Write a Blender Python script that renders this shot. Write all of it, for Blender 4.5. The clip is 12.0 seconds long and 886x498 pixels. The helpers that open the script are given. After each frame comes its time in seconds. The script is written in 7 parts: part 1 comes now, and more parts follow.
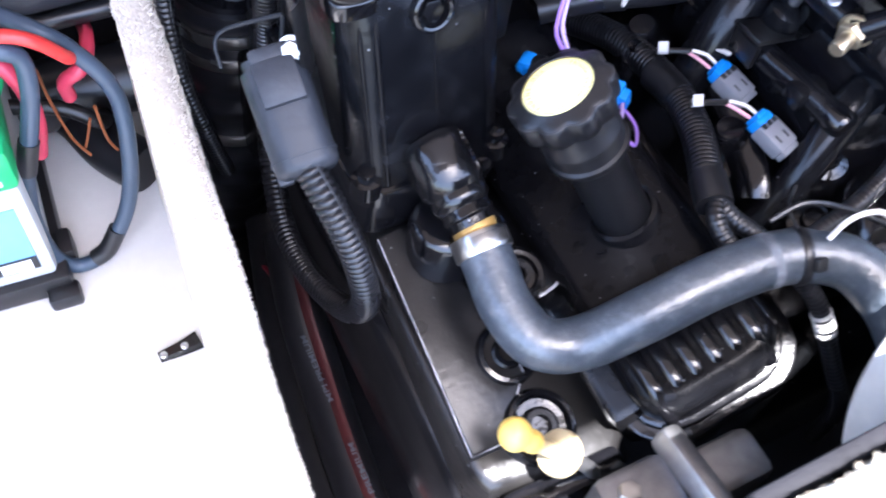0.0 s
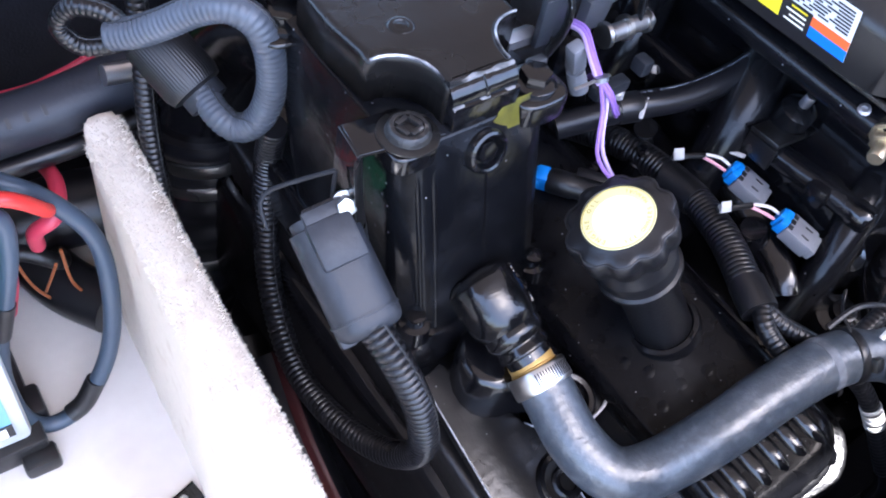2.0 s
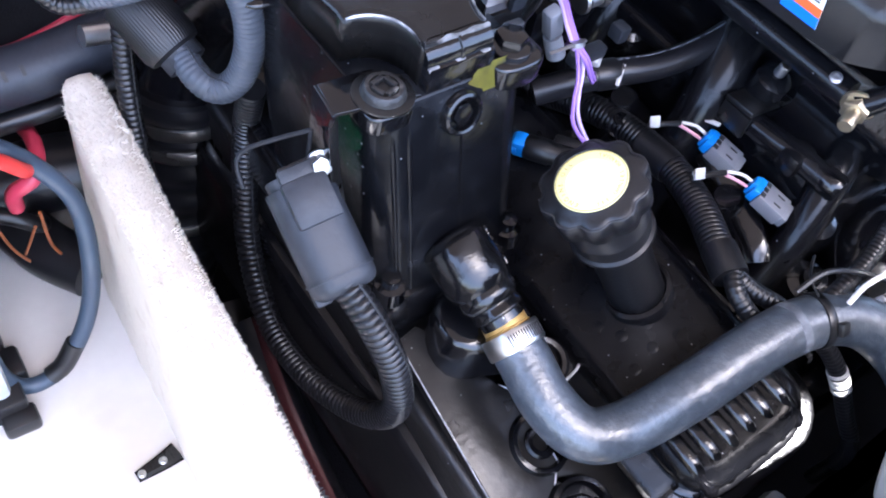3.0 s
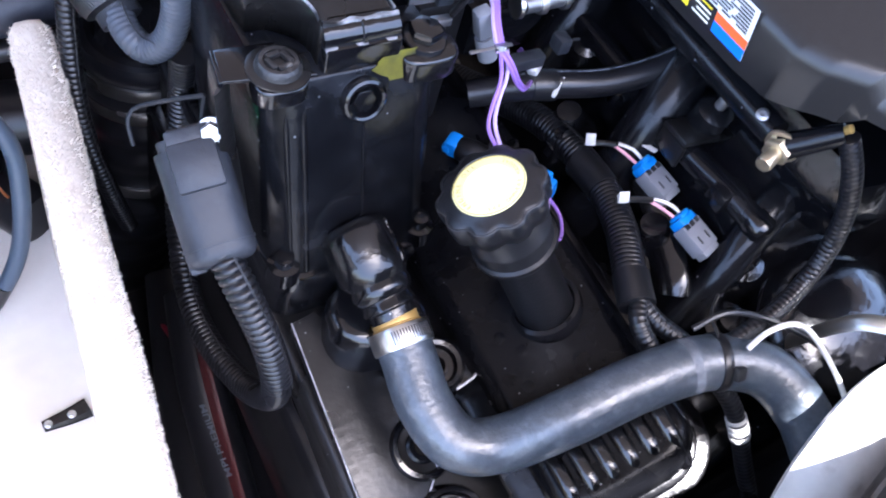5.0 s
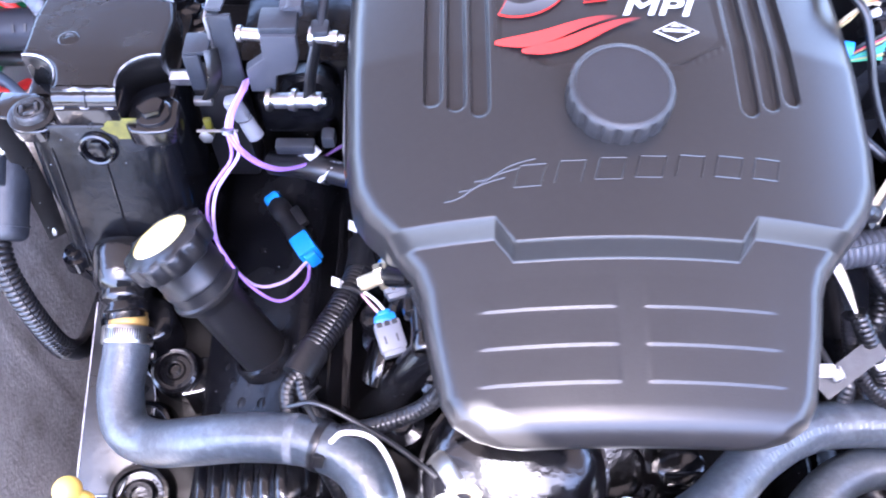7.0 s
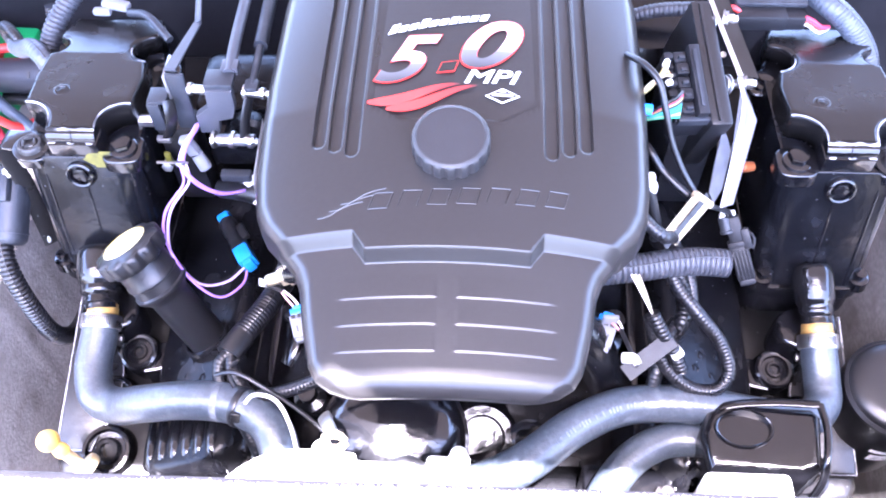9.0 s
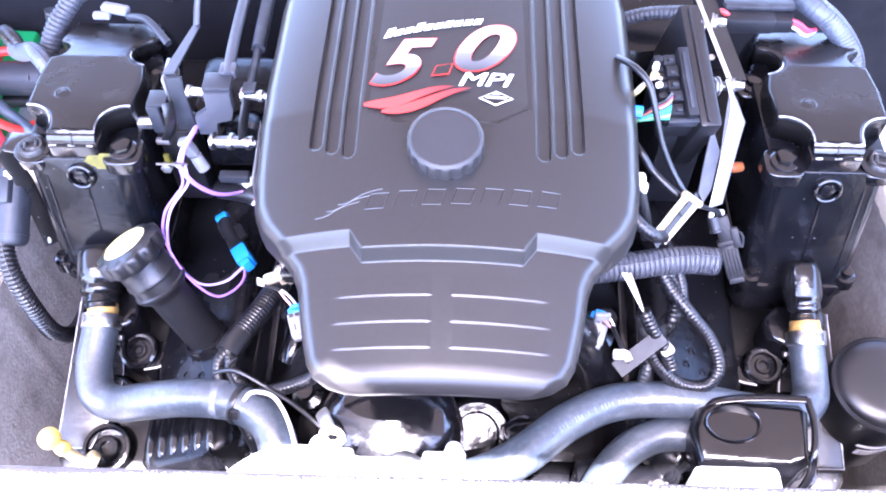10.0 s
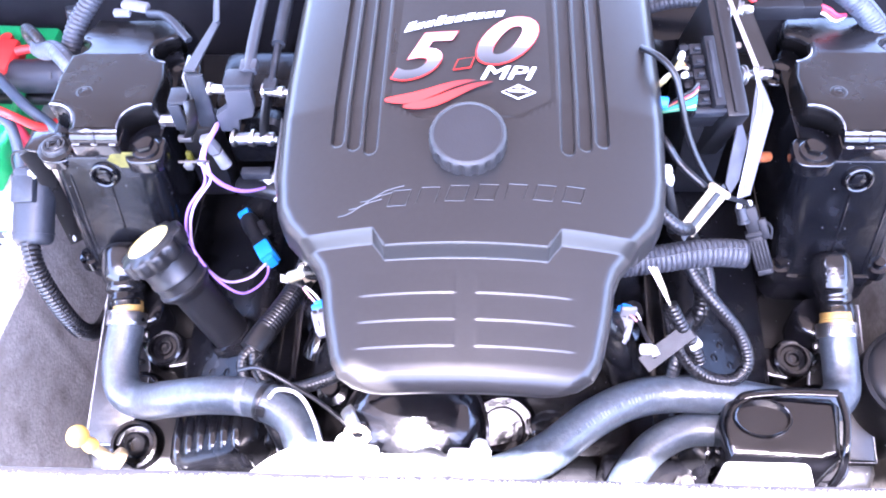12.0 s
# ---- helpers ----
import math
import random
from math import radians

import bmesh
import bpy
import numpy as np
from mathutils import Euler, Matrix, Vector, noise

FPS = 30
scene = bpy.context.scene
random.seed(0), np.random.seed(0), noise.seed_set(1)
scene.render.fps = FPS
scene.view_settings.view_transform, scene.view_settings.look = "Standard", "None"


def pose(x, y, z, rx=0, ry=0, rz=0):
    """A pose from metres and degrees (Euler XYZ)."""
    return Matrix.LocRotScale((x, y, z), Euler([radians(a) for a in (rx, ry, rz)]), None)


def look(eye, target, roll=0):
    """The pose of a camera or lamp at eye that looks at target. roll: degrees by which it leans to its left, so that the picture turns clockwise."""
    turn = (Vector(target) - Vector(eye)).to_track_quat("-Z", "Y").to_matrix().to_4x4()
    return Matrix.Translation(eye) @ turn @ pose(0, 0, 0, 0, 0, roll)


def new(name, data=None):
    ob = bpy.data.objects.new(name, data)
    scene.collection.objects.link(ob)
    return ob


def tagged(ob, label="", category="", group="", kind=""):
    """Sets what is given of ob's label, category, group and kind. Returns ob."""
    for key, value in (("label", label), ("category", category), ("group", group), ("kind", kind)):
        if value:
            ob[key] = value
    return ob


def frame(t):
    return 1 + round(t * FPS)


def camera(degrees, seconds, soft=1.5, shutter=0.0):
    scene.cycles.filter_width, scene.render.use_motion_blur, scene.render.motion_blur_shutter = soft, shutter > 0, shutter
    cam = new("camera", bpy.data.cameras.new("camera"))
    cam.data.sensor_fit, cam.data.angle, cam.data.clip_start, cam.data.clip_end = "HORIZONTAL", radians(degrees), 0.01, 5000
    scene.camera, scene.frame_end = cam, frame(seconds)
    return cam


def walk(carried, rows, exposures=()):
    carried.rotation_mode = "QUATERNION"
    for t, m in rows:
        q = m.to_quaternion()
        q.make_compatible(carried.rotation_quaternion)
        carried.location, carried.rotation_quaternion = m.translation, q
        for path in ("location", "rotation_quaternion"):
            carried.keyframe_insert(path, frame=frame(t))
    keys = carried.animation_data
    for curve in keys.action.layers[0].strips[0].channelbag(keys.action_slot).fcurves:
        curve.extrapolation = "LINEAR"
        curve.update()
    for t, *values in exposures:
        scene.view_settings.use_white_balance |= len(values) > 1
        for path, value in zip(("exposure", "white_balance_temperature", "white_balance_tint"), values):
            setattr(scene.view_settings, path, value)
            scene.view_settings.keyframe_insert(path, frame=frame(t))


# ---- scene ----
# ---------------------------------------------------------------- camera
cam = camera(53.21, 12.0, soft=1.9, shutter=0.3)
PATH = [
    (0.0, -0.5564, -0.2801, 0.5586, 34.22, -5.88, -26.72),
    (0.5, -0.6247, -0.2400, 0.4948, 37.95, -6.14, -31.98),
    (1.0, -0.6321, -0.2078, 0.5078, 37.39, -7.03, -34.48),
    (1.5, -0.6319, -0.1856, 0.5317, 38.09, -9.09, -35.75),
    (2.0, -0.6201, -0.1684, 0.5597, 38.26, -9.20, -36.24),
    (2.5, -0.6240, -0.1739, 0.5599, 37.53, -9.98, -36.54),
    (4.5, -0.5756, -0.2154, 0.5580, 35.94, -11.40, -31.76),
    (5.0, -0.5486, -0.2304, 0.5644, 35.90, -12.73, -28.45),
    (5.5, -0.4836, -0.2488, 0.6036, 33.10, -12.40, -22.86),
    (6.0, -0.3194, -0.3000, 0.6384, 32.04, -5.42, -12.14),
    (6.5, -0.1961, -0.3145, 0.6831, 30.97, -2.02, -5.32),
    (7.0, -0.0975, -0.3504, 0.7105, 33.52, 0.22, 0.22),
    (7.5, 0.0024, -0.3720, 0.7505, 34.14, 3.24, 4.32),
    (9.5, 0.0216, -0.4736, 0.8556, 35.81, 0.55, 1.98),
    (10.5, 0.0219, -0.4678, 0.8574, 35.31, 1.25, 2.19),
    (12.0, 0.0210, -0.4613, 0.8568, 34.75, 2.37, 2.39),
]
EXPOSURES = [(0.0, 3.55, 5850, 15), (0.4, 2.75, 5850, 15), (1.0, 2.72, 5850, 15), (2.0, 3.28, 5850, 15), (2.5, 3.4, 5850, 15), (4.5, 3.3, 5780, 16), (5.0, 3.35, 5780, 16), (5.5, 4.05, 5720, 18), (6.0, 4.15, 5710, 21), (7.0, 4.37, 5710, 25), (9.5, 4.93, 5700, 29), (12.0, 4.9, 5690, 30)]
walk(cam, [(t, pose(*p)) for t, *p in PATH], EXPOSURES)

# ---------------------------------------------------------------- light
SUN = Vector((-0.03, -0.32, 1.0)).normalized()
world = bpy.data.worlds.new("world")
scene.world = world
world.use_nodes = True
wn = world.node_tree.nodes
sky = wn.new("ShaderNodeTexSky")
sky.sky_type, sky.sun_disc = "NISHITA", False
sky.air_density, sky.dust_density, sky.ozone_density = 1.0, 3.0, 1.0
sky.sun_elevation = math.asin(SUN.z)
sky.sun_rotation = math.atan2(SUN.x, SUN.y)
world.node_tree.links.new(sky.outputs[0], wn["Background"].inputs[0])
wn["Background"].inputs[1].default_value = 0.15
sun_data = bpy.data.lights.new("sun", "SUN")
sun_data.energy, sun_data.angle, sun_data.color = 4.2, radians(0.5), (1.0, 0.95, 0.88)
sun = new("sun", sun_data)
sun.matrix_world = look(SUN * 5, (0, 0, 0))

# ---------------------------------------------------------------- materials
def mat(name, color, rough=0.5, metal=0.0, vary=0.25, scale=60.0, bump=0.0, bump_scale=400.0, coat=0.0, spec=0.5, dark=None, dark_at=0.62, dark_scale=9.0, rough_vary=0.1, per_object=0.0, specks=0.0):
    """Two-scale procedural surface: broad stains and fine grain, with bump."""
    m = bpy.data.materials.new(name)
    m.use_nodes = True
    nt = m.node_tree
    n, li = nt.nodes, nt.links
    b = n["Principled BSDF"]
    co = n.new("ShaderNodeTexCoord")
    fine = n.new("ShaderNodeTexNoise")
    fine.inputs["Scale"].default_value, fine.inputs["Detail"].default_value = scale, 6
    broad = n.new("ShaderNodeTexNoise")
    broad.inputs["Scale"].default_value, broad.inputs["Detail"].default_value = dark_scale, 4
    src = co.outputs["Object"]
    li.new(src, fine.inputs["Vector"])
    li.new(src, broad.inputs["Vector"])
    mix = n.new("ShaderNodeMix")
    mix.data_type = "RGBA"
    lo = [c * (1 - vary) for c in color] + [1]
    hi = [min(1, c * (1 + vary)) for c in color] + [1]
    mix.inputs["A"].default_value, mix.inputs["B"].default_value = lo, hi
    li.new(fine.outputs["Fac"], mix.inputs["Factor"])
    out = mix.outputs["Result"]
    ramp = n.new("ShaderNodeValToRGB")
    ramp.color_ramp.elements[0].position, ramp.color_ramp.elements[1].position = dark_at - 0.12, dark_at + 0.1
    li.new(broad.outputs["Fac"], ramp.inputs[0])
    if dark:
        mx = n.new("ShaderNodeMix")
        mx.data_type = "RGBA"
        mx.inputs["B"].default_value = (*dark, 1)
        li.new(ramp.outputs[0], mx.inputs["Factor"])
        li.new(out, mx.inputs["A"])
        out = mx.outputs["Result"]
    if per_object:
        oi = n.new("ShaderNodeObjectInfo")
        mr = n.new("ShaderNodeMapRange")
        mr.inputs["To Min"].default_value, mr.inputs["To Max"].default_value = 1 - per_object, 1 + per_object
        li.new(oi.outputs["Random"], mr.inputs[0])
        vm = n.new("ShaderNodeVectorMath")
        vm.operation = "SCALE"
        li.new(out, vm.inputs[0])
        li.new(mr.outputs[0], vm.inputs["Scale"])
        out = vm.outputs[0]
    if specks:
        cell = n.new("ShaderNodeTexVoronoi")
        cell.inputs["Scale"].default_value = 140
        li.new(src, cell.inputs["Vector"])
        near = n.new("ShaderNodeMapRange")
        near.inputs["From Min"].default_value, near.inputs["From Max"].default_value = 0.05, 0.1
        near.inputs["To Min"].default_value, near.inputs["To Max"].default_value = 1.0, 0.0
        li.new(cell.outputs["Distance"], near.inputs[0])
        some = n.new("ShaderNodeSeparateColor")
        li.new(cell.outputs["Color"], some.inputs[0])
        pick = n.new("ShaderNodeMapRange")
        pick.inputs["From Min"].default_value, pick.inputs["From Max"].default_value = 1.0 - specks, 1.0
        li.new(some.outputs[0], pick.inputs[0])
        amount = n.new("ShaderNodeMath")
        amount.operation = "MULTIPLY"
        li.new(near.outputs[0], amount.inputs[0])
        li.new(pick.outputs[0], amount.inputs[1])
        sp = n.new("ShaderNodeMix")
        sp.data_type = "RGBA"
        sp.inputs["B"].default_value = (0.3, 0.31, 0.33, 1)
        li.new(amount.outputs[0], sp.inputs["Factor"])
        li.new(out, sp.inputs["A"])
        out = sp.outputs["Result"]
    li.new(out, b.inputs["Base Color"])
    rr = n.new("ShaderNodeMapRange")
    rr.inputs["To Min"].default_value, rr.inputs["To Max"].default_value = max(0.02, rough - rough_vary), min(1, rough + rough_vary)
    li.new(broad.outputs["Fac"], rr.inputs[0])
    li.new(rr.outputs[0], b.inputs["Roughness"])
    b.inputs["Metallic"].default_value = metal
    b.inputs["Specular IOR Level"].default_value = spec
    b.inputs["Coat Weight"].default_value = coat
    b.inputs["Coat Roughness"].default_value = 0.12
    if bump:
        bt = n.new("ShaderNodeTexNoise")
        bt.inputs["Scale"].default_value, bt.inputs["Detail"].default_value = bump_scale, 3
        li.new(src, bt.inputs["Vector"])
        bp = n.new("ShaderNodeBump")
        bp.inputs["Strength"].default_value, bp.inputs["Distance"].default_value = bump, 0.001
        li.new(bt.outputs["Fac"], bp.inputs["Height"])
        li.new(bp.outputs[0], b.inputs["Normal"])
    return m


BLACK_PAINT = mat("gloss_black_paint", (0.004, 0.004, 0.005), 0.15, vary=0.5, bump=0.5, bump_scale=85, coat=0.0, spec=0.6, dark=(0.012, 0.0115, 0.0115), dark_at=0.7, dark_scale=22, rough_vary=0.06)
NECK_PAINT = mat("glossy_black_casting_paint", (0.0045, 0.0045, 0.0052), 0.17, vary=0.5, bump=0.5, bump_scale=130, spec=0.55, dark=(0.012, 0.012, 0.013), dark_at=0.66, dark_scale=30, rough_vary=0.08, specks=0.2)
CAP_PAINT = mat("satin_black_cap_paint", (0.007, 0.0065, 0.0065), 0.26, vary=0.35, scale=150, bump=0.3, bump_scale=130, spec=0.4, dark=(0.011, 0.0102, 0.01), dark_at=0.62, dark_scale=24, rough_vary=0.08)
RISER_PAINT = mat("aged_black_casting_paint", (0.0036, 0.0038, 0.0048), 0.22, vary=0.5, bump=0.5, bump_scale=85, spec=0.26, dark=(0.013, 0.014, 0.017), dark_at=0.66, dark_scale=30, rough_vary=0.1, specks=0.16)
BLACK_CAST = mat("black_cast_metal", (0.005, 0.005, 0.006), 0.22, vary=0.5, bump=0.25, bump_scale=90, spec=0.3, dark=(0.01, 0.01, 0.011), dark_scale=26, specks=0.25)
VALVE_PAINT = mat("satin_black_pressed_steel", (0.0036, 0.0037, 0.0046), 0.23, vary=0.5, bump=0.4, bump_scale=90, spec=0.14, dark=(0.012, 0.012, 0.013), dark_scale=26, specks=0.3)
BLACK_SATIN = mat("satin_black_casting", (0.009, 0.0085, 0.0085), 0.3, vary=0.5, bump=0.4, bump_scale=130, spec=0.5, dark=(0.02, 0.019, 0.0185), dark_at=0.62, dark_scale=18, specks=0.25)
COVER_PLASTIC = mat("charcoal_moulded_plastic", (0.0158, 0.0149, 0.0147), 0.29, vary=0.2, scale=220, bump=0.08, bump_scale=900, spec=0.42, dark=(0.0182, 0.0171, 0.0168), dark_at=0.6, dark_scale=6, rough_vary=0.04)
BLACK_NYLON = mat("matt_black_nylon", (0.009, 0.0092, 0.0115), 0.5, vary=0.3, scale=140, bump=0.2, bump_scale=400, spec=0.32, dark=(0.016, 0.017, 0.02), dark_scale=60)
BLACK_PLASTIC = mat("black_plastic", (0.008, 0.008, 0.0092), 0.36, vary=0.3, bump=0.15, bump_scale=500)
KNOB_PLASTIC = mat("ribbed_black_plastic", (0.016, 0.0155, 0.017), 0.5, vary=0.2, bump=0.2, bump_scale=700)
CONDUIT = mat("black_conduit_plastic", (0.007, 0.007, 0.0085), 0.3, vary=0.3, per_object=0.25)
CONDUIT_GREY = mat("sun_faded_conduit_plastic", (0.062, 0.072, 0.09), 0.38, vary=0.45, scale=50)
GREY_PLASTIC = mat("slate_grey_plastic", (0.019, 0.0215, 0.027), 0.46, vary=0.35, bump=0.3, bump_scale=220, spec=0.4, dark=(0.036, 0.039, 0.045), dark_at=0.64, dark_scale=60)
FOAM = mat("slate_foam_sleeve", (0.017, 0.02, 0.029), 0.5, vary=0.25, bump=0.2, bump_scale=300)
CONNECTOR_GREY = mat("light_grey_connector_plastic", (0.17, 0.175, 0.195), 0.5, vary=0.15)
BLUE_PLASTIC = mat("blue_connector_plastic", (0.012, 0.2, 0.62), 0.4, vary=0.15)
RUBBER = mat("chalky_black_rubber", (0.035, 0.045, 0.058), 0.36, vary=0.6, scale=330, bump=0.5, bump_scale=240, spec=1.0, dark=(0.07, 0.083, 0.1), dark_at=0.62, dark_scale=150, rough_vary=0.14)
CHALK = mat("pale_chalk_bloom", (0.16, 0.175, 0.2), 0.6, vary=0.5, scale=120, dark=(0.05, 0.056, 0.066), dark_at=0.6, dark_scale=70)
RUBBER_FINE = mat("smooth_black_rubber", (0.008, 0.008, 0.01), 0.33, vary=0.3)
STEEL = mat("stainless_steel", (0.55, 0.54, 0.52), 0.3, 1.0, vary=0.15, scale=90)
DULL_STEEL = mat("dull_zinc_steel", (0.36, 0.36, 0.37), 0.45, 1.0, vary=0.3, scale=120)
DARK_STEEL = mat("blackened_steel", (0.1, 0.096, 0.092), 0.34, 0.8, vary=0.5, scale=150, dark=(0.16, 0.13, 0.1), dark_scale=70, dark_at=0.66)
GRIMY_STEEL = mat("grimy_black_steel", (0.022, 0.0205, 0.02), 0.38, 0.2, vary=0.5, scale=200, bump=0.5, bump_scale=300, dark=(0.16, 0.145, 0.13), dark_at=0.68, dark_scale=170)
# worn metal tone, also the painted highlight on riser edges
BRIGHT_EDGE = mat("worn_and_highlit_edge", (0.55, 0.55, 0.57), 0.38, 0.45, vary=0.5, scale=240, dark=(0.012, 0.012, 0.013), dark_at=0.56, dark_scale=42)
GREY_PLATE = mat("dull_grey_plate", (0.1, 0.1, 0.115), 0.55, 0.5, vary=0.3, scale=60, dark=(0.13, 0.13, 0.14), dark_scale=30)
PLATE = mat("brushed_zinc_plate", (0.17, 0.17, 0.185), 0.42, 0.9, vary=0.25, scale=60)
ALUMINIUM = mat("bare_aluminium", (0.62, 0.62, 0.64), 0.38, 1.0, vary=0.15, scale=80)
BRASS = mat("brass", (0.42, 0.26, 0.075), 0.48, 0.4, vary=0.25, scale=120)
GOLD_ZINC = mat("yellow_zinc_plate", (0.62, 0.52, 0.36), 0.35, 0.9, vary=0.25, scale=160)
YELLOW_PLASTIC = mat("yellow_plastic", (0.87, 0.6, 0.14), 0.35, vary=0.12)
PALE_PLASTIC = mat("aged_cream_plastic", (0.46, 0.375, 0.22), 0.4, vary=0.2)
WHITE_PLASTIC = mat("white_plastic", (0.55, 0.54, 0.525), 0.45, vary=0.06)
CREAM_STICKER = mat("cream_yellow_sticker", (0.9, 0.84, 0.4), 0.6, vary=0.04)
PALE_STICKER = mat("pale_sticker_centre", (0.9, 0.88, 0.74), 0.6, vary=0.04)
MID_GREY = mat("mid_grey_moulded_plastic", (0.04, 0.042, 0.05), 0.45, vary=0.2, bump=0.1, bump_scale=300)
OCHRE_INK = mat("ochre_ink", (0.42, 0.3, 0.03), 0.5, vary=0.1)
WHITE_INK = mat("white_ink", (0.8, 0.8, 0.8), 0.4, vary=0.04)
RED_INK = mat("red_ink", (0.62, 0.03, 0.02), 0.4, vary=0.12)
SILVER_INK = mat("silver_ink", (0.42, 0.42, 0.44), 0.35, 0.3, vary=0.3, scale=40)
def faded(name, stops, axis, rough=0.35):
    """Ink printed in a gradient along one axis of its own extent."""
    m = bpy.data.materials.new(name)
    m.use_nodes = True
    n, li = m.node_tree.nodes, m.node_tree.links
    sep, ramp, co = n.new("ShaderNodeSeparateXYZ"), n.new("ShaderNodeValToRGB"), n.new("ShaderNodeTexCoord")
    li.new(co.outputs["Generated"], sep.inputs[0])
    li.new(sep.outputs[axis], ramp.inputs[0])
    e = ramp.color_ramp.elements
    e[0].position, e[0].color = stops[0][0], (*stops[0][1], 1)
    e[1].position, e[1].color = stops[-1][0], (*stops[-1][1], 1)
    for p, c in stops[1:-1]:
        e.new(p).color = (*c, 1)
    li.new(ramp.outputs[0], n["Principled BSDF"].inputs["Base Color"])
    n["Principled BSDF"].inputs["Roughness"].default_value = rough
    return m


SILVER_FADE = faded("silver_fading_ink", [(0.0, (0.03, 0.03, 0.033)), (0.35, (0.12, 0.12, 0.125)), (0.55, (0.75, 0.75, 0.76)), (0.75, (0.5, 0.5, 0.51)), (0.9, (0.75, 0.75, 0.75)), (1.0, (0.25, 0.25, 0.26))], "Y")
RED_FADE = faded("red_fading_ink", [(0.0, (0.66, 0.04, 0.03)), (0.55, (0.66, 0.04, 0.03)), (1.0, (0.06, 0.015, 0.017))], "X")
BLACK_INK = mat("black_ink", (0.015, 0.015, 0.016), 0.45, vary=0.1)
BADGE_FILM = mat("satin_black_badge_film", (0.008, 0.0075, 0.0075), 0.3, vary=0.15)
BLUE_INK = mat("blue_ink", (0.01, 0.17, 0.75), 0.45, vary=0.05)
ORANGE_INK = mat("orange_ink", (0.75, 0.13, 0.03), 0.45, vary=0.05)
YELLOW_INK = mat("yellow_ink", (0.85, 0.68, 0.02), 0.45, vary=0.05)
MOTTLED_OLIVE = mat("mottled_olive", (0.085, 0.078, 0.008), 0.35, vary=0.7, scale=120, dark=(0.012, 0.012, 0.01), dark_at=0.62, dark_scale=70)
PURPLE_WIRE = mat("purple_wire_insulation", (0.3, 0.16, 0.5), 0.4, vary=0.1)
LILAC_WIRE = mat("lilac_wire_insulation", (0.48, 0.35, 0.62), 0.4, vary=0.1)
WHITE_WIRE = mat("off_white_wire_insulation", (0.72, 0.68, 0.62), 0.45, vary=0.1)
PINK_WIRE = mat("pink_wire_insulation", (0.72, 0.35, 0.4), 0.45, vary=0.1)
RED_CABLE = mat("red_cable_insulation", (0.62, 0.035, 0.03), 0.4, vary=0.12)
CRIMSON_CABLE = mat("faded_crimson_cable", (0.5, 0.04, 0.08), 0.4, vary=0.15)
SLATE_CABLE = mat("slate_blue_cable", (0.036, 0.056, 0.085), 0.42, vary=0.15)
COPPER_WIRE = mat("orange_brown_wire", (0.3, 0.09, 0.03), 0.45, vary=0.15)
GREEN_WIRE = mat("green_wire_insulation", (0.03, 0.3, 0.16), 0.4, vary=0.1)
DULL_YELLOW_WIRE = mat("dull_yellow_wire_insulation", (0.3, 0.25, 0.09), 0.45, vary=0.15)
TEAL_WIRE = mat("teal_wire_insulation", (0.02, 0.2, 0.22), 0.4, vary=0.1)
CARPET = mat("cream_marine_carpet", (0.72, 0.655, 0.57), 0.95, vary=0.08, scale=260, bump=0.6, bump_scale=210, dark=(0.62, 0.54, 0.45), dark_at=0.68, dark_scale=55, spec=0.1)
CARPET.node_tree.nodes["Bump"].inputs["Distance"].default_value = 0.0014
CARPET_GREY = mat("mottled_grey_carpet", (0.33, 0.305, 0.295), 0.9, vary=0.4, scale=170, bump=1.0, bump_scale=260, dark=(0.23, 0.21, 0.2), dark_at=0.6, dark_scale=28, spec=0.1)
GEL_FLOOR = mat("white_gelcoat", (0.66, 0.635, 0.605), 0.4, vary=0.06, scale=90, bump=0.1, bump_scale=120, dark=(0.54, 0.5, 0.455), dark_at=0.68, dark_scale=7)
CANVAS = mat("brown_canvas", (0.15, 0.128, 0.115), 0.8, vary=0.15, scale=300)
# sunlight passes through the added canvas, so overhead reflections come out brighter
cvt = CANVAS.node_tree
glow = cvt.nodes.new("ShaderNodeBsdfTranslucent")
glow.inputs["Color"].default_value = (0.036, 0.03, 0.0265, 1)
both = cvt.nodes.new("ShaderNodeAddShader")
cvt.links.new(cvt.nodes["Principled BSDF"].outputs[0], both.inputs[0])
cvt.links.new(glow.outputs[0], both.inputs[1])
cvt.links.new(both.outputs[0], cvt.nodes["Material Output"].inputs["Surface"])
PALE_PAINT = mat("chipped_pale_enamel", (0.66, 0.65, 0.62), 0.38, vary=0.12, scale=120, bump=0.15, bump_scale=200, dark=(0.32, 0.3, 0.27), dark_at=0.7, dark_scale=38)
DECK = mat("grey_deck_carpet", (0.12, 0.125, 0.13), 0.95, vary=0.3, scale=200)
# near-black tone shared by bilge floor, transom and added bulkhead panel
NEAR_BLACK = mat("near_black_matt", (0.011, 0.011, 0.014), 0.75, vary=0.5, scale=40, bump=0.4, spec=0.15, dark=(0.016, 0.016, 0.019), dark_scale=10)
BATTERY_GREEN = mat("green_battery_lid", (0.01, 0.33, 0.11), 0.35, vary=0.12)
BATTERY_GREY = mat("pale_grey_battery_case", (0.45, 0.48, 0.5), 0.45, vary=0.08)
LABEL_BLUE = mat("sky_blue_label", (0.16, 0.36, 0.55), 0.4, vary=0.2, scale=30)
TAPE_WHITE = mat("white_marker_tape", (0.5, 0.49, 0.47), 0.5, vary=0.08)
TAG_TAN = mat("tan_paper_tag", (0.36, 0.3, 0.2), 0.55, vary=0.2, scale=90)
RED_STRIPE = mat("dark_red_stripe", (0.05, 0.008, 0.009), 0.45, vary=0.2)


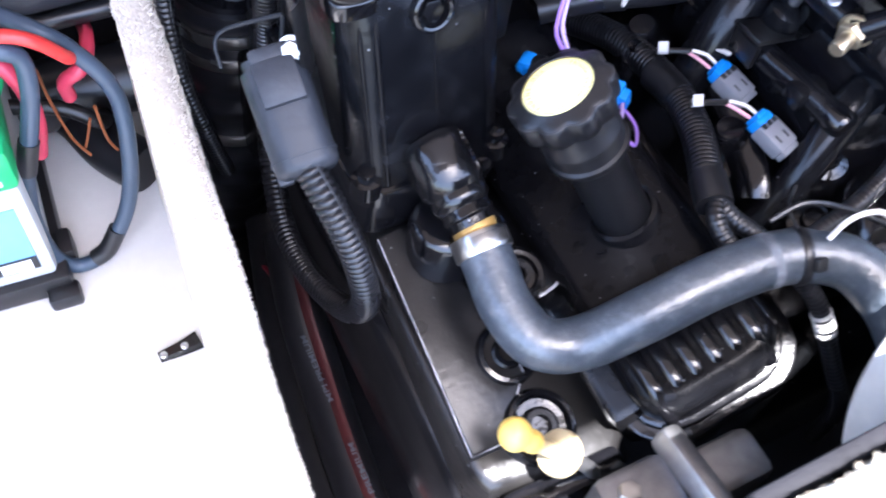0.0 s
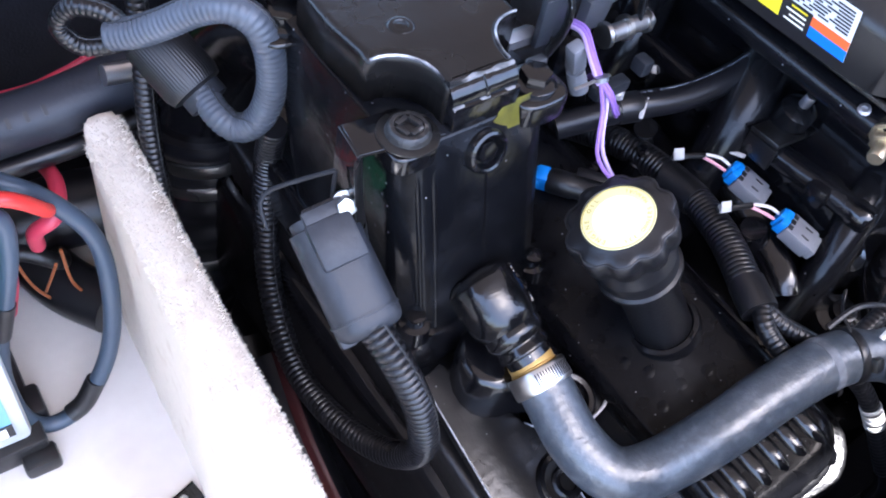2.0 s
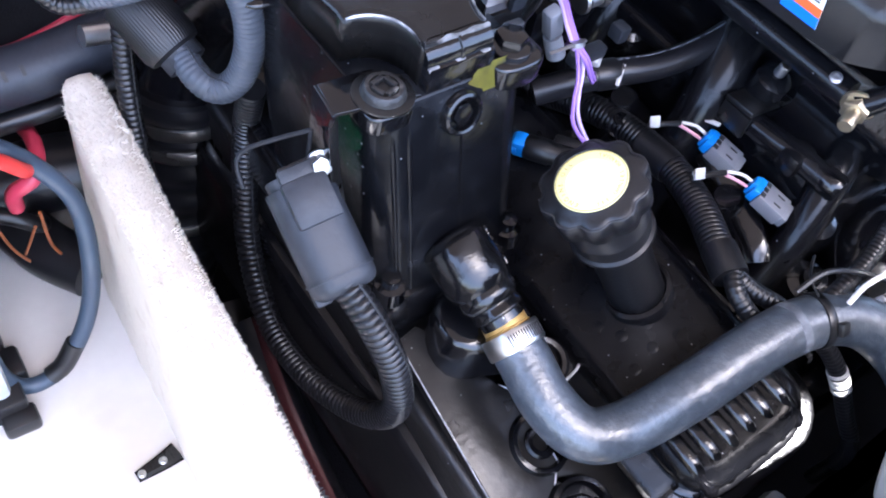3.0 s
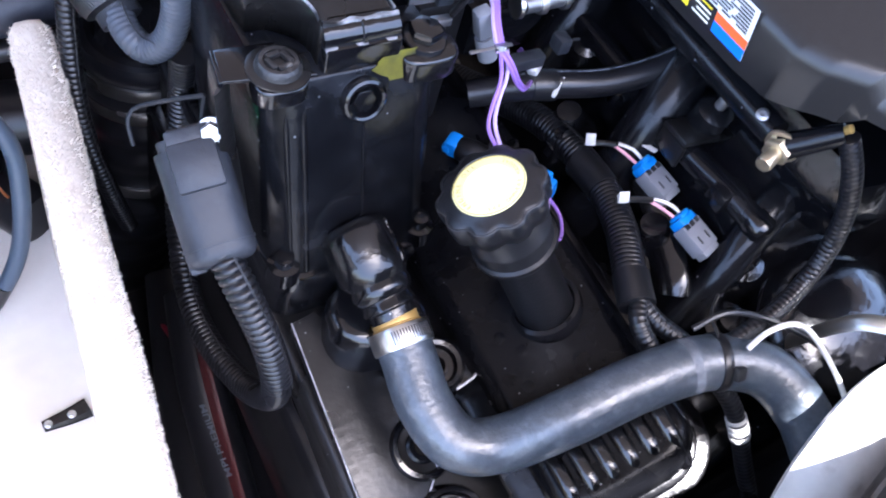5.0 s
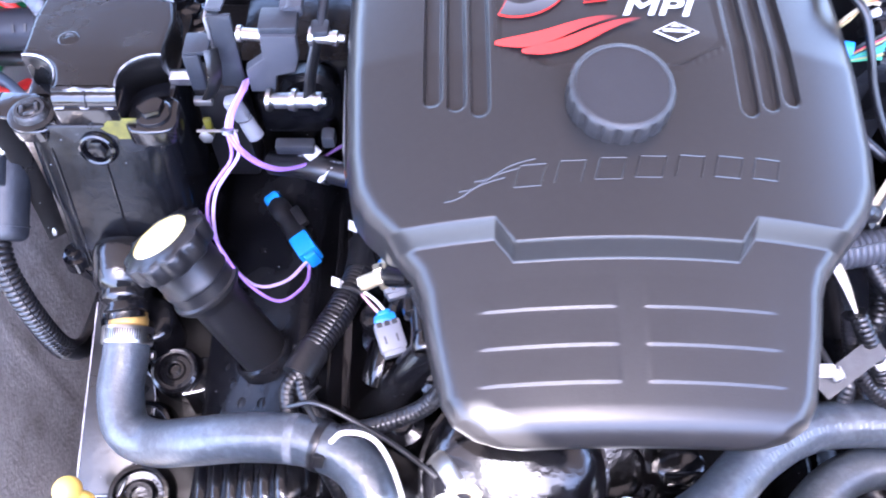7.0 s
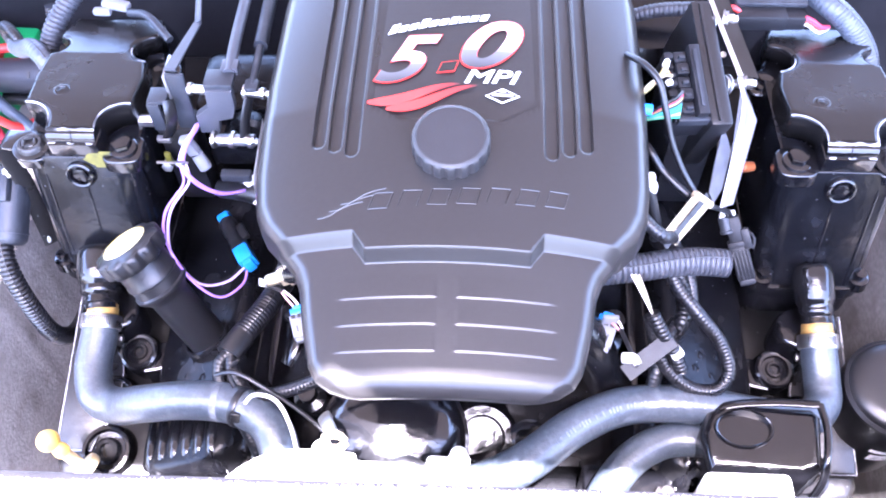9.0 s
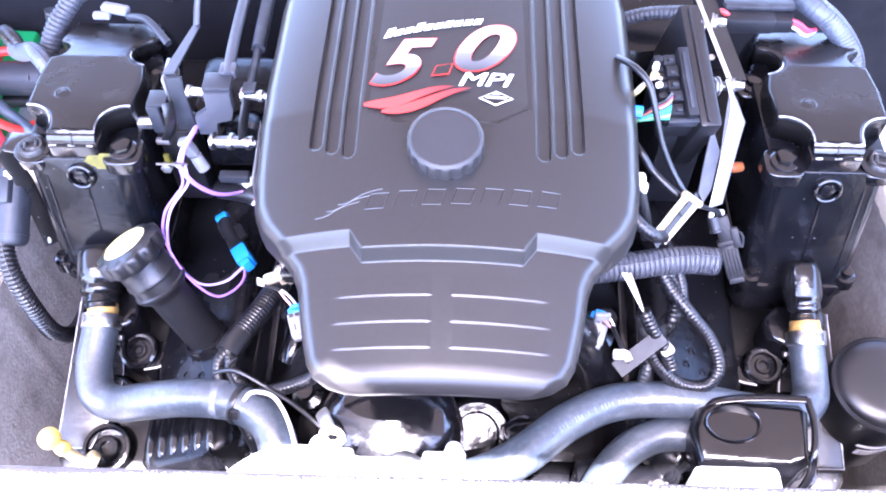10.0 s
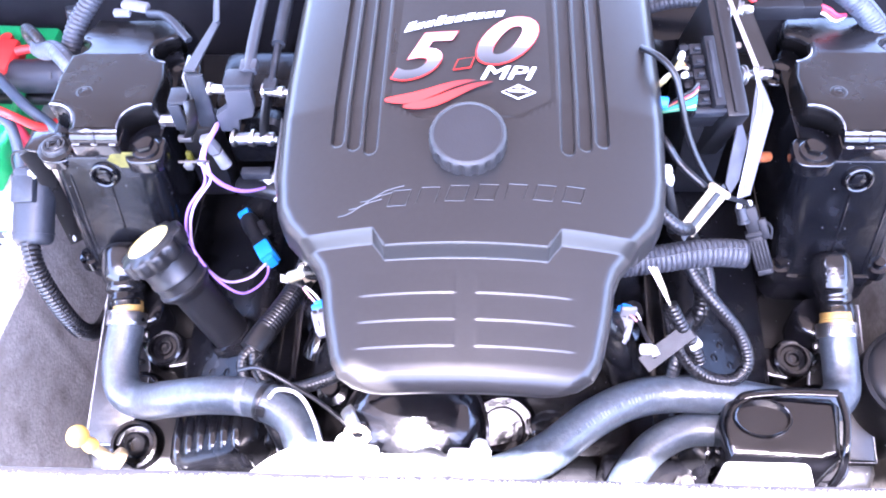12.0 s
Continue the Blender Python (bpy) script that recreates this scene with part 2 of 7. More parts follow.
# ---------------------------------------------------------------- mesh tools
def basis(axis, up=(0, 0, 1)):
    """A turn whose z is axis and whose y leans to up."""
    z = Vector(axis).normalized()
    u = Vector(up)
    if abs(z.dot(u.normalized())) > 0.98:
        u = Vector((0, 1, 0))
    x = u.cross(z).normalized()
    y = z.cross(x)
    return Matrix((x, y, z)).transposed()


def at(loc, axis=(0, 0, 1), up=(0, 1, 0)):
    return Matrix.Translation(loc) @ basis(axis, up).to_4x4()


def merge(*bms):
    out = bms[0]
    for b in bms[1:]:
        me = bpy.data.meshes.new("tmp")
        b.to_mesh(me)
        b.free()
        out.from_mesh(me)
        bpy.data.meshes.remove(me)
    return out


def box(size, m=None, bevel=0.0015, seg=2, taper=0.0):
    bm = bmesh.new()
    bmesh.ops.create_cube(bm, size=1.0)
    for v in bm.verts:
        k = 1 - taper if v.co.z > 0 else 1
        v.co = Vector((v.co.x * size[0] * k, v.co.y * size[1] * k, v.co.z * size[2]))
    if bevel:
        bmesh.ops.bevel(bm, geom=bm.edges[:], offset=min(bevel, min(size) * 0.45), segments=seg, affect="EDGES", profile=0.5)
    if m is not None:
        bm.transform(m if isinstance(m, Matrix) else Matrix.Translation(m))
    return bm


def lathe(profile, m=None, n=28, wobble=None, caps=True):
    """Turns (radius, height) pairs about z; wobble(angle, i) scales the radius."""
    bm = bmesh.new()
    rings = []
    for i, (r, z) in enumerate(profile):
        ring = []
        for k in range(n):
            a = 2 * math.pi * k / n
            q = r * (wobble(a, i) if wobble else 1)
            ring.append(bm.verts.new((q * math.cos(a), q * math.sin(a), z)))
        rings.append(ring)
    for a, b in zip(rings, rings[1:]):
        for k in range(n):
            bm.faces.new((a[k], a[(k + 1) % n], b[(k + 1) % n], b[k]))
    if caps and profile[0][0] > 1e-5:
        bm.faces.new(rings[0][::-1])
    if caps and profile[-1][0] > 1e-5:
        bm.faces.new(rings[-1])
    bmesh.ops.remove_doubles(bm, verts=bm.verts[:], dist=1e-6)
    if m is not None:
        bm.transform(m)
    return bm


def prism(outline, z0, z1, m=None, bevel=0.0, seg=2):
    bm = bmesh.new()
    lo = [bm.verts.new((x, y, z0)) for x, y in outline]
    hi = [bm.verts.new((x, y, z1)) for x, y in outline]
    n = len(outline)
    bm.faces.new(lo[::-1])
    top = bm.faces.new(hi)
    for k in range(n):
        bm.faces.new((lo[k], lo[(k + 1) % n], hi[(k + 1) % n], hi[k]))
    bmesh.ops.recalc_face_normals(bm, faces=bm.faces[:])
    if bevel:
        bmesh.ops.bevel(bm, geom=list(top.edges), offset=bevel, segments=seg, affect="EDGES", profile=0.5)
    if m is not None:
        bm.transform(m)
    return bm


def smooth_path(pts, step=0.004):
    """Points along a centripetal curve through pts."""
    p = [Vector(q) for q in pts]
    if len(p) == 2:
        n = max(2, int((p[1] - p[0]).length / step))
        return [p[0].lerp(p[1], k / n) for k in range(n + 1)]
    p = [p[0] * 2 - p[1]] + p + [p[-1] * 2 - p[-2]]
    out = []
    for i in range(1, len(p) - 2):
        a, b, c, d = p[i - 1:i + 3]
        n = max(2, int((c - b).length / step))
        for k in range(n):
            t = k / n
            out.append(0.5 * ((2 * b) + (c - a) * t + (2 * a - 5 * b + 4 * c - d) * t * t + (3 * b - a - 3 * c + d) * t ** 3))
    out.append(p[-2])
    return out


def even(path, step):
    """The path again at even steps."""
    d = [0.0]
    for a, b in zip(path, path[1:]):
        d.append(d[-1] + (b - a).length)
    n = max(2, round(d[-1] / step))
    out, j = [], 0
    for k in range(n + 1):
        s = d[-1] * k / n
        while j < len(d) - 2 and d[j + 1] < s:
            j += 1
        f = (s - d[j]) / max(1e-9, d[j + 1] - d[j])
        out.append(path[j].lerp(path[j + 1], min(1, max(0, f))))
    return out


def tube(pts, r, n=14, step=0.005, ribs=0.0, pitch=0.0042, caps=True, flat=1.0):
    """A round hose along pts; ribs: depth of corrugation as a share of r; r may be a function of the share of the way."""
    path = smooth_path(pts)
    path = even(path, pitch / 4 if ribs else step)
    bm = bmesh.new()
    rings, side = [], None
    m = len(path)
    for i, c in enumerate(path):
        t = (path[min(i + 1, m - 1)] - path[max(i - 1, 0)]).normalized()
        if side is None:
            side = t.orthogonal().normalized()
        side = (side - t * side.dot(t)).normalized()
        other = t.cross(side)
        q = r(i / (m - 1)) if callable(r) else r
        if ribs:
            q *= 1 - ribs * (0.0, 0.2, 1.0, 0.2)[i % 4]
        rings.append([bm.verts.new(c + side * q * math.cos(2 * math.pi * k / n) + other * q * flat * math.sin(2 * math.pi * k / n)) for k in range(n)])
    for a, b in zip(rings, rings[1:]):
        for k in range(n):
            bm.faces.new((a[k], a[(k + 1) % n], b[(k + 1) % n], b[k]))
    if caps:
        bm.faces.new(rings[0][::-1])
        bm.faces.new(rings[-1])
    return bm


def ring_at(path, share, r0, width, n=26, thick=0.0016):
    """A band round a hose whose centre runs along path."""
    p = even(smooth_path(path), 0.002)
    i = min(len(p) - 2, max(1, int(share * (len(p) - 1))))
    ax = (p[i + 1] - p[i - 1]).normalized()
    h = width / 2
    return lathe([(r0 - 0.001, -h), (r0 + thick * 0.7, -h), (r0 + thick, -h * 0.8), (r0 + thick, h * 0.8), (r0 + thick * 0.7, h), (r0 - 0.001, h)], at(p[i], ax), n, None, False), p[i], ax


def hexagon(r, h, m, bevel=0.0008):
    return prism([(r * math.cos(math.pi / 3 * k), r * math.sin(math.pi / 3 * k)) for k in range(6)], 0, h, m, bevel)


def flipped(bm, s):
    """Mirrored in x for s = -1."""
    if s < 0:
        bm.transform(Matrix.Diagonal((-1, 1, 1, 1)))
        bmesh.ops.reverse_faces(bm, faces=bm.faces[:])
    return bm


def finish(name, bm, material, sharp=38):
    bmesh.ops.recalc_face_normals(bm, faces=bm.faces[:])
    me = bpy.data.meshes.new(name)
    bm.to_mesh(me)
    bm.free()
    me.materials.append(material)
    me.shade_smooth()
    me.set_sharp_from_angle(angle=radians(sharp))
    return me


def thing(name, base, label, category, group="", kind=""):
    ob = new(name)
    ob.location = base
    ob.empty_display_size = 0.02
    return tagged(ob, label, category, group, kind)


ORIGIN = {}


def part(name, bm, material, parent, label="", sharp=38):
    """Links a bmesh, given in world metres, as one mesh under a thing or a part."""
    base = ORIGIN.get(parent, None)
    if base is None:
        base = Vector(parent.location)
    bm.transform(Matrix.Translation(-base))
    ob = new(name, finish(name, bm, material, sharp))
    ob.parent = parent
    ORIGIN[ob] = base
    return tagged(ob, label)


def whole(name, bm, material, label, category, group="", kind="", sharp=38):
    """A thing that is one mesh, with its origin at its lowest middle."""
    xs = [v.co for v in bm.verts]
    base = Vector((sum(v.x for v in xs) / len(xs), sum(v.y for v in xs) / len(xs), min(v.z for v in xs)))
    bm.transform(Matrix.Translation(-base))
    ob = new(name, finish(name, bm, material, sharp))
    ob.location = base
    ORIGIN[ob] = base
    return tagged(ob, label, category, group, kind)


def lettering(text, size, shear=0.0, bold=0.0):
    """Flat letters as a bmesh, from x = 0 on the line y = 0."""
    cu = bpy.data.curves.new("tmp", "FONT")
    cu.body, cu.size, cu.shear, cu.offset, cu.resolution_u = text, size, shear, bold, 6
    ob = new("tmp", cu)
    me = ob.evaluated_get(bpy.context.evaluated_depsgraph_get()).to_mesh()
    bm = bmesh.new()
    bm.from_mesh(me)
    ob.evaluated_get(bpy.context.evaluated_depsgraph_get()).to_mesh_clear()
    bpy.data.objects.remove(ob)
    bpy.data.curves.remove(cu)
    return bm


def fit_box(bm, x0, x1, y0, y1):
    """Stretches flat letters into a box."""
    xs, ys = [v.co.x for v in bm.verts], [v.co.y for v in bm.verts]
    a, b, c, d = min(xs), max(xs), min(ys), max(ys)
    for v in bm.verts:
        v.co.x = x0 + (v.co.x - a) / (b - a) * (x1 - x0)
        v.co.y = y0 + (v.co.y - c) / (d - c) * (y1 - y0)
    return bm


def slab(bm, thick):
    """Gives flat faces a thickness downwards."""
    r = bmesh.ops.extrude_face_region(bm, geom=bm.faces[:])
    bmesh.ops.translate(bm, verts=[v for v in r["geom"] if isinstance(v, bmesh.types.BMVert)], vec=(0, 0, -thick))
    return bm

# ---------------------------------------------------------------- the boat round the engine
FLOOR_Z = -0.16


def sheet(pts, thick):
    """A flat plate through given corners."""
    bm = bmesh.new()
    v = [bm.verts.new(p) for p in pts]
    f = bm.faces.new(v)
    bm.normal_update()
    n = f.normal.copy()
    r = bmesh.ops.extrude_face_region(bm, geom=[f])
    bmesh.ops.translate(bm, verts=[g for g in r["geom"] if isinstance(g, bmesh.types.BMVert)], vec=n * thick)
    return bm


def flat_sheet(outline, z):
    """One layer of cloth."""
    bm = bmesh.new()
    bm.faces.new([bm.verts.new((x, y, z)) for x, y in outline])
    return bm


def structure(name, bm, material, label, category):
    return whole(name, bm, material, label, category, kind="structure")


def block(x0, x1, y0, y1, z0, z1, bevel=0.0):
    return box((x1 - x0, y1 - y0, z1 - z0), ((x0 + x1) / 2, (y0 + y1) / 2, (z0 + z1) / 2), bevel)


structure("floor_side", prism([(-1.05, -0.22), (-0.53, -0.22), (-0.478, 0.5), (-1.05, 0.5)], FLOOR_Z - 0.03, FLOOR_Z), GEL_FLOOR, "white gelcoat floor of the side locker, lightly soiled", "floor")
structure("floor_bilge", block(-0.545, 1.05, -0.22, 0.5, -0.38, -0.34), NEAR_BLACK, "near-black bilge floor under the engine", "floor")
structure("wall_port", block(-1.09, -1.05, -0.22, 0.5, -0.38, 0.3), GEL_FLOOR, "white gelcoat hull side of the engine bay", "wall")
structure("wall_starboard", block(1.05, 1.09, -0.22, 0.5, -0.38, 0.3), GEL_FLOOR, "white gelcoat hull side of the engine bay", "wall")
structure("wall_aft", block(-1.09, 1.09, 0.5, 0.55, -0.38, 0.3), NEAR_BLACK, "near-black transom behind the engine", "wall")
structure("deck", block(-1.6, 1.6, -2.6, -0.262, -0.42, -0.38), DECK, "grey carpeted cockpit floor in the sun", "floor")

# unseen wall, added ahead to cut low sky light and reflections
structure("cockpit_wall", block(-1.6, 1.6, -2.66, -2.6, -0.42, 0.25), GEL_FLOOR, "unseen white gelcoat wall added ahead to shape front reflections", "wall")
# unseen overhangs, added at both sides to shade the locker floor
structure("side_deck_port", block(-1.4, -0.84, -0.22, 0.55, 0.3, 0.33, 0.008), GEL_FLOOR, "unseen white gelcoat overhang added to shade the locker", "deck")
structure("side_deck_starboard", block(0.84, 1.4, -0.22, 0.55, 0.3, 0.33, 0.008), GEL_FLOOR, "unseen white gelcoat overhang added to shade the locker", "deck")

# unseen canvas added over the stern; its notched fore edge draws the shadow line
shade_sheet_edge = [(x - 0.03, y - 0.32) for x, y in ((-1.87, -0.217), (-0.3, -0.217), (-0.165, -0.216), (-0.155, -0.205), (-0.125, -0.205), (-0.11, -0.17), (-0.095, -0.158), (-0.08, -0.153), (-0.058, -0.166), (-0.045, -0.178), (-0.036, -0.212), (0.09, -0.215), (0.3, -0.21), (1.95, -0.205))]
canopy = flat_sheet(shade_sheet_edge + [(1.92, 2.2), (-1.88, 2.2)], 1.25)
structure("canopy", canopy, CANVAS, "unseen brown canvas sheet added overhead to shade the engine", "canopy")

# ---------------------------------------------------------------- carpeted boards
def carpet_board(name, a, b, top, bottom, thick, label, side=1, fuzz=9000, seed=1):
    """A board with a soft rounded top edge from a to b (x, y of its engine-side face), with loose pile along it."""
    rnd = random.Random(seed)
    a, b = Vector((*a, 0)), Vector((*b, 0))
    d = (b - a)
    n = Vector((-d.y, d.x, 0)).normalized() * side
    L = d.length
    prof = [(0.0, bottom), (0.0, -0.1), (0.0, top - 0.03), (0.0008, top - 0.008), (0.0042, top - 0.0015), (thick * 0.5, top), (thick - 0.0045, top - 0.0015), (thick - 0.001, top - 0.008), (thick, top - 0.03), (thick, -0.1), (thick, bottom)]
    bm = bmesh.new()
    rows = []
    N = max(8, int(L / 0.006))
    for i in range(N + 1):
        s = i / N
        e = min(s, 1 - s) * L
        drop = max(0, 0.008 - e) ** 2 / 0.008 * 0.8
        c = a + d * s
        row = []
        for w, z in prof:
            jit = noise.noise(Vector((s * L * 60, z * 60, w * 60))) * 0.0016 + noise.noise(Vector((s * L * 9, z * 9, seed))) * 0.003
            w2 = thick / 2 + (w - thick / 2) * (1 - max(0, 0.01 - e) * 25) + jit
            zz = z - drop + (jit * 0.7 if z > -0.1 else 0)
            q = c + n * w2
            row.append(bm.verts.new((q.x, q.y, zz)))
        rows.append(row)
    for r0, r1 in zip(rows, rows[1:]):
        for k in range(len(prof) - 1):
            bm.faces.new((r0[k], r0[k + 1], r1[k + 1], r1[k]))
    for r in (rows[0], rows[-1]):
        bm.faces.new(r)
    # engine-side faces get a darker, mottled grey carpet colour
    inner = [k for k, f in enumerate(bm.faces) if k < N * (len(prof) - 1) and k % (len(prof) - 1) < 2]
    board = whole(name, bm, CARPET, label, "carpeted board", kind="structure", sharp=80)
    board.data.materials.append(CARPET_GREY)
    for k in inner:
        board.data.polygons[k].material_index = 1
    # loose pile
    vs, fs = [], []
    pts = prof[2:9]
    for _ in range(fuzz):
        s = rnd.uniform(0.012 / L, 1 - 0.012 / L)
        k = rnd.randrange(len(pts) - 1)
        f = rnd.random()
        w = pts[k][0] * (1 - f) + pts[k + 1][0] * f
        z = pts[k][1] * (1 - f) + pts[k + 1][1] * f
        jit = noise.noise(Vector((s * L * 9, z * 9, seed))) * 0.003
        c = a + d * s + n * (w + jit) + Vector((0, 0, z))
        out = Vector((n * (w - thick / 2) / thick * 1.6)) + Vector((0, 0, 0.25 if z < top - 0.02 else 0.8))
        out += Vector((rnd.uniform(-1, 1), rnd.uniform(-1, 1), rnd.uniform(-0.6, 0.6))) * 0.7
        out.normalize()
        ln = rnd.uniform(0.0012, 0.0035)
        wd = out.orthogonal().normalized() * 0.00045
        i = len(vs)
        vs += [c - wd - out * 0.0006, c + wd - out * 0.0006, c + out * ln]
        fs.append((i, i + 1, i + 2))
    me = bpy.data.meshes.new("carpet_pile")
    me.from_pydata([tuple(v - Vector(board.location)) for v in vs], [], fs)
    me.materials.append(CARPET)
    pile = new("carpet_pile", me)
    pile.parent = board
    tagged(pile, "loose cream carpet fibres", kind="stuff")
    return board


carpet_board("bulkhead_port", (-0.468, 0.316), (-0.512, -0.232), 0.09, -0.34, 0.0295, "cream carpeted board with a rough worn top edge", -1, 16000, 1)
carpet_board("bulkhead_starboard", (0.512, -0.232), (0.472, 0.318), 0.09, -0.34, 0.033, "cream carpeted board beside the engine", -1, 5000, 2)
carpet_board("bulkhead_fore", (-0.41, -0.262), (0.56, -0.26), 0.312, -0.4, 0.03, "cream carpeted bulkhead before the engine, in full sun", -1, 12000, 3)


# unseen dark panel, added to keep bright bulkhead reflections off the risers
structure("bulkhead_lining", block(-0.4, 0.55, -0.259, -0.252, -0.36, 0.29, 0.002), NEAR_BLACK, "unseen dark panel added on the bulkhead to deaden reflections", "wall")


# ---------------------------------------------------------------- engine block and heads
block_ob = thing("engine_block", (0, 0, -0.3), "black painted engine block between the manifolds", "engine")
part("crankcase", merge(block(-0.16, 0.16, -0.14, 0.42, -0.3, 0.04, 0.02), block(-0.13, 0.13, -0.165, -0.13, -0.25, 0.02, 0.02)), BLACK_CAST, block_ob)
for s in (1, -1):
    hd = box((0.13, 0.52, 0.09), Matrix.Translation((-0.225, 0.11, 0.015)) @ Euler((0, radians(-28), 0)).to_matrix().to_4x4(), 0.008)
    part("cylinder_head", flipped(hd, s), BLACK_CAST, block_ob)

intake = thing("intake_manifold", (0, 0.1, 0.02), "gloss black intake manifold with curved runners", "engine part")
part("plenum", merge(block(-0.115, 0.115, -0.08, 0.4, 0.02, 0.17, 0.03), block(-0.09, 0.09, -0.1, 0.36, 0.15, 0.225, 0.03)), BLACK_PAINT, intake)
for s in (1, -1):
    for k in range(4):
        y = -0.075 + 0.11 * k
        low, r0 = (0.03, 0.015) if (s, k) == (1, 0) else (0.0, 0.021)
        rn = tube([(-0.05, y + 0.03, 0.19 - low), (-0.09, y + 0.02, 0.19 - low), (-0.125, y + 0.005, 0.155 - low), (-0.145, y, 0.1 - low * 0.5), (-0.16, y, 0.06)], lambda q: r0 - 0.003 * q, 18)
        part("runner", flipped(rn, s), BLACK_CAST, intake)
        fl = lathe([(0.016, -0.006), (0.022, -0.006), (0.022, 0.004), (0.012, 0.006), (0.012, 0.03), (0.009, 0.034)], at((-0.143, y + 0.052, 0.095), (-0.35, 0, 0.9)), 20)
        part("injector_boss", flipped(fl, s), BLACK_PAINT, intake)


# ---------------------------------------------------------------- valve covers
def valve_cover(s):
    ob = thing("valve_cover", (s * 0.235, -0.17, 0.04), "satin black pressed valve cover with a ribbed front", "valve cover", "valve covers")
    m = Matrix.Translation((-0.232, 0.02, 0.044)) @ Euler((radians(3), radians(-26), 0)).to_matrix().to_4x4()

    def rounded(hx, y0, y1, r, n=7):
        pts = []
        for cx, cy, a0 in ((hx - r, y0 + r, -90), (hx - r, y1 - r, 0), (-hx + r, y1 - r, 90), (-hx + r, y0 + r, 180)):
            for k in range(n):
                a = radians(a0 + 90 * k / (n - 1))
                pts.append((cx + r * math.cos(a), cy + r * math.sin(a)))
        return pts

    shell = prism(rounded(0.053, -0.187, 0.3, 0.03), 0.0, 0.046, None, 0.014, 5)
    shell.transform(m)
    part("shell", flipped(shell, s), VALVE_PAINT, ob)
    rim = prism(rounded(0.066, -0.2, 0.31, 0.04), -0.004, 0.006, None, 0.003, 2)
    rim.transform(m)
    part("flange", flipped(rim, s), BLACK_PAINT, ob)
    rim2 = prism(rounded(0.058, -0.192, 0.303, 0.034), 0.006, 0.011, None, 0.004, 2)
    rim2.transform(m)
    part("rim_bead", flipped(rim2, s), BLACK_PAINT, ob)
    for k in range(6):
        x = -0.037 + 0.0145 * k
        r = tube([(x, -0.12, 0.039), (x, -0.135, 0.0425), (x, -0.155, 0.0437), (x, -0.17, 0.0405), (x, -0.181, 0.03), (x, -0.1845, 0.016)], lambda q: 0.0062 * min(1, 5 * q + 0.3, 5 * (1 - q) + 0.3), 14)
        r.transform(m)
        part("rib", flipped(r, s), BLACK_PAINT, ob)
    for k in range(9):
        x, y = -0.026 + 0.019 * (k % 3) + 0.008 * (k // 3 % 2), -0.095 + 0.019 * (k // 3) + 0.004 * (k % 2)
        d = lathe([(0.0058, -0.0002), (0.0047, 0.0), (0.0037, 0.0002), (0.0028, 0.0004), (0.0018, 0.00052), (0.0009, 0.00058), (0, 0.0006)], m @ Matrix.Translation((x, y, 0.0459)), 18)
        part("dimple", flipped(d, s), VALVE_PAINT, ob, "", 70)
    for x, y in ((-0.061, -0.1), (0.061, -0.1), (-0.061, 0.08), (0.061, 0.08)):
        b = hexagon(0.006, 0.008, m @ Matrix.Translation((x, y, 0.005)))
        part("bolt", flipped(b, s), BLACK_PAINT, ob)
    return ob


for s in (1, -1):
    valve_cover(s)


# ---------------------------------------------------------------- exhaust manifolds
def man_z(y):
    return 0.052 + 0.3 * (y - 0.0)


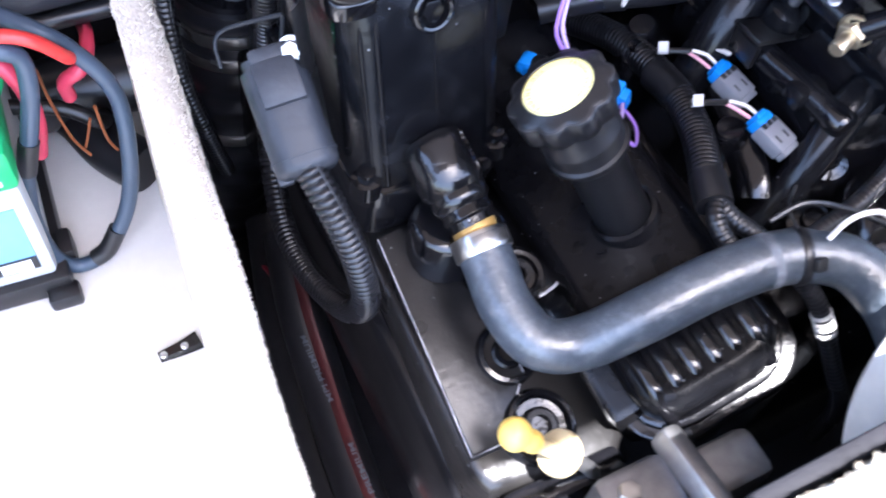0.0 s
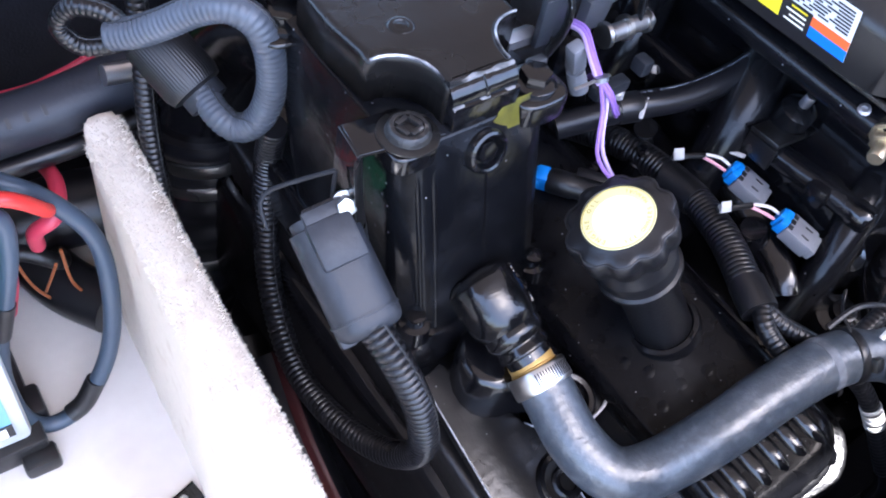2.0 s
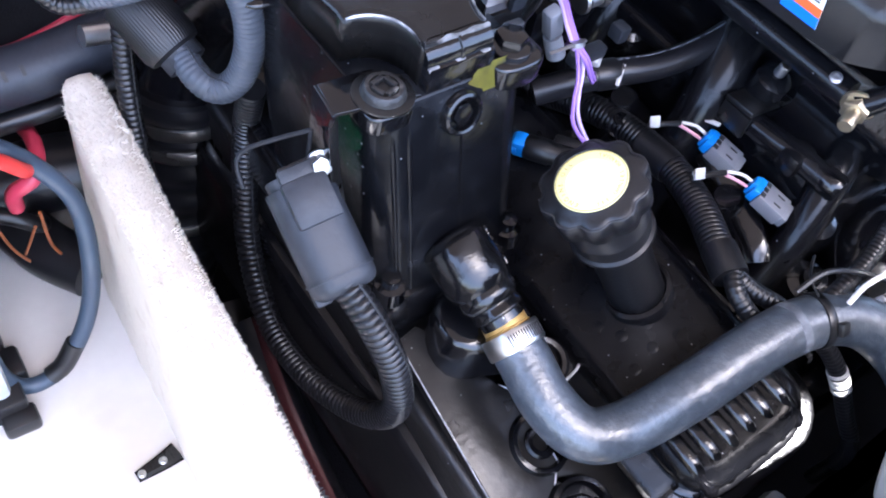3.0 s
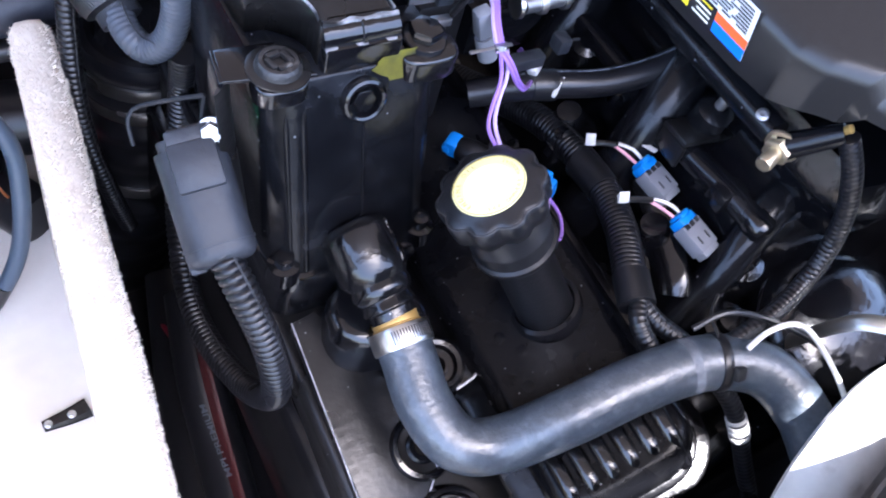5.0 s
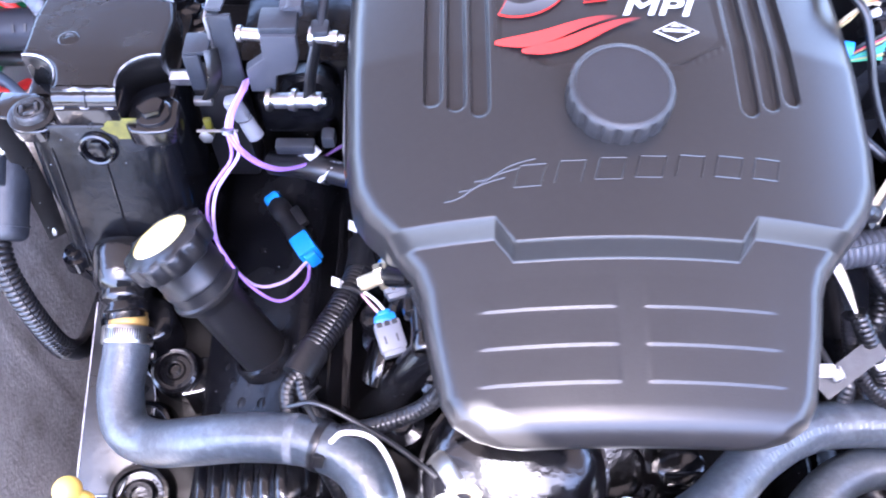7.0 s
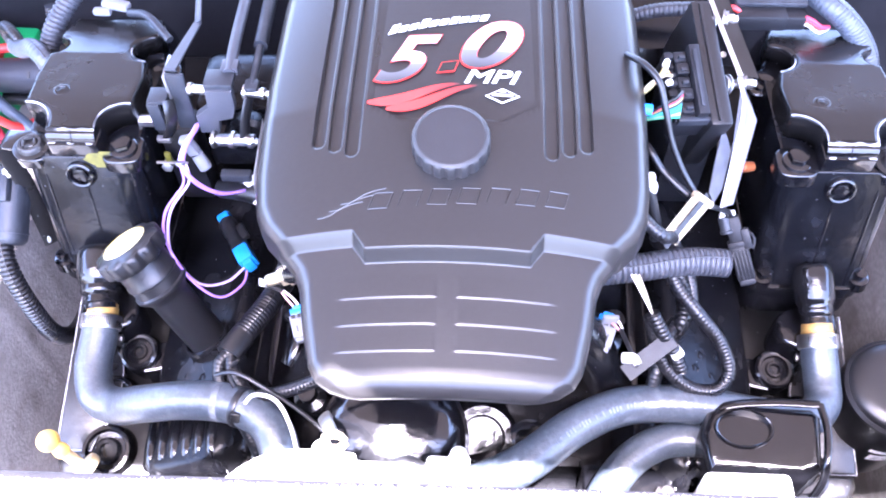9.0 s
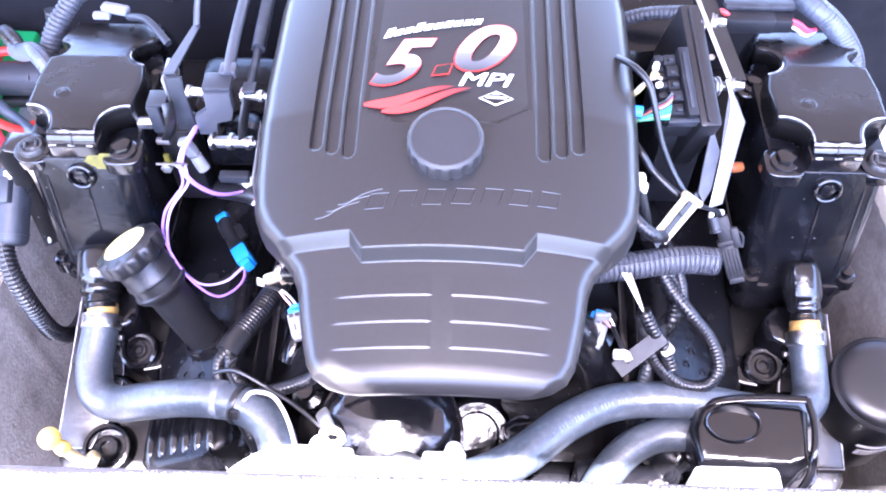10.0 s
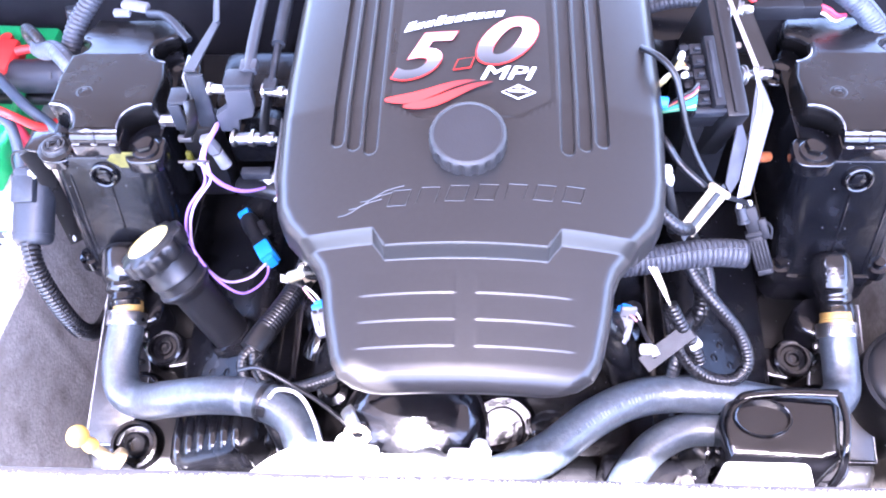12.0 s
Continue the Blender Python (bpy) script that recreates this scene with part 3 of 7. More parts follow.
def manifold(s):
    ob = thing("exhaust_manifold", (s * 0.34, 0.05, -0.13), "gloss black cast exhaust manifold with round plugs", "exhaust manifold", "exhaust manifolds")

    def sloped(bm):
        for v in bm.verts:
            v.co.z += 0.3 * min(0.06, v.co.y)
        return bm

    body = prism([(-0.398, -0.132), (-0.39, -0.148), (-0.3, -0.165), (-0.285, -0.15), (-0.285, 0.4), (-0.398, 0.4)], -0.13, 0.044, None, 0.009, 4)
    part("body", flipped(sloped(body), s), BLACK_SATIN, ob)
    ledge = prism([(-0.402, -0.135), (-0.39, -0.15), (-0.38, -0.15), (-0.38, 0.38), (-0.41, 0.38), (-0.41, 0.02)], -0.13, -0.005, None, 0.01, 3)
    part("outer_ledge", flipped(sloped(ledge), s), BLACK_CAST, ob)
    edge = [(-0.395, -0.126), (-0.395, 0.026), (-0.378, 0.029)]
    wave = [(-0.370, 0.018), (-0.368, 0.0), (-0.362, -0.012), (-0.352, -0.018), (-0.347, -0.03), (-0.341, -0.037), (-0.338, -0.05), (-0.338, -0.09), (-0.352, -0.105), (-0.36, -0.126)]
    plate = prism((edge + wave)[::-1], 0.043, 0.0525, None, 0.0022, 2)
    part("top_plate", flipped(sloped(plate), s), BLACK_SATIN, ob, "flat raised pad with bright worn edges")
    worn = [(x, y, 0.0519 + 0.3 * min(0.06, y)) for x, y in (wave[4:] + edge[:2])]
    part("worn_edge", flipped(merge(*[tube([a, b], 0.0006, 6, 0.02) for a, b in zip(worn, worn[1:])]), s), BRIGHT_EDGE, ob, "bright edge line of wear and painted highlight")
    for k, (x, y, r) in enumerate(((-0.343, -0.073, 0.021), (-0.343, -0.124, 0.024))):
        m = at((x, y, man_z(y) - 0.006), (0, -0.29, 0.96))
        boss = lathe([(r * 1.12, -0.01), (r * 1.08, 0.006), (r, 0.01), (r * 0.86, 0.0105), (r * 0.8, 0.008), (r * 0.78, 0.0045), (r * 0.55, 0.004)], m, 34)
        pl = part("plug_boss", flipped(boss, s), BLACK_PAINT, ob)
        hx = lathe([(r * 0.56, 0.002), (r * 0.54, 0.0075), (r * 0.46, 0.009), (r * 0.3, 0.009), (r * 0.29, 0.004), (0, 0.0035)], m, 30)
        part("plug", flipped(hx, s), BLACK_CAST, pl)
    # inner lug with a socket, beside the filler tube
    m = at((-0.3185, -0.035, 0.052), (0, -0.25, 0.96))
    lug = lathe([(0.0205, -0.03), (0.0205, 0.005), (0.019, 0.009), (0.0165, 0.0105), (0.0135, 0.01), (0.0122, 0.006), (0.0085, 0.006), (0.0075, 0.0085), (0.0055, 0.0085), (0.0045, 0.004), (0, 0.0035)], m, 30)
    lg = part("lug", flipped(lug, s), BLACK_PAINT, ob)
    tab = prism([(-0.31, -0.055), (-0.292, -0.05), (-0.286, -0.036), (-0.287, -0.022), (-0.3, -0.02), (-0.312, -0.03)], -0.02, 0.052, None, 0.003, 2)
    part("lug_tab", flipped(tab, s), BLACK_PAINT, ob)
    rim = [(-0.311, -0.0545, 0.0515), (-0.3, -0.0525, 0.0517), (-0.2925, -0.0495, 0.0517), (-0.289, -0.043, 0.0517), (-0.2865, -0.036, 0.0517)]
    part("worn_edge", flipped(tube(rim, 0.0011, 8), s), BRIGHT_EDGE, lg, "bright edge line of wear and painted highlight")
    end = box((0.09, 0.02, 0.12), (-0.342, -0.163, -0.055), 0.006)
    part("end_cover", flipped(end, s), BLACK_PAINT, ob)
    return ob


for s in (1, -1):
    manifold(s)


# ---------------------------------------------------------------- exhaust risers
def arc(cx, cy, r, a0, a1, n=9):
    return [(cx + r * math.cos(radians(a0 + (a1 - a0) * k / (n - 1))), cy + r * math.sin(radians(a0 + (a1 - a0) * k / (n - 1)))) for k in range(n)]


def riser(s):
    ob = thing("exhaust_riser", (s * 0.352, 0.12, 0.09), "gloss black cast exhaust riser with a notched top", "exhaust riser", "exhaust risers")
    cx = -0.352

    def lean(bm):
        for v in bm.verts:
            v.co.y += 0.28 * (v.co.z - 0.235)
        return bm

    # body
    out = arc(cx - 0.034, 0.0905, 0.02, 180, 270, 6) + arc(cx + 0.034, 0.0905, 0.02, 270, 360, 6) + arc(cx + 0.032, 0.2, 0.022, 0, 90, 6) + arc(cx - 0.032, 0.2, 0.022, 90, 180, 6)
    part("body", flipped(lean(prism(out, 0.1, 0.234, None, 0.0015, 2)), s), RISER_PAINT, ob)
    # flutes on the front and side
    for x, y, r in ((cx - 0.0335, 0.0718, 0.0022), (cx - 0.0425, 0.0745, 0.0024)):
        f = tube([(x, y, 0.105), (x, y, 0.17), (x, y, 0.226)], lambda q, r=r: r * min(1, 5 * (1.05 - q)), 10)
        part("flute", flipped(lean(f), s), RISER_PAINT, ob)
    seam = box((0.0018, 0.004, 0.1), (cx + 0.003, 0.0712, 0.165), 0.0006)
    part("casting_seam", flipped(lean(seam), s), BLACK_PAINT, ob)
    # flange at the foot
    fo = arc(cx - 0.036, 0.062, 0.02, 180, 270, 6) + arc(cx + 0.036, 0.062, 0.02, 270, 360, 6) + arc(cx + 0.036, 0.22, 0.02, 0, 90, 6) + arc(cx - 0.036, 0.22, 0.02, 90, 180, 6)
    part("foot_flange", flipped(prism([(x, y - 0.012) for x, y in fo], 0.088, 0.104, None, 0.003, 2), s), BLACK_PAINT, ob)
    part("gasket_band", flipped(prism([(x * 0.97 - 0.0106, y - 0.008) for x, y in fo], 0.055, 0.088, None, 0.001, 1), s), BLACK_CAST, ob)
    for x, y in ((cx - 0.047, 0.034), (cx + 0.047, 0.034)):
        lugb = merge(lathe([(0.011, 0), (0.01, 0.012), (0.006, 0.013), (0.006, 0.02), (0, 0.021)], Matrix.Translation((x, y + 0.006, 0.1)), 18))
        part("foot_stud", flipped(lugb, s), BLACK_PAINT, ob)
    # top cap with four bites
    r = 0.025
    top = [(cx - 0.0222, 0.0785), (cx + 0.0222, 0.0785)] + arc(cx + 0.047, 0.087, r, 190, 95, 9) + [(cx + 0.0505, 0.112), (cx + 0.0525, 0.15)]
    top += arc(cx + 0.052, 0.194, 0.022, 262, 98, 11) + [(cx + 0.05, 0.226), (cx + 0.044, 0.25), (cx - 0.044, 0.25), (cx - 0.05, 0.222)] + arc(cx - 0.052, 0.198, 0.015, 82, -82, 9)
    top += [(cx - 0.0525, 0.15), (cx - 0.0505, 0.112)] + arc(cx - 0.047, 0.087, r, 85, -10, 9)
    cap = prism(top, 0.225, 0.2635, None, 0.005, 4)
    for y in (0.1, 0.12, 0.182, 0.2, 0.22, 0.235):
        bmesh.ops.bisect_plane(cap, geom=cap.verts[:] + cap.edges[:] + cap.faces[:], plane_co=(0, y, 0), plane_no=(0, 1, 0))
    for v in cap.verts:
        if v.co.z > 0.24:
            v.co.z -= 0.12 * max(0, 0.1 - v.co.y) + 0.13 * max(0, v.co.y - 0.182) + 0.06 * max(0, v.co.y - 0.12)
    cap_ob = part("cap", flipped(cap, s), CAP_PAINT, ob)
    cap_ob.modifiers.new("flat_faces", "WEIGHTED_NORMAL").weight = 90
    # bright tubes along the cap rim paint its sky highlights along with chips
    rim = [(x, y, 0.2622 - 0.12 * max(0, 0.1 - y) - 0.06 * max(0, y - 0.12) - 0.13 * max(0, y - 0.182)) for x, y in top if 0.081 < y < 0.2]
    rim = [(cx + (x - cx) * 0.982, 0.16 + (y - 0.16) * 0.985, z) for x, y, z in rim]
    for keep in (lambda p: p[1] < 0.113 and p[0] > cx, lambda p: p[1] < 0.113 and p[0] < cx, lambda p: p[1] > 0.165 and p[0] > cx):
        run = [p for p in rim if keep(p)]
        part("worn_edge", flipped(merge(*[tube([a, b], 0.0008, 6, 0.02) for a, b in zip(run, run[1:])]), s), BRIGHT_EDGE, ob, "bright edge line of wear and painted highlight")
    lip = merge(tube([(cx - 0.0215, 0.0828, 0.2505), (cx, 0.0822, 0.251), (cx + 0.0225, 0.0828, 0.2505)], 0.0088, 26, 0.003), lathe([(0.0088, -0.0014), (0.0097, -0.0008), (0.0097, 0.0008), (0.0088, 0.0014)], at((cx + 0.001, 0.0822, 0.251), (1, 0, 0)), 20))
    part("lip_neck", flipped(box((0.046, 0.03, 0.03), (cx + 0.001, 0.0862, 0.2345), 0.002, 2), s), BLACK_PAINT, ob)
    part("front_lip", flipped(lip, s), BLACK_PAINT, ob)
    # bright lines paint the sky highlight on the lip's two edges
    for y, z, ph in ((0.0735, 0.2478, 0.4), (0.0808, 0.2594, 1.7)):
        le = tube([(cx - 0.0215 + 0.0055 * k, y + 0.0004 * math.sin(2.3 * k + ph), z + 0.0005 * math.sin(1.9 * k + ph)) for k in range(9)], lambda q, ph=ph: 0.0016 + 0.0002 * math.sin(q * 17 + ph), 8, 0.002)
        part("worn_edge", flipped(le, s), BRIGHT_EDGE, ob, "bright edge line of wear and painted highlight")
    eye = lathe([(0.0082, -0.0004), (0.0072, 0.0008), (0.006, 0.0013), (0.0044, 0.0012), (0.0036, 0.0002), (0.0028, 0.0002), (0.002, 0.0008), (0, 0.0009)], Matrix.Translation((cx - s * 0.0195, 0.128, 0.263)), 26)
    part("drain_eye", flipped(eye, s), CAP_PAINT, ob)
    # rear hump and outlet bend
    bend = tube([(cx, 0.19, 0.19), (cx, 0.235, 0.188), (cx - 0.012, 0.285, 0.16), (cx - 0.034, 0.32, 0.095), (cx - 0.045, 0.333, 0.04)], lambda q: 0.05 - 0.006 * q, 26)
    part("outlet_bend", flipped(bend, s), BLACK_PAINT, ob)
    # bolts
    for x, y, mtl in ((cx + 0.043, 0.08, BLACK_PAINT), (cx - 0.044, 0.08, DARK_STEEL), (cx + 0.05, 0.194, BLACK_PAINT), (cx - 0.05, 0.198, BLACK_PAINT)):
        low = 0.0035 if mtl is DARK_STEEL else (0.012 if y > 0.15 else 0.0)
        half = 0.0155 if mtl is DARK_STEEL else 0.019
        sq = [(x + half * math.copysign(abs(math.cos(a)) ** 0.62, math.cos(a)), y + (half - 0.001) * math.copysign(abs(math.sin(a)) ** 0.62, math.sin(a))) for a in [2 * math.pi * k / 32 for k in range(32)]]
        ear = prism(sq, 0.2215, 0.2365 - low, None, 0.0028, 3)
        part("bolt_ear", flipped(ear, s), BLACK_PAINT, ob)
        bo = merge(lathe([(0.0135, 0.2365), (0.0135, 0.239), (0.0115, 0.2405), (0.0, 0.2405)], Matrix.Translation((x, y, 0)), 22), hexagon(0.0098, 0.0065, Matrix.Translation((x, y, 0.24)) @ Euler((0, 0, 0.35)).to_matrix().to_4x4(), 0.001))
        if y > 0.15:
            bo.transform(Matrix.Translation((0, 0, -0.012)))
        if mtl is DARK_STEEL:
            bo.free()
            part("washer", flipped(lathe([(0.0172, 0.2354), (0.0172, 0.2366), (0.016, 0.2371), (0.009, 0.2373)], Matrix.Translation((x, y, 0)), 36), s), BLACK_SATIN, ob)
            bo = merge(lathe([(0.0128, 0.2372), (0.0125, 0.2378), (0.012, 0.2404), (0.0105, 0.242), (0.0082, 0.242), (0.0078, 0.2398), (0.0, 0.2396)], Matrix.Translation((x, y, 0)), 36), *[box((0.0085, 0.0032, 0.0035), Matrix.Translation((x, y, 0.2412)) @ Euler((0, 0, 0.3 + q * math.pi / 2)).to_matrix().to_4x4() @ Matrix.Translation((0, 0.0052, 0)), 0.0007) for q in range(4)])
        part("bolt", flipped(bo, s), GRIMY_STEEL if mtl is DARK_STEEL else mtl, ob)
    # plug in the front
    m = at((cx + 0.001, 0.0652, 0.2165), (0, -0.962, 0.27))
    ring = lathe([(0.0142, -0.006), (0.0138, 0.0025), (0.013, 0.0046), (0.0115, 0.0054), (0.0101, 0.0048), (0.0094, 0.0028), (0.009, -0.001), (0, -0.001)], m, 32)
    pg = part("plug_ring", flipped(ring, s), BLACK_PAINT, ob)
    part("plug_socket", flipped(hexagon(0.0072, 0.004, m), s), BLACK_CAST, pg)
    # outlet neck
    b = Vector((-0.3485, -0.014, 0.104))
    slim = 1.14 if s > 0 else 0.94
    a = Vector((-0.355, 0.036, 0.1275)) if s > 0 else Vector((-0.348, 0.034, 0.128))
    b = b if s > 0 else Vector((-0.3512, -0.014, 0.1015))
    d = (b - a).normalized()
    neck = lathe([(r * slim, h) for r, h in [(0.0, -0.0085), (0.011, -0.008), (0.0165, -0.0058), (0.0193, -0.001), (0.02, 0.006), (0.0202, 0.018), (0.0198, 0.026), (0.0182, 0.0305), (0.0168, 0.033), (0.0172, 0.0355), (0.0176, 0.0385), (0.0164, 0.0415), (0.0146, 0.0435), (0.0146, 0.046), (0.0156, 0.0475), (0.0156, 0.05), (0.013, 0.0515), (0.013, 0.0565)]], at(a, d), 40)
    side = Vector((0.45, 0.4, 0.85)).normalized()
    side = (side - d * side.dot(d)).normalized()
    ridge = tube([a + d * (0.003 * k - 0.001) + side * slim * (0.0196 + 0.0005 * math.sin(k * 2.6)) for k in range(10)], lambda q: 0.0011 + 0.0005 * math.sin(q * 40), 8, 0.0015)
    foot = prism(arc(-0.355, 0.005, 0.026, 90, 270, 10) + arc(-0.34, -0.006, 0.024, 270, 450, 10), 0.05, 0.09, None, 0.008, 3)
    part("outlet_neck", flipped(merge(neck, ridge), s), NECK_PAINT, ob)
    part("outlet_foot", flipped(foot, s), BLACK_PAINT, ob)
    return ob


left_riser, right_riser = riser(1), riser(-1)
# irregular olive patch on the riser's front face
patch = bmesh.new()
rows = []
for j in range(9):
    z = 0.2235 + 0.0021 * j
    k0 = 0.0035 * math.sin(j * 1.1 + 0.4) + 0.0015 * math.sin(j * 2.9)
    k1 = 0.003 * math.sin(j * 1.7) + 0.0012 * math.sin(j * 3.7 + 1) - 0.008 * max(0, 0.35 - j / 8)
    x0, x1 = -0.3425 + k0 * 0.7 + 0.02 * max(0, 0.35 - j / 8), -0.3135 + k1
    rows.append([patch.verts.new((x0 + (x1 - x0) * k / 8, 0.0703 + 0.28 * (z - 0.235), z)) for k in range(9)])
for r0, r1 in zip(rows, rows[1:]):
    for k in range(8):
        patch.faces.new((r0[k], r0[k + 1], r1[k + 1], r1[k]))
part("bare_patch", patch, MOTTLED_OLIVE, left_riser, "irregular mottled olive patch")

# exhaust bellows behind each riser
for s in (1, -1):
    ob = thing("exhaust_hose", (s * 0.4, 0.34, -0.28), "black rubber exhaust hose held by two steel clamps", "hose", "exhaust hoses")
    px = [(-0.397, 0.333, 0.045), (-0.4, 0.337, -0.05), (-0.41, 0.345, -0.16), (-0.43, 0.36, -0.3)]
    part("hose", flipped(tube(px, lambda q: 0.051 + 0.0015 * math.sin(q * 60), 30), s), RUBBER_FINE, ob)
    for k, sh in enumerate((0.08, 0.16, 0.45)):
        rg, c, ax = ring_at(px, sh, 0.0525, 0.013, 40)
        cl = part("clamp", flipped(rg, s), STEEL, ob, "stainless band clamp")
        sc = box((0.012, 0.024, 0.012), at(c + Vector((0.03, -0.047, 0)), ax, (0, 0, 1)), 0.002)
        part("clamp_screw", flipped(sc, s), DARK_STEEL, cl)


# ---------------------------------------------------------------- engine cover
W_KNOTS = [(-0.182, 0.058), (-0.1805, 0.07), (-0.1765, 0.083), (-0.169, 0.0945), (-0.158, 0.101), (-0.125, 0.1085), (-0.1, 0.1125), (-0.088, 0.117), (-0.072, 0.1295), (-0.052, 0.1465), (-0.035, 0.155), (-0.01, 0.159), (0.09, 0.1635), (0.2, 0.1635), (0.27, 0.158), (0.295, 0.14), (0.305, 0.11)]
W_Y, W_X = [k[0] for k in W_KNOTS], [k[1] for k in W_KNOTS]
Y_FRONT, Y_AFT, ROLL = -0.182, 0.305, 0.011


def half_width(y):
    return float(np.interp(y, W_Y, W_X))


def smoothstep(a, b, x):
    t = min(1, max(0, (x - a) / (b - a)))
    return t * t * (3 - 2 * t)


def step_line(x):
    return float(np.interp(abs(x), [0.0, 0.0615, 0.0715, 1.0], [-0.0855, -0.0855, -0.0695, -0.0695]))


def cover_z(x, y, detail=True):
    crown = 1.25 * x * x
    upper = 0.334 + 0.135 * min(y, 0.05) + 0.012 * max(0, y - 0.05)
    apron = 0.301 + 0.29 * (y + 0.116) - 1.2 * max(0, -0.165 - y) ** 1.5
    edge = step_line(x)
    wide = 0.0045 + 0.0025 * smoothstep(0.062, 0.0715, abs(x))
    k = min(1.0, max(0.0, (y - edge + wide) / (wide + 0.0006)))
    k += 0.12 * (smoothstep(0.0, 1.0, k) - k)
    z = apron + (upper - apron) * k - crown
    # rolled edge
    d = min((half_width(y) - abs(x)) * 0.94, (y - Y_FRONT) * 1.0, Y_AFT - y)
    d = max(0.0, d)
    if d < ROLL:
        z -= ROLL - math.sqrt(max(0, ROLL ** 2 - (ROLL - d) ** 2))
    if detail:
        for g in (0.0785, 0.0925, 0.1065):
            off = abs(abs(x) - g)
            front = -0.0035 + (g - 0.0785) * 0.43 + 0.0055 - math.sqrt(max(0, 0.0055 ** 2 - off ** 2))
            z -= 0.0042 * (1 - smoothstep(0.0046, 0.0058, off)) * smoothstep(front, front + 0.003, y)
        for yl in (-0.115, -0.1345, -0.1535):
            if 0.004 < abs(x) < 0.086:
                end = smoothstep(0.006, 0.0095, abs(x)) * (1 - smoothstep(0.074, 0.084, abs(x)))
                z += 0.0006 * end * min(1, max(0, (yl + 0.016 - y) / 0.0155)) * smoothstep(yl - 0.0013, yl - 0.0003, y)
        # badge recess with a fine border
        b = max(abs(x) - 0.0695, (0.0262 + max(0, abs(x) - 0.04) * 0.65) - y, y - 0.225)
        z += 0.0009 * max(0, 1 - abs(b) / 0.0011) - 0.0006 * smoothstep(0, -0.001, b)
    return z


def cover_shell():
    half = list(np.linspace(0, 0.07, 48)) + list(np.linspace(0.07, 0.118, 62))[1:]
    core = [-c for c in half[:0:-1]] + half
    edge = [math.sin(math.pi / 2 * k / 18) for k in range(1, 19)]
    nu = len(core) + 2 * len(edge) - 1

    def columns(w):
        k = min(1.0, (w - 0.014) / 0.118)
        out = [0.118 * k + (w - 0.118 * k) * e for e in edge]
        return [-q for q in out[::-1]] + [c * k for c in core] + out

    vs = sorted(list(np.linspace(Y_FRONT, -0.17, 22)) + list(np.linspace(-0.17, -0.094, 130))[1:] + list(np.linspace(-0.094, -0.064, 48))[1:] + list(np.linspace(-0.064, 0.03, 54))[1:] + list(np.linspace(0.03, 0.27, 76))[1:] + list(np.linspace(0.27, Y_AFT, 20))[1:])
    verts, faces = [], []
    n = nu + 1
    for y in vs:
        w = half_width(y)
        for x in columns(w):
            verts.append((x, y, cover_z(x, y)))
    m = len(vs)
    for j in range(m - 1):
        for i in range(nu):
            a = j * n + i
            faces.append((a, a + 1, a + n + 1, a + n))
    # skirt
    loop = [i for i in range(n)] + [j * n + nu for j in range(1, m)] + [(m - 1) * n + i for i in range(nu - 1, -1, -1)] + [j * n for j in range(m - 2, 0, -1)]
    prev = loop
    for drop, flare in ((0.006, 0.0008), (0.03, 0.0006), (0.052, 0.0004), (0.052, -0.004)):
        row = []
        for q in loop:
            x, y, z = verts[q]
            dx = math.copysign(1, x) * flare * min(1, abs(x) / 0.05)
            dy = drop * 0.7 if y < -0.15 else (flare if y > 0.28 else 0)
            low = min(z - drop * 0.9, 0.308 - drop) if drop > 0.02 else z - drop
            low = max(low, min(z - 0.004, 0.261 + 0.007 * smoothstep(-0.03, -0.066, y) + 0.016 * smoothstep(-0.066, -0.085, y)))
            row.append(len(verts))
            verts.append((x + dx, y + dy, low))
        for k in range(len(loop)):
            k2 = (k + 1) % len(loop)
            faces.append((prev[k], row[k], row[k2], prev[k2]))
        prev = row
    me = bpy.data.meshes.new("shell")
    me.from_pydata(verts, [], faces)
    bm = bmesh.new()
    bm.from_mesh(me)
    bpy.data.meshes.remove(me)
    return bm


cover = thing("engine_cover", (0, 0.05, 0.23), "charcoal moulded plastic engine cover with a model badge", "engine cover")
part("shell", cover_shell(), COVER_PLASTIC, cover, sharp=70)


def on_cover(bm, lift=0.0007):
    """Lays flat shapes on the cover."""
    for v in bm.verts:
        v.co.z += cover_z(v.co.x, v.co.y, False) + lift
    return bm


def flat_poly(pts, sub=0.006):
    bm = bmesh.new()
    bm.faces.new([bm.verts.new((x, y, 0)) for x, y in pts])
    return bm


badge = part("badge", on_cover(slab(flat_poly([(-0.0675, 0.0457), (-0.04, 0.0278), (0.04, 0.0278), (0.0675, 0.0457), (0.0675, 0.222), (-0.0675, 0.222)]), 0.0002), 0.0002), BADGE_FILM, cover, "black badge panel with model number")


def cover_letters(name, text, x0, x1, y0, y1, shear, bold, material, lift, label="", rise=0.0):
    bm = lettering(text, 1.0, shear, bold)
    bmesh.ops.subdivide_edges(bm, edges=[e for e in bm.edges if e.calc_length() > 0.12], cuts=2)
    fit_box(bm, x0, x1, y0, y1)
    for v in bm.verts:
        v.co.y += rise * (v.co.x - x0)
    return part(name, on_cover(slab(bm, 0.0003), lift), material, badge, label)


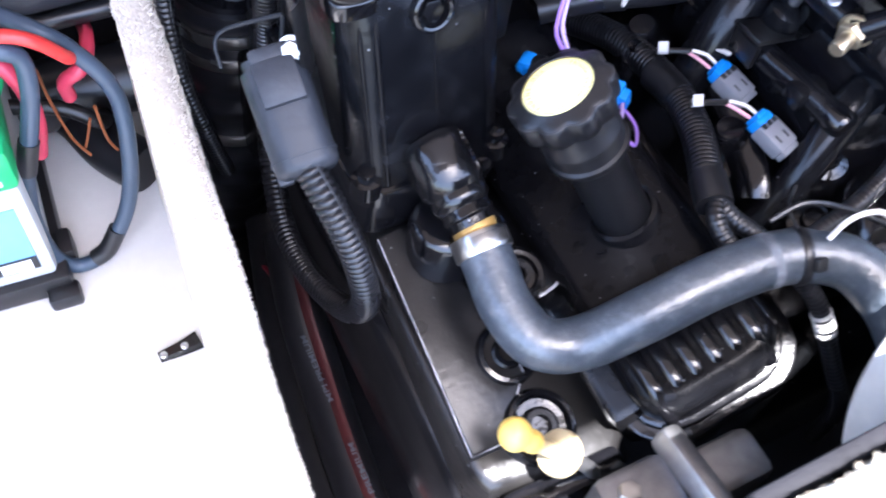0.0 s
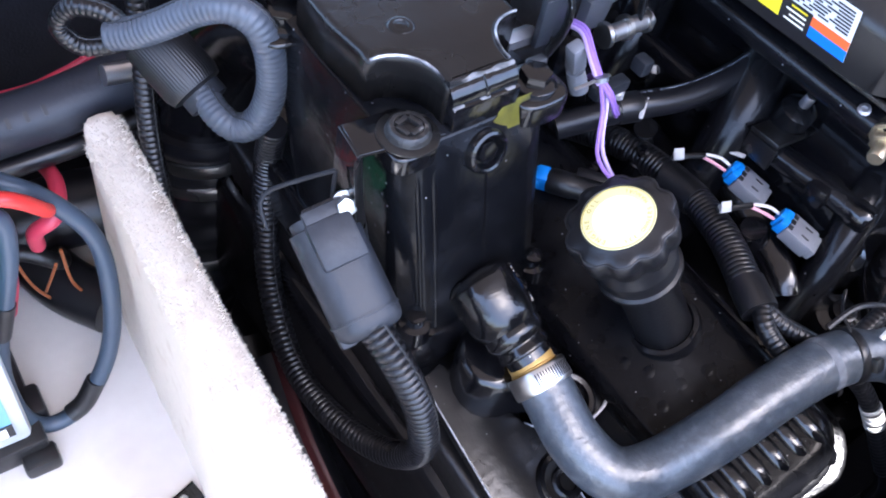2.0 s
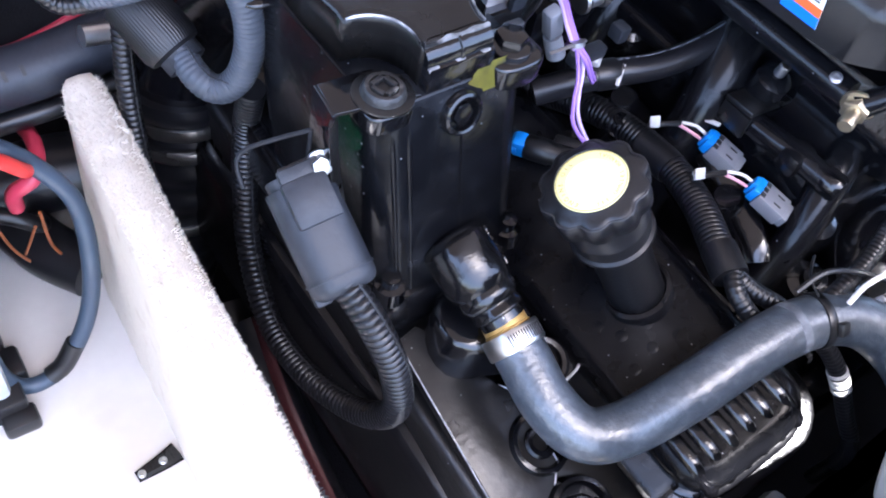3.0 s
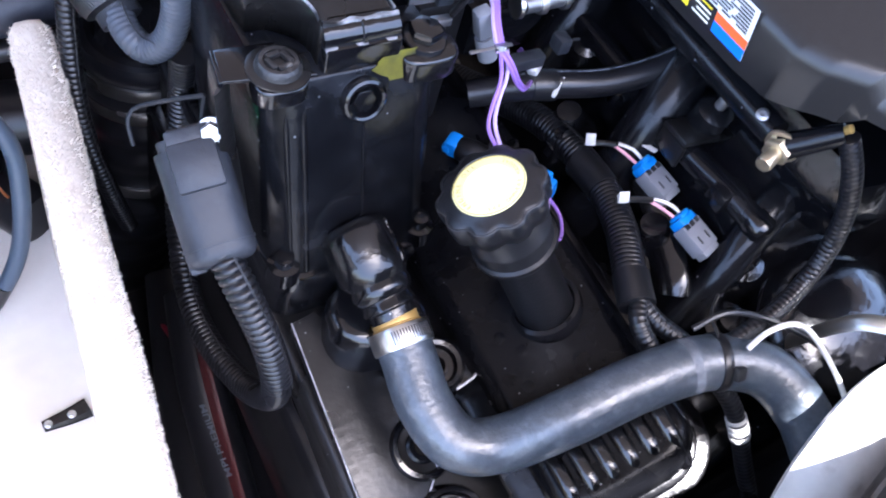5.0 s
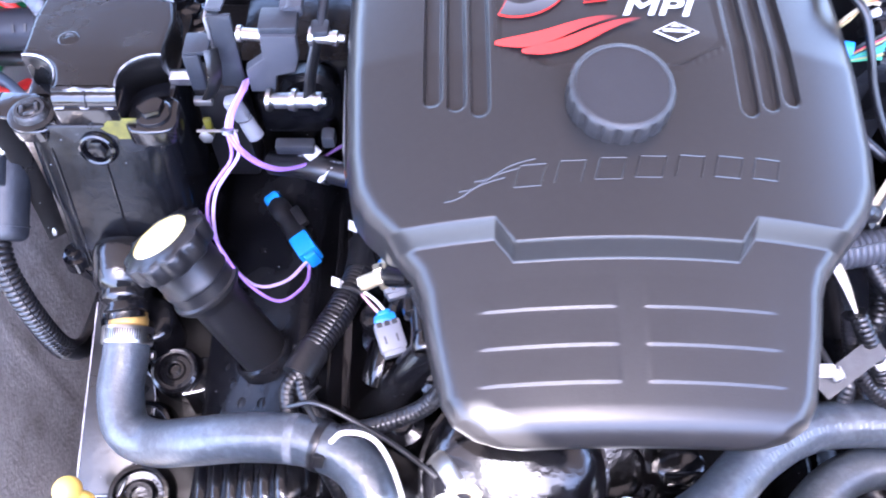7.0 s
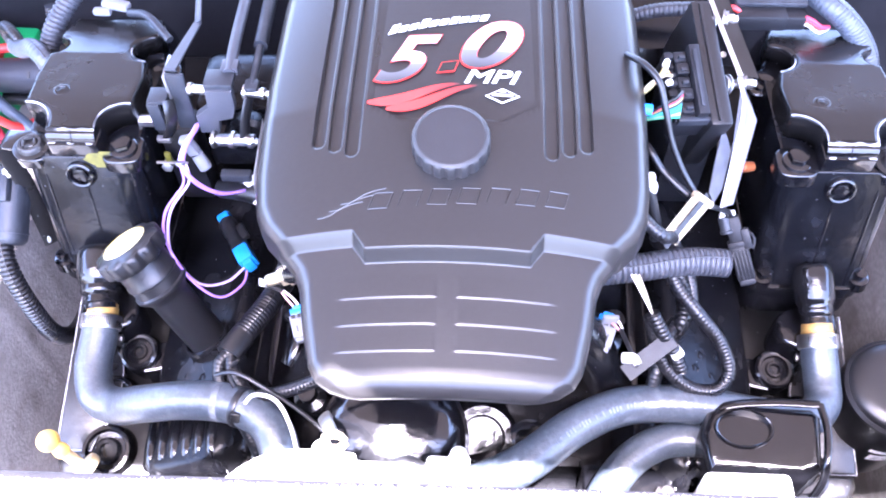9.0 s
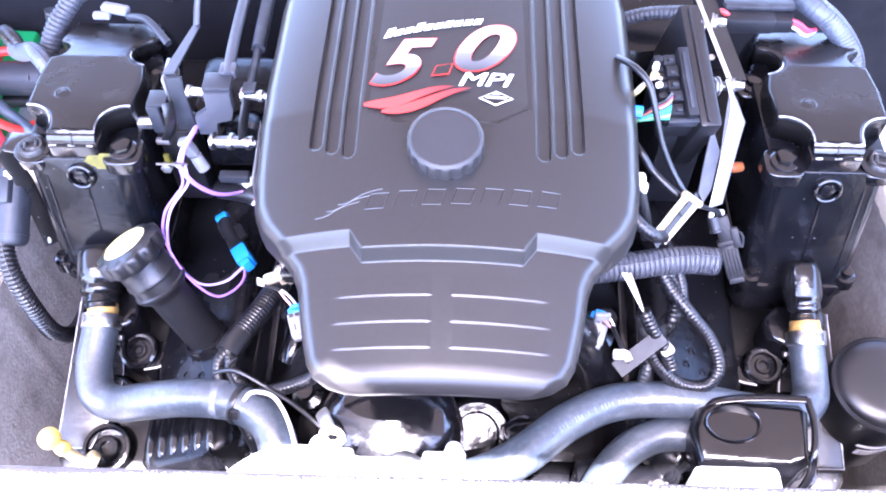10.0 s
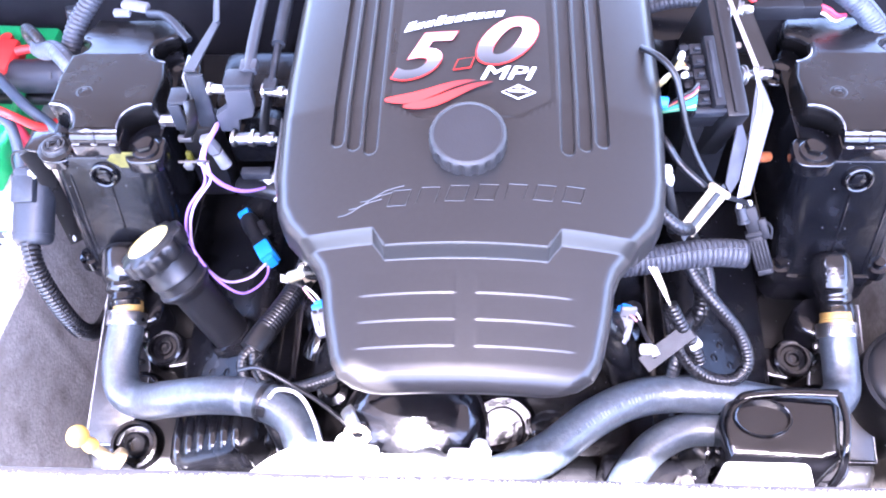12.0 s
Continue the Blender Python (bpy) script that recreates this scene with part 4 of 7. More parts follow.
for glyph, x0, x1, y0, y1 in (("5", -0.0663, -0.0115, 0.0664, 0.1205), ("0", 0.0043, 0.0571, 0.081, 0.1409)):
    cover_letters("number_outline", glyph, x0 - 0.0006, x1 + 0.0006, y0 - 0.0007, y1 + 0.0007, 0.42, 0.03, RED_INK, 0.0012, "thin red outline")
    cover_letters("number", glyph, x0 + 0.0004, x1 - 0.0004, y0 + 0.0004, y1 - 0.0004, 0.42, 0.024, SILVER_FADE, 0.0016, "silver numeral fading to black")
for name, g, mtl, lift in (("number_outline", 0.0, RED_INK, 0.0012), ("number", 0.0009, BADGE_FILM, 0.0016)):
    dot = [(-0.0146 + g, 0.0747 + g), (0.0002 - g * 0.6, 0.0768 + g), (0.0034 - g, 0.0897 - g), (-0.0108 + g * 0.6, 0.0872 - g)]
    part(name, on_cover(slab(flat_poly(dot), 0.0003), lift), mtl, badge, "square decimal point")
for dx in (0.0, 0.0009):
    cover_letters("model_letters", "MPI", 0.0085 + dx, 0.0536 + dx, 0.0635, 0.0785, 0.3, 0.0, WHITE_INK, 0.0016 + dx * 0.2, "white letters MPI", 0.05)
# maker's name as plain bars
for k in range(10):
    x = -0.0583 + 0.0086 * k
    h = (0.011, 0.0075, 0.0075, 0.011, 0.0075, 0.0075, 0.0085, 0.0075, 0.0075, 0.0075)[k]
    y = 0.1238 + 0.0016 * k
    pts = [(x, y), (x + 0.0066, y + 0.0013), (x + 0.0066 + 0.35 * h, y + h + 0.0013), (x + 0.35 * h, y + h)]
    part("name_bar", on_cover(slab(flat_poly(pts), 0.0003), 0.0016), WHITE_INK, badge)


def swoosh(x0, y0, ln, hh, bend):
    lo, hi = [], []
    for k in range(17):
        t = k / 16
        x = x0 + ln * t
        mid = y0 + bend * t - 0.004 * math.sin(math.pi * 1.6 * t)
        th = hh * math.sin(math.pi * min(1, t * 0.93 + 0.03)) ** 0.7 * (1 - 0.55 * t)
        lo.append((x, mid - th / 2))
        hi.append((x, mid + th / 2))
    bm = bmesh.new()
    a = [bm.verts.new((x, y, 0)) for x, y in lo]
    b = [bm.verts.new((x, y, 0)) for x, y in hi]
    for k in range(16):
        bm.faces.new((a[k], a[k + 1], b[k + 1], b[k]))
    return bm


part("red_wave", on_cover(slab(swoosh(-0.0692, 0.0465, 0.074, 0.0135, 0.012), 0.0003), 0.0016), RED_FADE, badge, "red wave stripe")
part("red_wave", on_cover(slab(swoosh(-0.0535, 0.038, 0.072, 0.0125, 0.019), 0.0003), 0.0019), RED_FADE, badge, "red wave stripe")
dia = [(0.0254, 0.0502), (0.0394, 0.0597), (0.0536, 0.0525), (0.0392, 0.0439)]
part("diamond", on_cover(slab(flat_poly(dia), 0.0003), 0.0014), WHITE_INK, badge)
part("diamond_field", on_cover(slab(flat_poly([(0.039 + (x - 0.039) * 0.86, 0.0515 + (y - 0.0515) * 0.86) for x, y in dia]), 0.0003), 0.0018), BADGE_FILM, badge)
part("diamond_bar", on_cover(slab(flat_poly([(0.031, 0.05), (0.048, 0.0506), (0.048, 0.0533), (0.031, 0.0527)]), 0.0003), 0.0022), SILVER_INK, badge)
part("diamond_crest", on_cover(slab(flat_poly([(0.036, 0.0546), (0.0425, 0.0549), (0.0392, 0.0578)]), 0.0003), 0.0022), SILVER_INK, badge)
# moulded relief below the knob: wave strokes and outlined bars
for k in range(3):
    x, y = -0.0996 + 0.0085 * k, -0.0567 + 0.0052 * k
    pts = [(x, y), (x + 0.008, y + 0.0006), (x + 0.017, y + 0.0065), (x + 0.026, y + 0.0095), (x + 0.034, y + 0.011)]
    part("relief_stroke", tube([(a, b, cover_z(a, b, False) + 0.0001) for a, b in pts], 0.00055, 6), COVER_PLASTIC, cover)
for k in range(7):
    x, y, w, h = -0.061 + 0.0222 * k, -0.0525 + 0.0012 * k, 0.0145, 0.0135
    q = [(x, y), (x + w, y), (x + w + 0.004, y + h), (x + 0.004, y + h), (x, y)]
    q = q if k % 3 == 0 else (q[1:] if k % 3 == 1 else q[2:] + q[1:3])
    path = [(a, b, cover_z(a, b, False) + 0.00005) for a, b in q]
    part("relief_bar", merge(*[tube([path[i], path[i + 1]], 0.0005, 6) for i in range(len(path) - 1)]), COVER_PLASTIC, cover)

# knob on the cover
tilt = Vector((0, -0.135, 1)).normalized()
km = at((0.0, 0.001, cover_z(0, 0.001, False) - 0.002), tilt)
knob = part("knob", lathe([(0.029, 0.0), (0.0305, 0.003), (0.0305, 0.0145), (0.0295, 0.017), (0.0275, 0.0185), (0.0265, 0.0188), (0.026, 0.0182), (0.0, 0.0184)], km, 108, lambda a, i: 1 - (0.05 * (1 if (math.degrees(a) % 20) < 3.5 else 0) if i in (0, 1, 2) else 0)), KNOB_PLASTIC, cover, "round knob with a notched edge")
part("knob_base", lathe([(0.0295, -0.003), (0.0295, 0.001), (0.029, 0.002), (0.028, 0.002)], km, 40), COVER_PLASTIC, cover)

# warning label on the side skirt
def side_point(y, z, lift):
    return (-(half_width(y) + 0.0006 + lift), y - 0.011 + 0.2 * (z - 0.256), z + 0.0135)


def side_plate(y0, y1, z0, z1, lift, material, label=""):
    bm = bmesh.new()
    g = [[bm.verts.new(side_point(y0 + (y1 - y0) * i / 6, z0 + (z1 - z0) * j, lift)) for i in range(7)] for j in range(2)]
    for i in range(6):
        bm.faces.new((g[0][i], g[0][i + 1], g[1][i + 1], g[1][i]))
    return part("warning_label" if lift < 0.001 else "label_print", bm, material, cover if lift < 0.001 else side_plate.base, label)


side_plate.base = side_plate(-0.002, 0.066, 0.256, 0.2865, 0.0006, WHITE_INK, "white warning label with coloured bars")
side_plate(-0.002, 0.0245, 0.256, 0.2625, 0.0011, BLUE_INK)
side_plate(-0.002, 0.0245, 0.2625, 0.268, 0.0011, ORANGE_INK)
side_plate(0.046, 0.062, 0.256, 0.266, 0.0011, YELLOW_INK)
side_plate(0.0245, 0.046, 0.256, 0.269, 0.0011, BLACK_INK)
side_plate(0.046, 0.066, 0.266, 0.269, 0.0011, BLACK_INK)
for k in range(4):
    side_plate(0.0275, 0.042 - 0.003 * (k % 2), 0.2575 + 0.0029 * k, 0.2586 + 0.0029 * k, 0.0016, YELLOW_INK if k == 3 else PALE_STICKER)
word = random.Random(8)
for k in range(8):
    y = 0.001
    while y < 0.055:
        ln = word.uniform(0.006, 0.018)
        side_plate(y, min(y + ln, 0.064), 0.2702 + 0.0019 * k, 0.2713 + 0.0019 * k, 0.0011, BLACK_INK)
        y += ln + word.uniform(0.0015, 0.005)


# ---------------------------------------------------------------- oil filler
filler = thing("oil_filler", (-0.239, -0.034, 0.08), "black oil filler tube with a scalloped cap", "oil filler")
fb, ft = Vector((-0.2385, -0.037, 0.083)), Vector((-0.3005, -0.0005, 0.199))
fd = (ft - fb).normalized()
fl = (ft - fb).length
part("tube", lathe([(0.0195, -0.02), (0.0195, fl * 0.5), (0.0212, fl * 0.53), (0.0258, fl * 0.57), (0.0272, fl * 0.585), (0.0272, fl * 0.605), (0.0252, fl * 0.615), (0.025, fl * 0.68), (0.0262, fl * 0.69), (0.0262, fl * 0.71), (0.0252, fl * 0.72), (0.0252, fl * 0.88)], at(fb, fd), 40), BLACK_PLASTIC, filler)
part("base_ring", lathe([(0.0205, -0.008), (0.025, -0.008), (0.0255, 0.004), (0.0245, 0.0075), (0.0215, 0.0085), (0.02, 0.007)], at(fb, fd), 40, None, False), BLACK_CAST, filler)
for a in (40, 150, 290):
    b = box((0.003, 0.006, 0.007), at(fb, fd) @ Euler((0, 0, radians(a))).to_matrix().to_4x4() @ Matrix.Translation((0.0235, 0, 0.006)), 0.001)
    part("base_notch", b, BLACK_CAST, filler)
scal = lambda a, i: 1 - (0.0, 0.08, 0.085, 0.09, 0.09, 0.088, 0.075, 0.03, 0.0, 0.0, 0.0, 0.0)[i] * (0.5 + 0.5 * math.cos(10 * a)) ** 1.7
cm = at(ft - fd * 0.021, fd)
cap = part("cap", lathe([(0.024, 0.0), (0.0308, 0.0), (0.0325, 0.0015), (0.0335, 0.0095), (0.0335, 0.0138), (0.0328, 0.0158), (0.031, 0.0172), (0.0278, 0.0183), (0.0245, 0.0192), (0.0226, 0.0203), (0.0221, 0.0196), (0, 0.0196)], cm, 180, scal), BLACK_PLASTIC, filler, "black cap with finger scallops", 45)
# paler strip paints the highlight along the scalloped brim
part("brim_edge", lathe([(0.0322, 0.0160), (0.0331, 0.0155), (0.0333, 0.0161), (0.0328, 0.0166), (0.0320, 0.0167)], cm, 180, lambda a, i: 1 - 0.088 * (0.5 + 0.5 * math.cos(10 * a)) ** 1.7, False), KNOB_PLASTIC, cap, "paler grey edge with a painted highlight")
part("sticker", lathe([(0.0218, 0.0190), (0.0218, 0.0200), (0.0214, 0.0202), (0.0, 0.0202)], cm, 60), CREAM_STICKER, cap, "round pale yellow sticker")
part("sticker_centre", lathe([(0.0148, 0.0202), (0.0148, 0.02035), (0.0, 0.02035)], cm, 60), PALE_STICKER, cap)
part("sticker_ring", lathe([(0.0211, 0.0202), (0.0211, 0.02045), (0.0208, 0.02045), (0.0208, 0.0202)], cm, 60, None, False), OCHRE_INK, cap)


def ring_text(text, mid, spread, radius, size, inward, m, material, parent):
    """Letters round a circle."""
    out = []
    for k, ch in enumerate(text):
        if ch == " ":
            continue
        a = radians(mid + (spread * (k / (len(text) - 1) - 0.5)) * (1 if inward else -1))
        g = lettering(ch, size)
        w = max(v.co.x for v in g.verts)
        turn = a + math.pi / 2 if inward else a - math.pi / 2
        g.transform(m @ Matrix.Translation((radius * math.cos(a), radius * math.sin(a), 0.0206)) @ Euler((0, 0, turn)).to_matrix().to_4x4() @ Matrix.Translation((-w / 2, 0, 0)))
        out.append(g)
    return part("lettering", merge(*out), material, parent, "small ochre lettering round the sticker")


ring_text("ENGINE OIL", 150, 110, 0.0168, 0.0038, False, cm, OCHRE_INK, cap)
ring_text("SEE OWNERS MANUAL", 320, 150, 0.0192, 0.0034, True, cm, OCHRE_INK, cap)


# ---------------------------------------------------------------- coolant hoses
def coolant_hose(s, pts, r, label, tie=None, mark=None):
    base = Vector((s * 0.3, -0.11, 0.06))
    ob = thing("coolant_hose", base, label, "hose", "coolant hoses")
    part("hose", flipped(tube(pts, r, 30, 0.004), s), RUBBER, ob)
    for k, sh in enumerate((0.016,)):
        rg, c, ax = ring_at(pts, sh, r + 0.0004, 0.0135, 44)
        cl = part("clamp", flipped(rg, s), STEEL, ob, "slotted stainless hose clamp")
        for q in range(16):
            a = radians(44 + 5.4 * q)
            sl = box((0.0008, 0.0006, 0.0085), at(c, ax, (0, 0, 1)) @ Euler((0, 0, a)).to_matrix().to_4x4() @ Matrix.Translation((r + 0.002, 0, 0)) @ Euler((0, 0, 1.57)).to_matrix().to_4x4(), 0)
            part("slot", flipped(sl, s), BLACK_INK, cl)
        sc = merge(box((0.013, 0.009, 0.013), at(c + Vector((0.006, -0.006, -0.0205)), ax, (0, 0, 1)), 0.002), hexagon(0.004, 0.005, at(c + Vector((0.012, -0.006, -0.0205)), (1, 0, 0))))
        part("clamp_screw", flipped(sc, s), DARK_STEEL, cl)
    p0, p1 = Vector(pts[0]), Vector(pts[1])
    ax = (p0 - p1).normalized()
    br = merge(lathe([(r * 0.86, -0.004), (r * 0.9, 0.0), (r * 0.9, 0.004), (r * 0.8, 0.005), (r * 0.8, 0.015)], at(p0, ax), 40), lathe([(r * 0.6, 0.002), (r * 0.82, 0.0025), (r * 0.85, 0.0035), (r * 0.85, 0.0105), (r * 0.8, 0.0118), (r * 0.6, 0.012)], at(p0, ax), 40))
    part("fitting", flipped(br, s), BRASS, ob, "brass hose fitting")
    if mark:
        rg, c, ax = ring_at(pts, mark, r, 0.006, 30, 0.0003)
        part("chalk_band", flipped(rg, s), CHALK, ob)
    if tie:
        rg, c, ax = ring_at(pts, tie, r, 0.006, 36, 0.0012)
        t = part("cable_tie", flipped(rg, s), BLACK_PLASTIC, ob)
        hd = box((0.009, 0.008, 0.006), at(c + Vector((0.0, -0.015, 0.0115)), (0, -0.8, 0.6), ax), 0.0012)
        part("tie_head", flipped(hd, s), BLACK_PLASTIC, t)
    return ob


HOSE_L = [(-0.3478, -0.0225, 0.0985), (-0.348, -0.04, 0.092), (-0.349, -0.068, 0.083), (-0.34, -0.095, 0.077), (-0.316, -0.107, 0.08), (-0.28, -0.115, 0.104), (-0.236, -0.118, 0.12), (-0.19, -0.125, 0.128), (-0.156, -0.144, 0.128), (-0.142, -0.175, 0.118), (-0.138, -0.205, 0.1)]
coolant_hose(1, HOSE_L, 0.0175, "chalky black moulded coolant hose with brass fitting and cable tie", 0.71, 0.655)
HOSE_R = [(-0.351, -0.021, 0.0995), (-0.3515, -0.038, 0.092), (-0.353, -0.058, 0.082), (-0.35, -0.082, 0.078), (-0.33, -0.1, 0.085), (-0.29, -0.108, 0.1), (-0.22, -0.107, 0.118), (-0.16, -0.111, 0.122), (-0.1127, -0.1365, 0.1336), (-0.0669, -0.1781, 0.1492), (-0.0294, -0.1955, 0.1437), (-0.0015, -0.1983, 0.139)]
right_hose = coolant_hose(-1, HOSE_R, 0.0168, "chalky black coolant hose crossing to the thermostat housing")
way = even(smooth_path(HOSE_R), 0.004)
ink = []
for i in range(int(len(way) * 0.45), int(len(way) * 0.8)):
    if i % 9 in (4, 8):
        continue
    t = (way[i + 1] - way[i - 1]).normalized()
    up = Vector((0, -0.45, 0.9)) - t * t.dot(Vector((0, -0.45, 0.9)))
    up.normalize()
    ink.append(box((0.0035 + 0.001 * (i % 3), 0.0003, 0.0016), at(way[i] + up * 0.0169, t, up), 0))
for mark in ink:
    part("printed_mark", flipped(mark, -1), CHALK, right_hose, "faded grey printed mark")


# ---------------------------------------------------------------- plug, bracket and conduit beside the left riser
plug_ob = thing("relay_connector", (-0.446, 0.066, 0.13), "slate grey moulded wiring connector on a black bracket", "connector")
pa = Vector((0.004, -0.86, -0.5)).normalized()
pu = Vector((-0.22, -0.42, 0.88))
pm = at((-0.441, 0.06, 0.166), pa, pu)


def lobed(hx, hy, r, n=6):
    pts = []
    for cx, cy, a0 in ((hx - r, -hy + r, -90), (hx - r, hy - r, 0), (-hx + r, hy - r, 90), (-hx + r, -hy + r, 180)):
        for k in range(n):
            a = radians(a0 + 90 * k / (n - 1))
            pts.append((cx + r * math.cos(a), cy + r * math.sin(a)))
    return pts


part("housing", merge(prism(lobed(0.0195, 0.016, 0.0135), -0.03, 0.036, pm, 0.007, 4), prism(lobed(0.0165, 0.0135, 0.008), -0.036, -0.03, pm, 0.001)), GREY_PLASTIC, plug_ob)
part("lid", merge(box((0.026, 0.009, 0.027), pm @ Matrix.Translation((0.001, 0.0165, -0.018)), 0.002, 2), box((0.024, 0.006, 0.01), pm @ Matrix.Translation((0.001, 0.0165, -0.034)), 0.0015)), GREY_PLASTIC, plug_ob, "raised latch block")
part("seam", prism(lobed(0.0203, 0.0166, 0.0138), 0.024, 0.0255, pm, 0.0004), GREY_PLASTIC, plug_ob)
for k in range(3):
    part("spacer", box((0.006, 0.004, 0.004), pm @ Matrix.Translation((-0.006 + 0.006 * k, 0.013, -0.0385)), 0.0008), BLACK_PLASTIC, plug_ob)
screw = part("screw", merge(hexagon(0.0058, 0.009, at((-0.4305, 0.082, 0.1975), (-0.3, -0.75, 0.5))), lathe([(0.0075, -0.001), (0.0075, 0.0015), (0.003, 0.002)], at((-0.4305, 0.082, 0.1975), (-0.3, -0.75, 0.5)), 18)), STEEL, plug_ob, "bright hex screw")
small = part("locking_nut", box((0.01, 0.009, 0.009), at((-0.4545, 0.034, 0.145), pa, pu), 0.002), GREY_PLASTIC, plug_ob)

brk = thing("connector_bracket", (-0.42, 0.08, 0.1), "bent black steel bracket bolted to the riser", "bracket")
part("plate", merge(prism([(-0.4265, 0.079), (-0.4235, 0.102), (-0.39, 0.1), (-0.377, 0.071)], 0.2332, 0.2354, None, 0.0006), prism([(-0.4285, 0.078), (-0.4255, 0.102), (-0.4235, 0.102), (-0.4265, 0.078)], 0.198, 0.2354, None, 0.0006)), BLACK_PAINT, brk)
part("arm", tube([(-0.4265, 0.08, 0.232), (-0.4225, 0.078, 0.19), (-0.418, 0.066, 0.14), (-0.4165, 0.059, 0.112)], 0.0085, 12, flat=0.16), BLACK_SATIN, brk)
part("arm_rivet", lathe([(0.004, 0), (0.004, 0.0012), (0.0, 0.002)], at((-0.4185, 0.0585, 0.119), (-0.3, -0.8, 0.4)), 14), DULL_STEEL, brk)
part("back_plate", merge(tube([(-0.431, 0.092, 0.214), (-0.446, 0.1, 0.207), (-0.4625, 0.108, 0.198), (-0.468, 0.106, 0.192), (-0.468, 0.098, 0.18)], 0.0013, 8), tube([(-0.431, 0.092, 0.214), (-0.433, 0.09, 0.2), (-0.437, 0.083, 0.188)], 0.0013, 8)), BLACK_NYLON, brk)

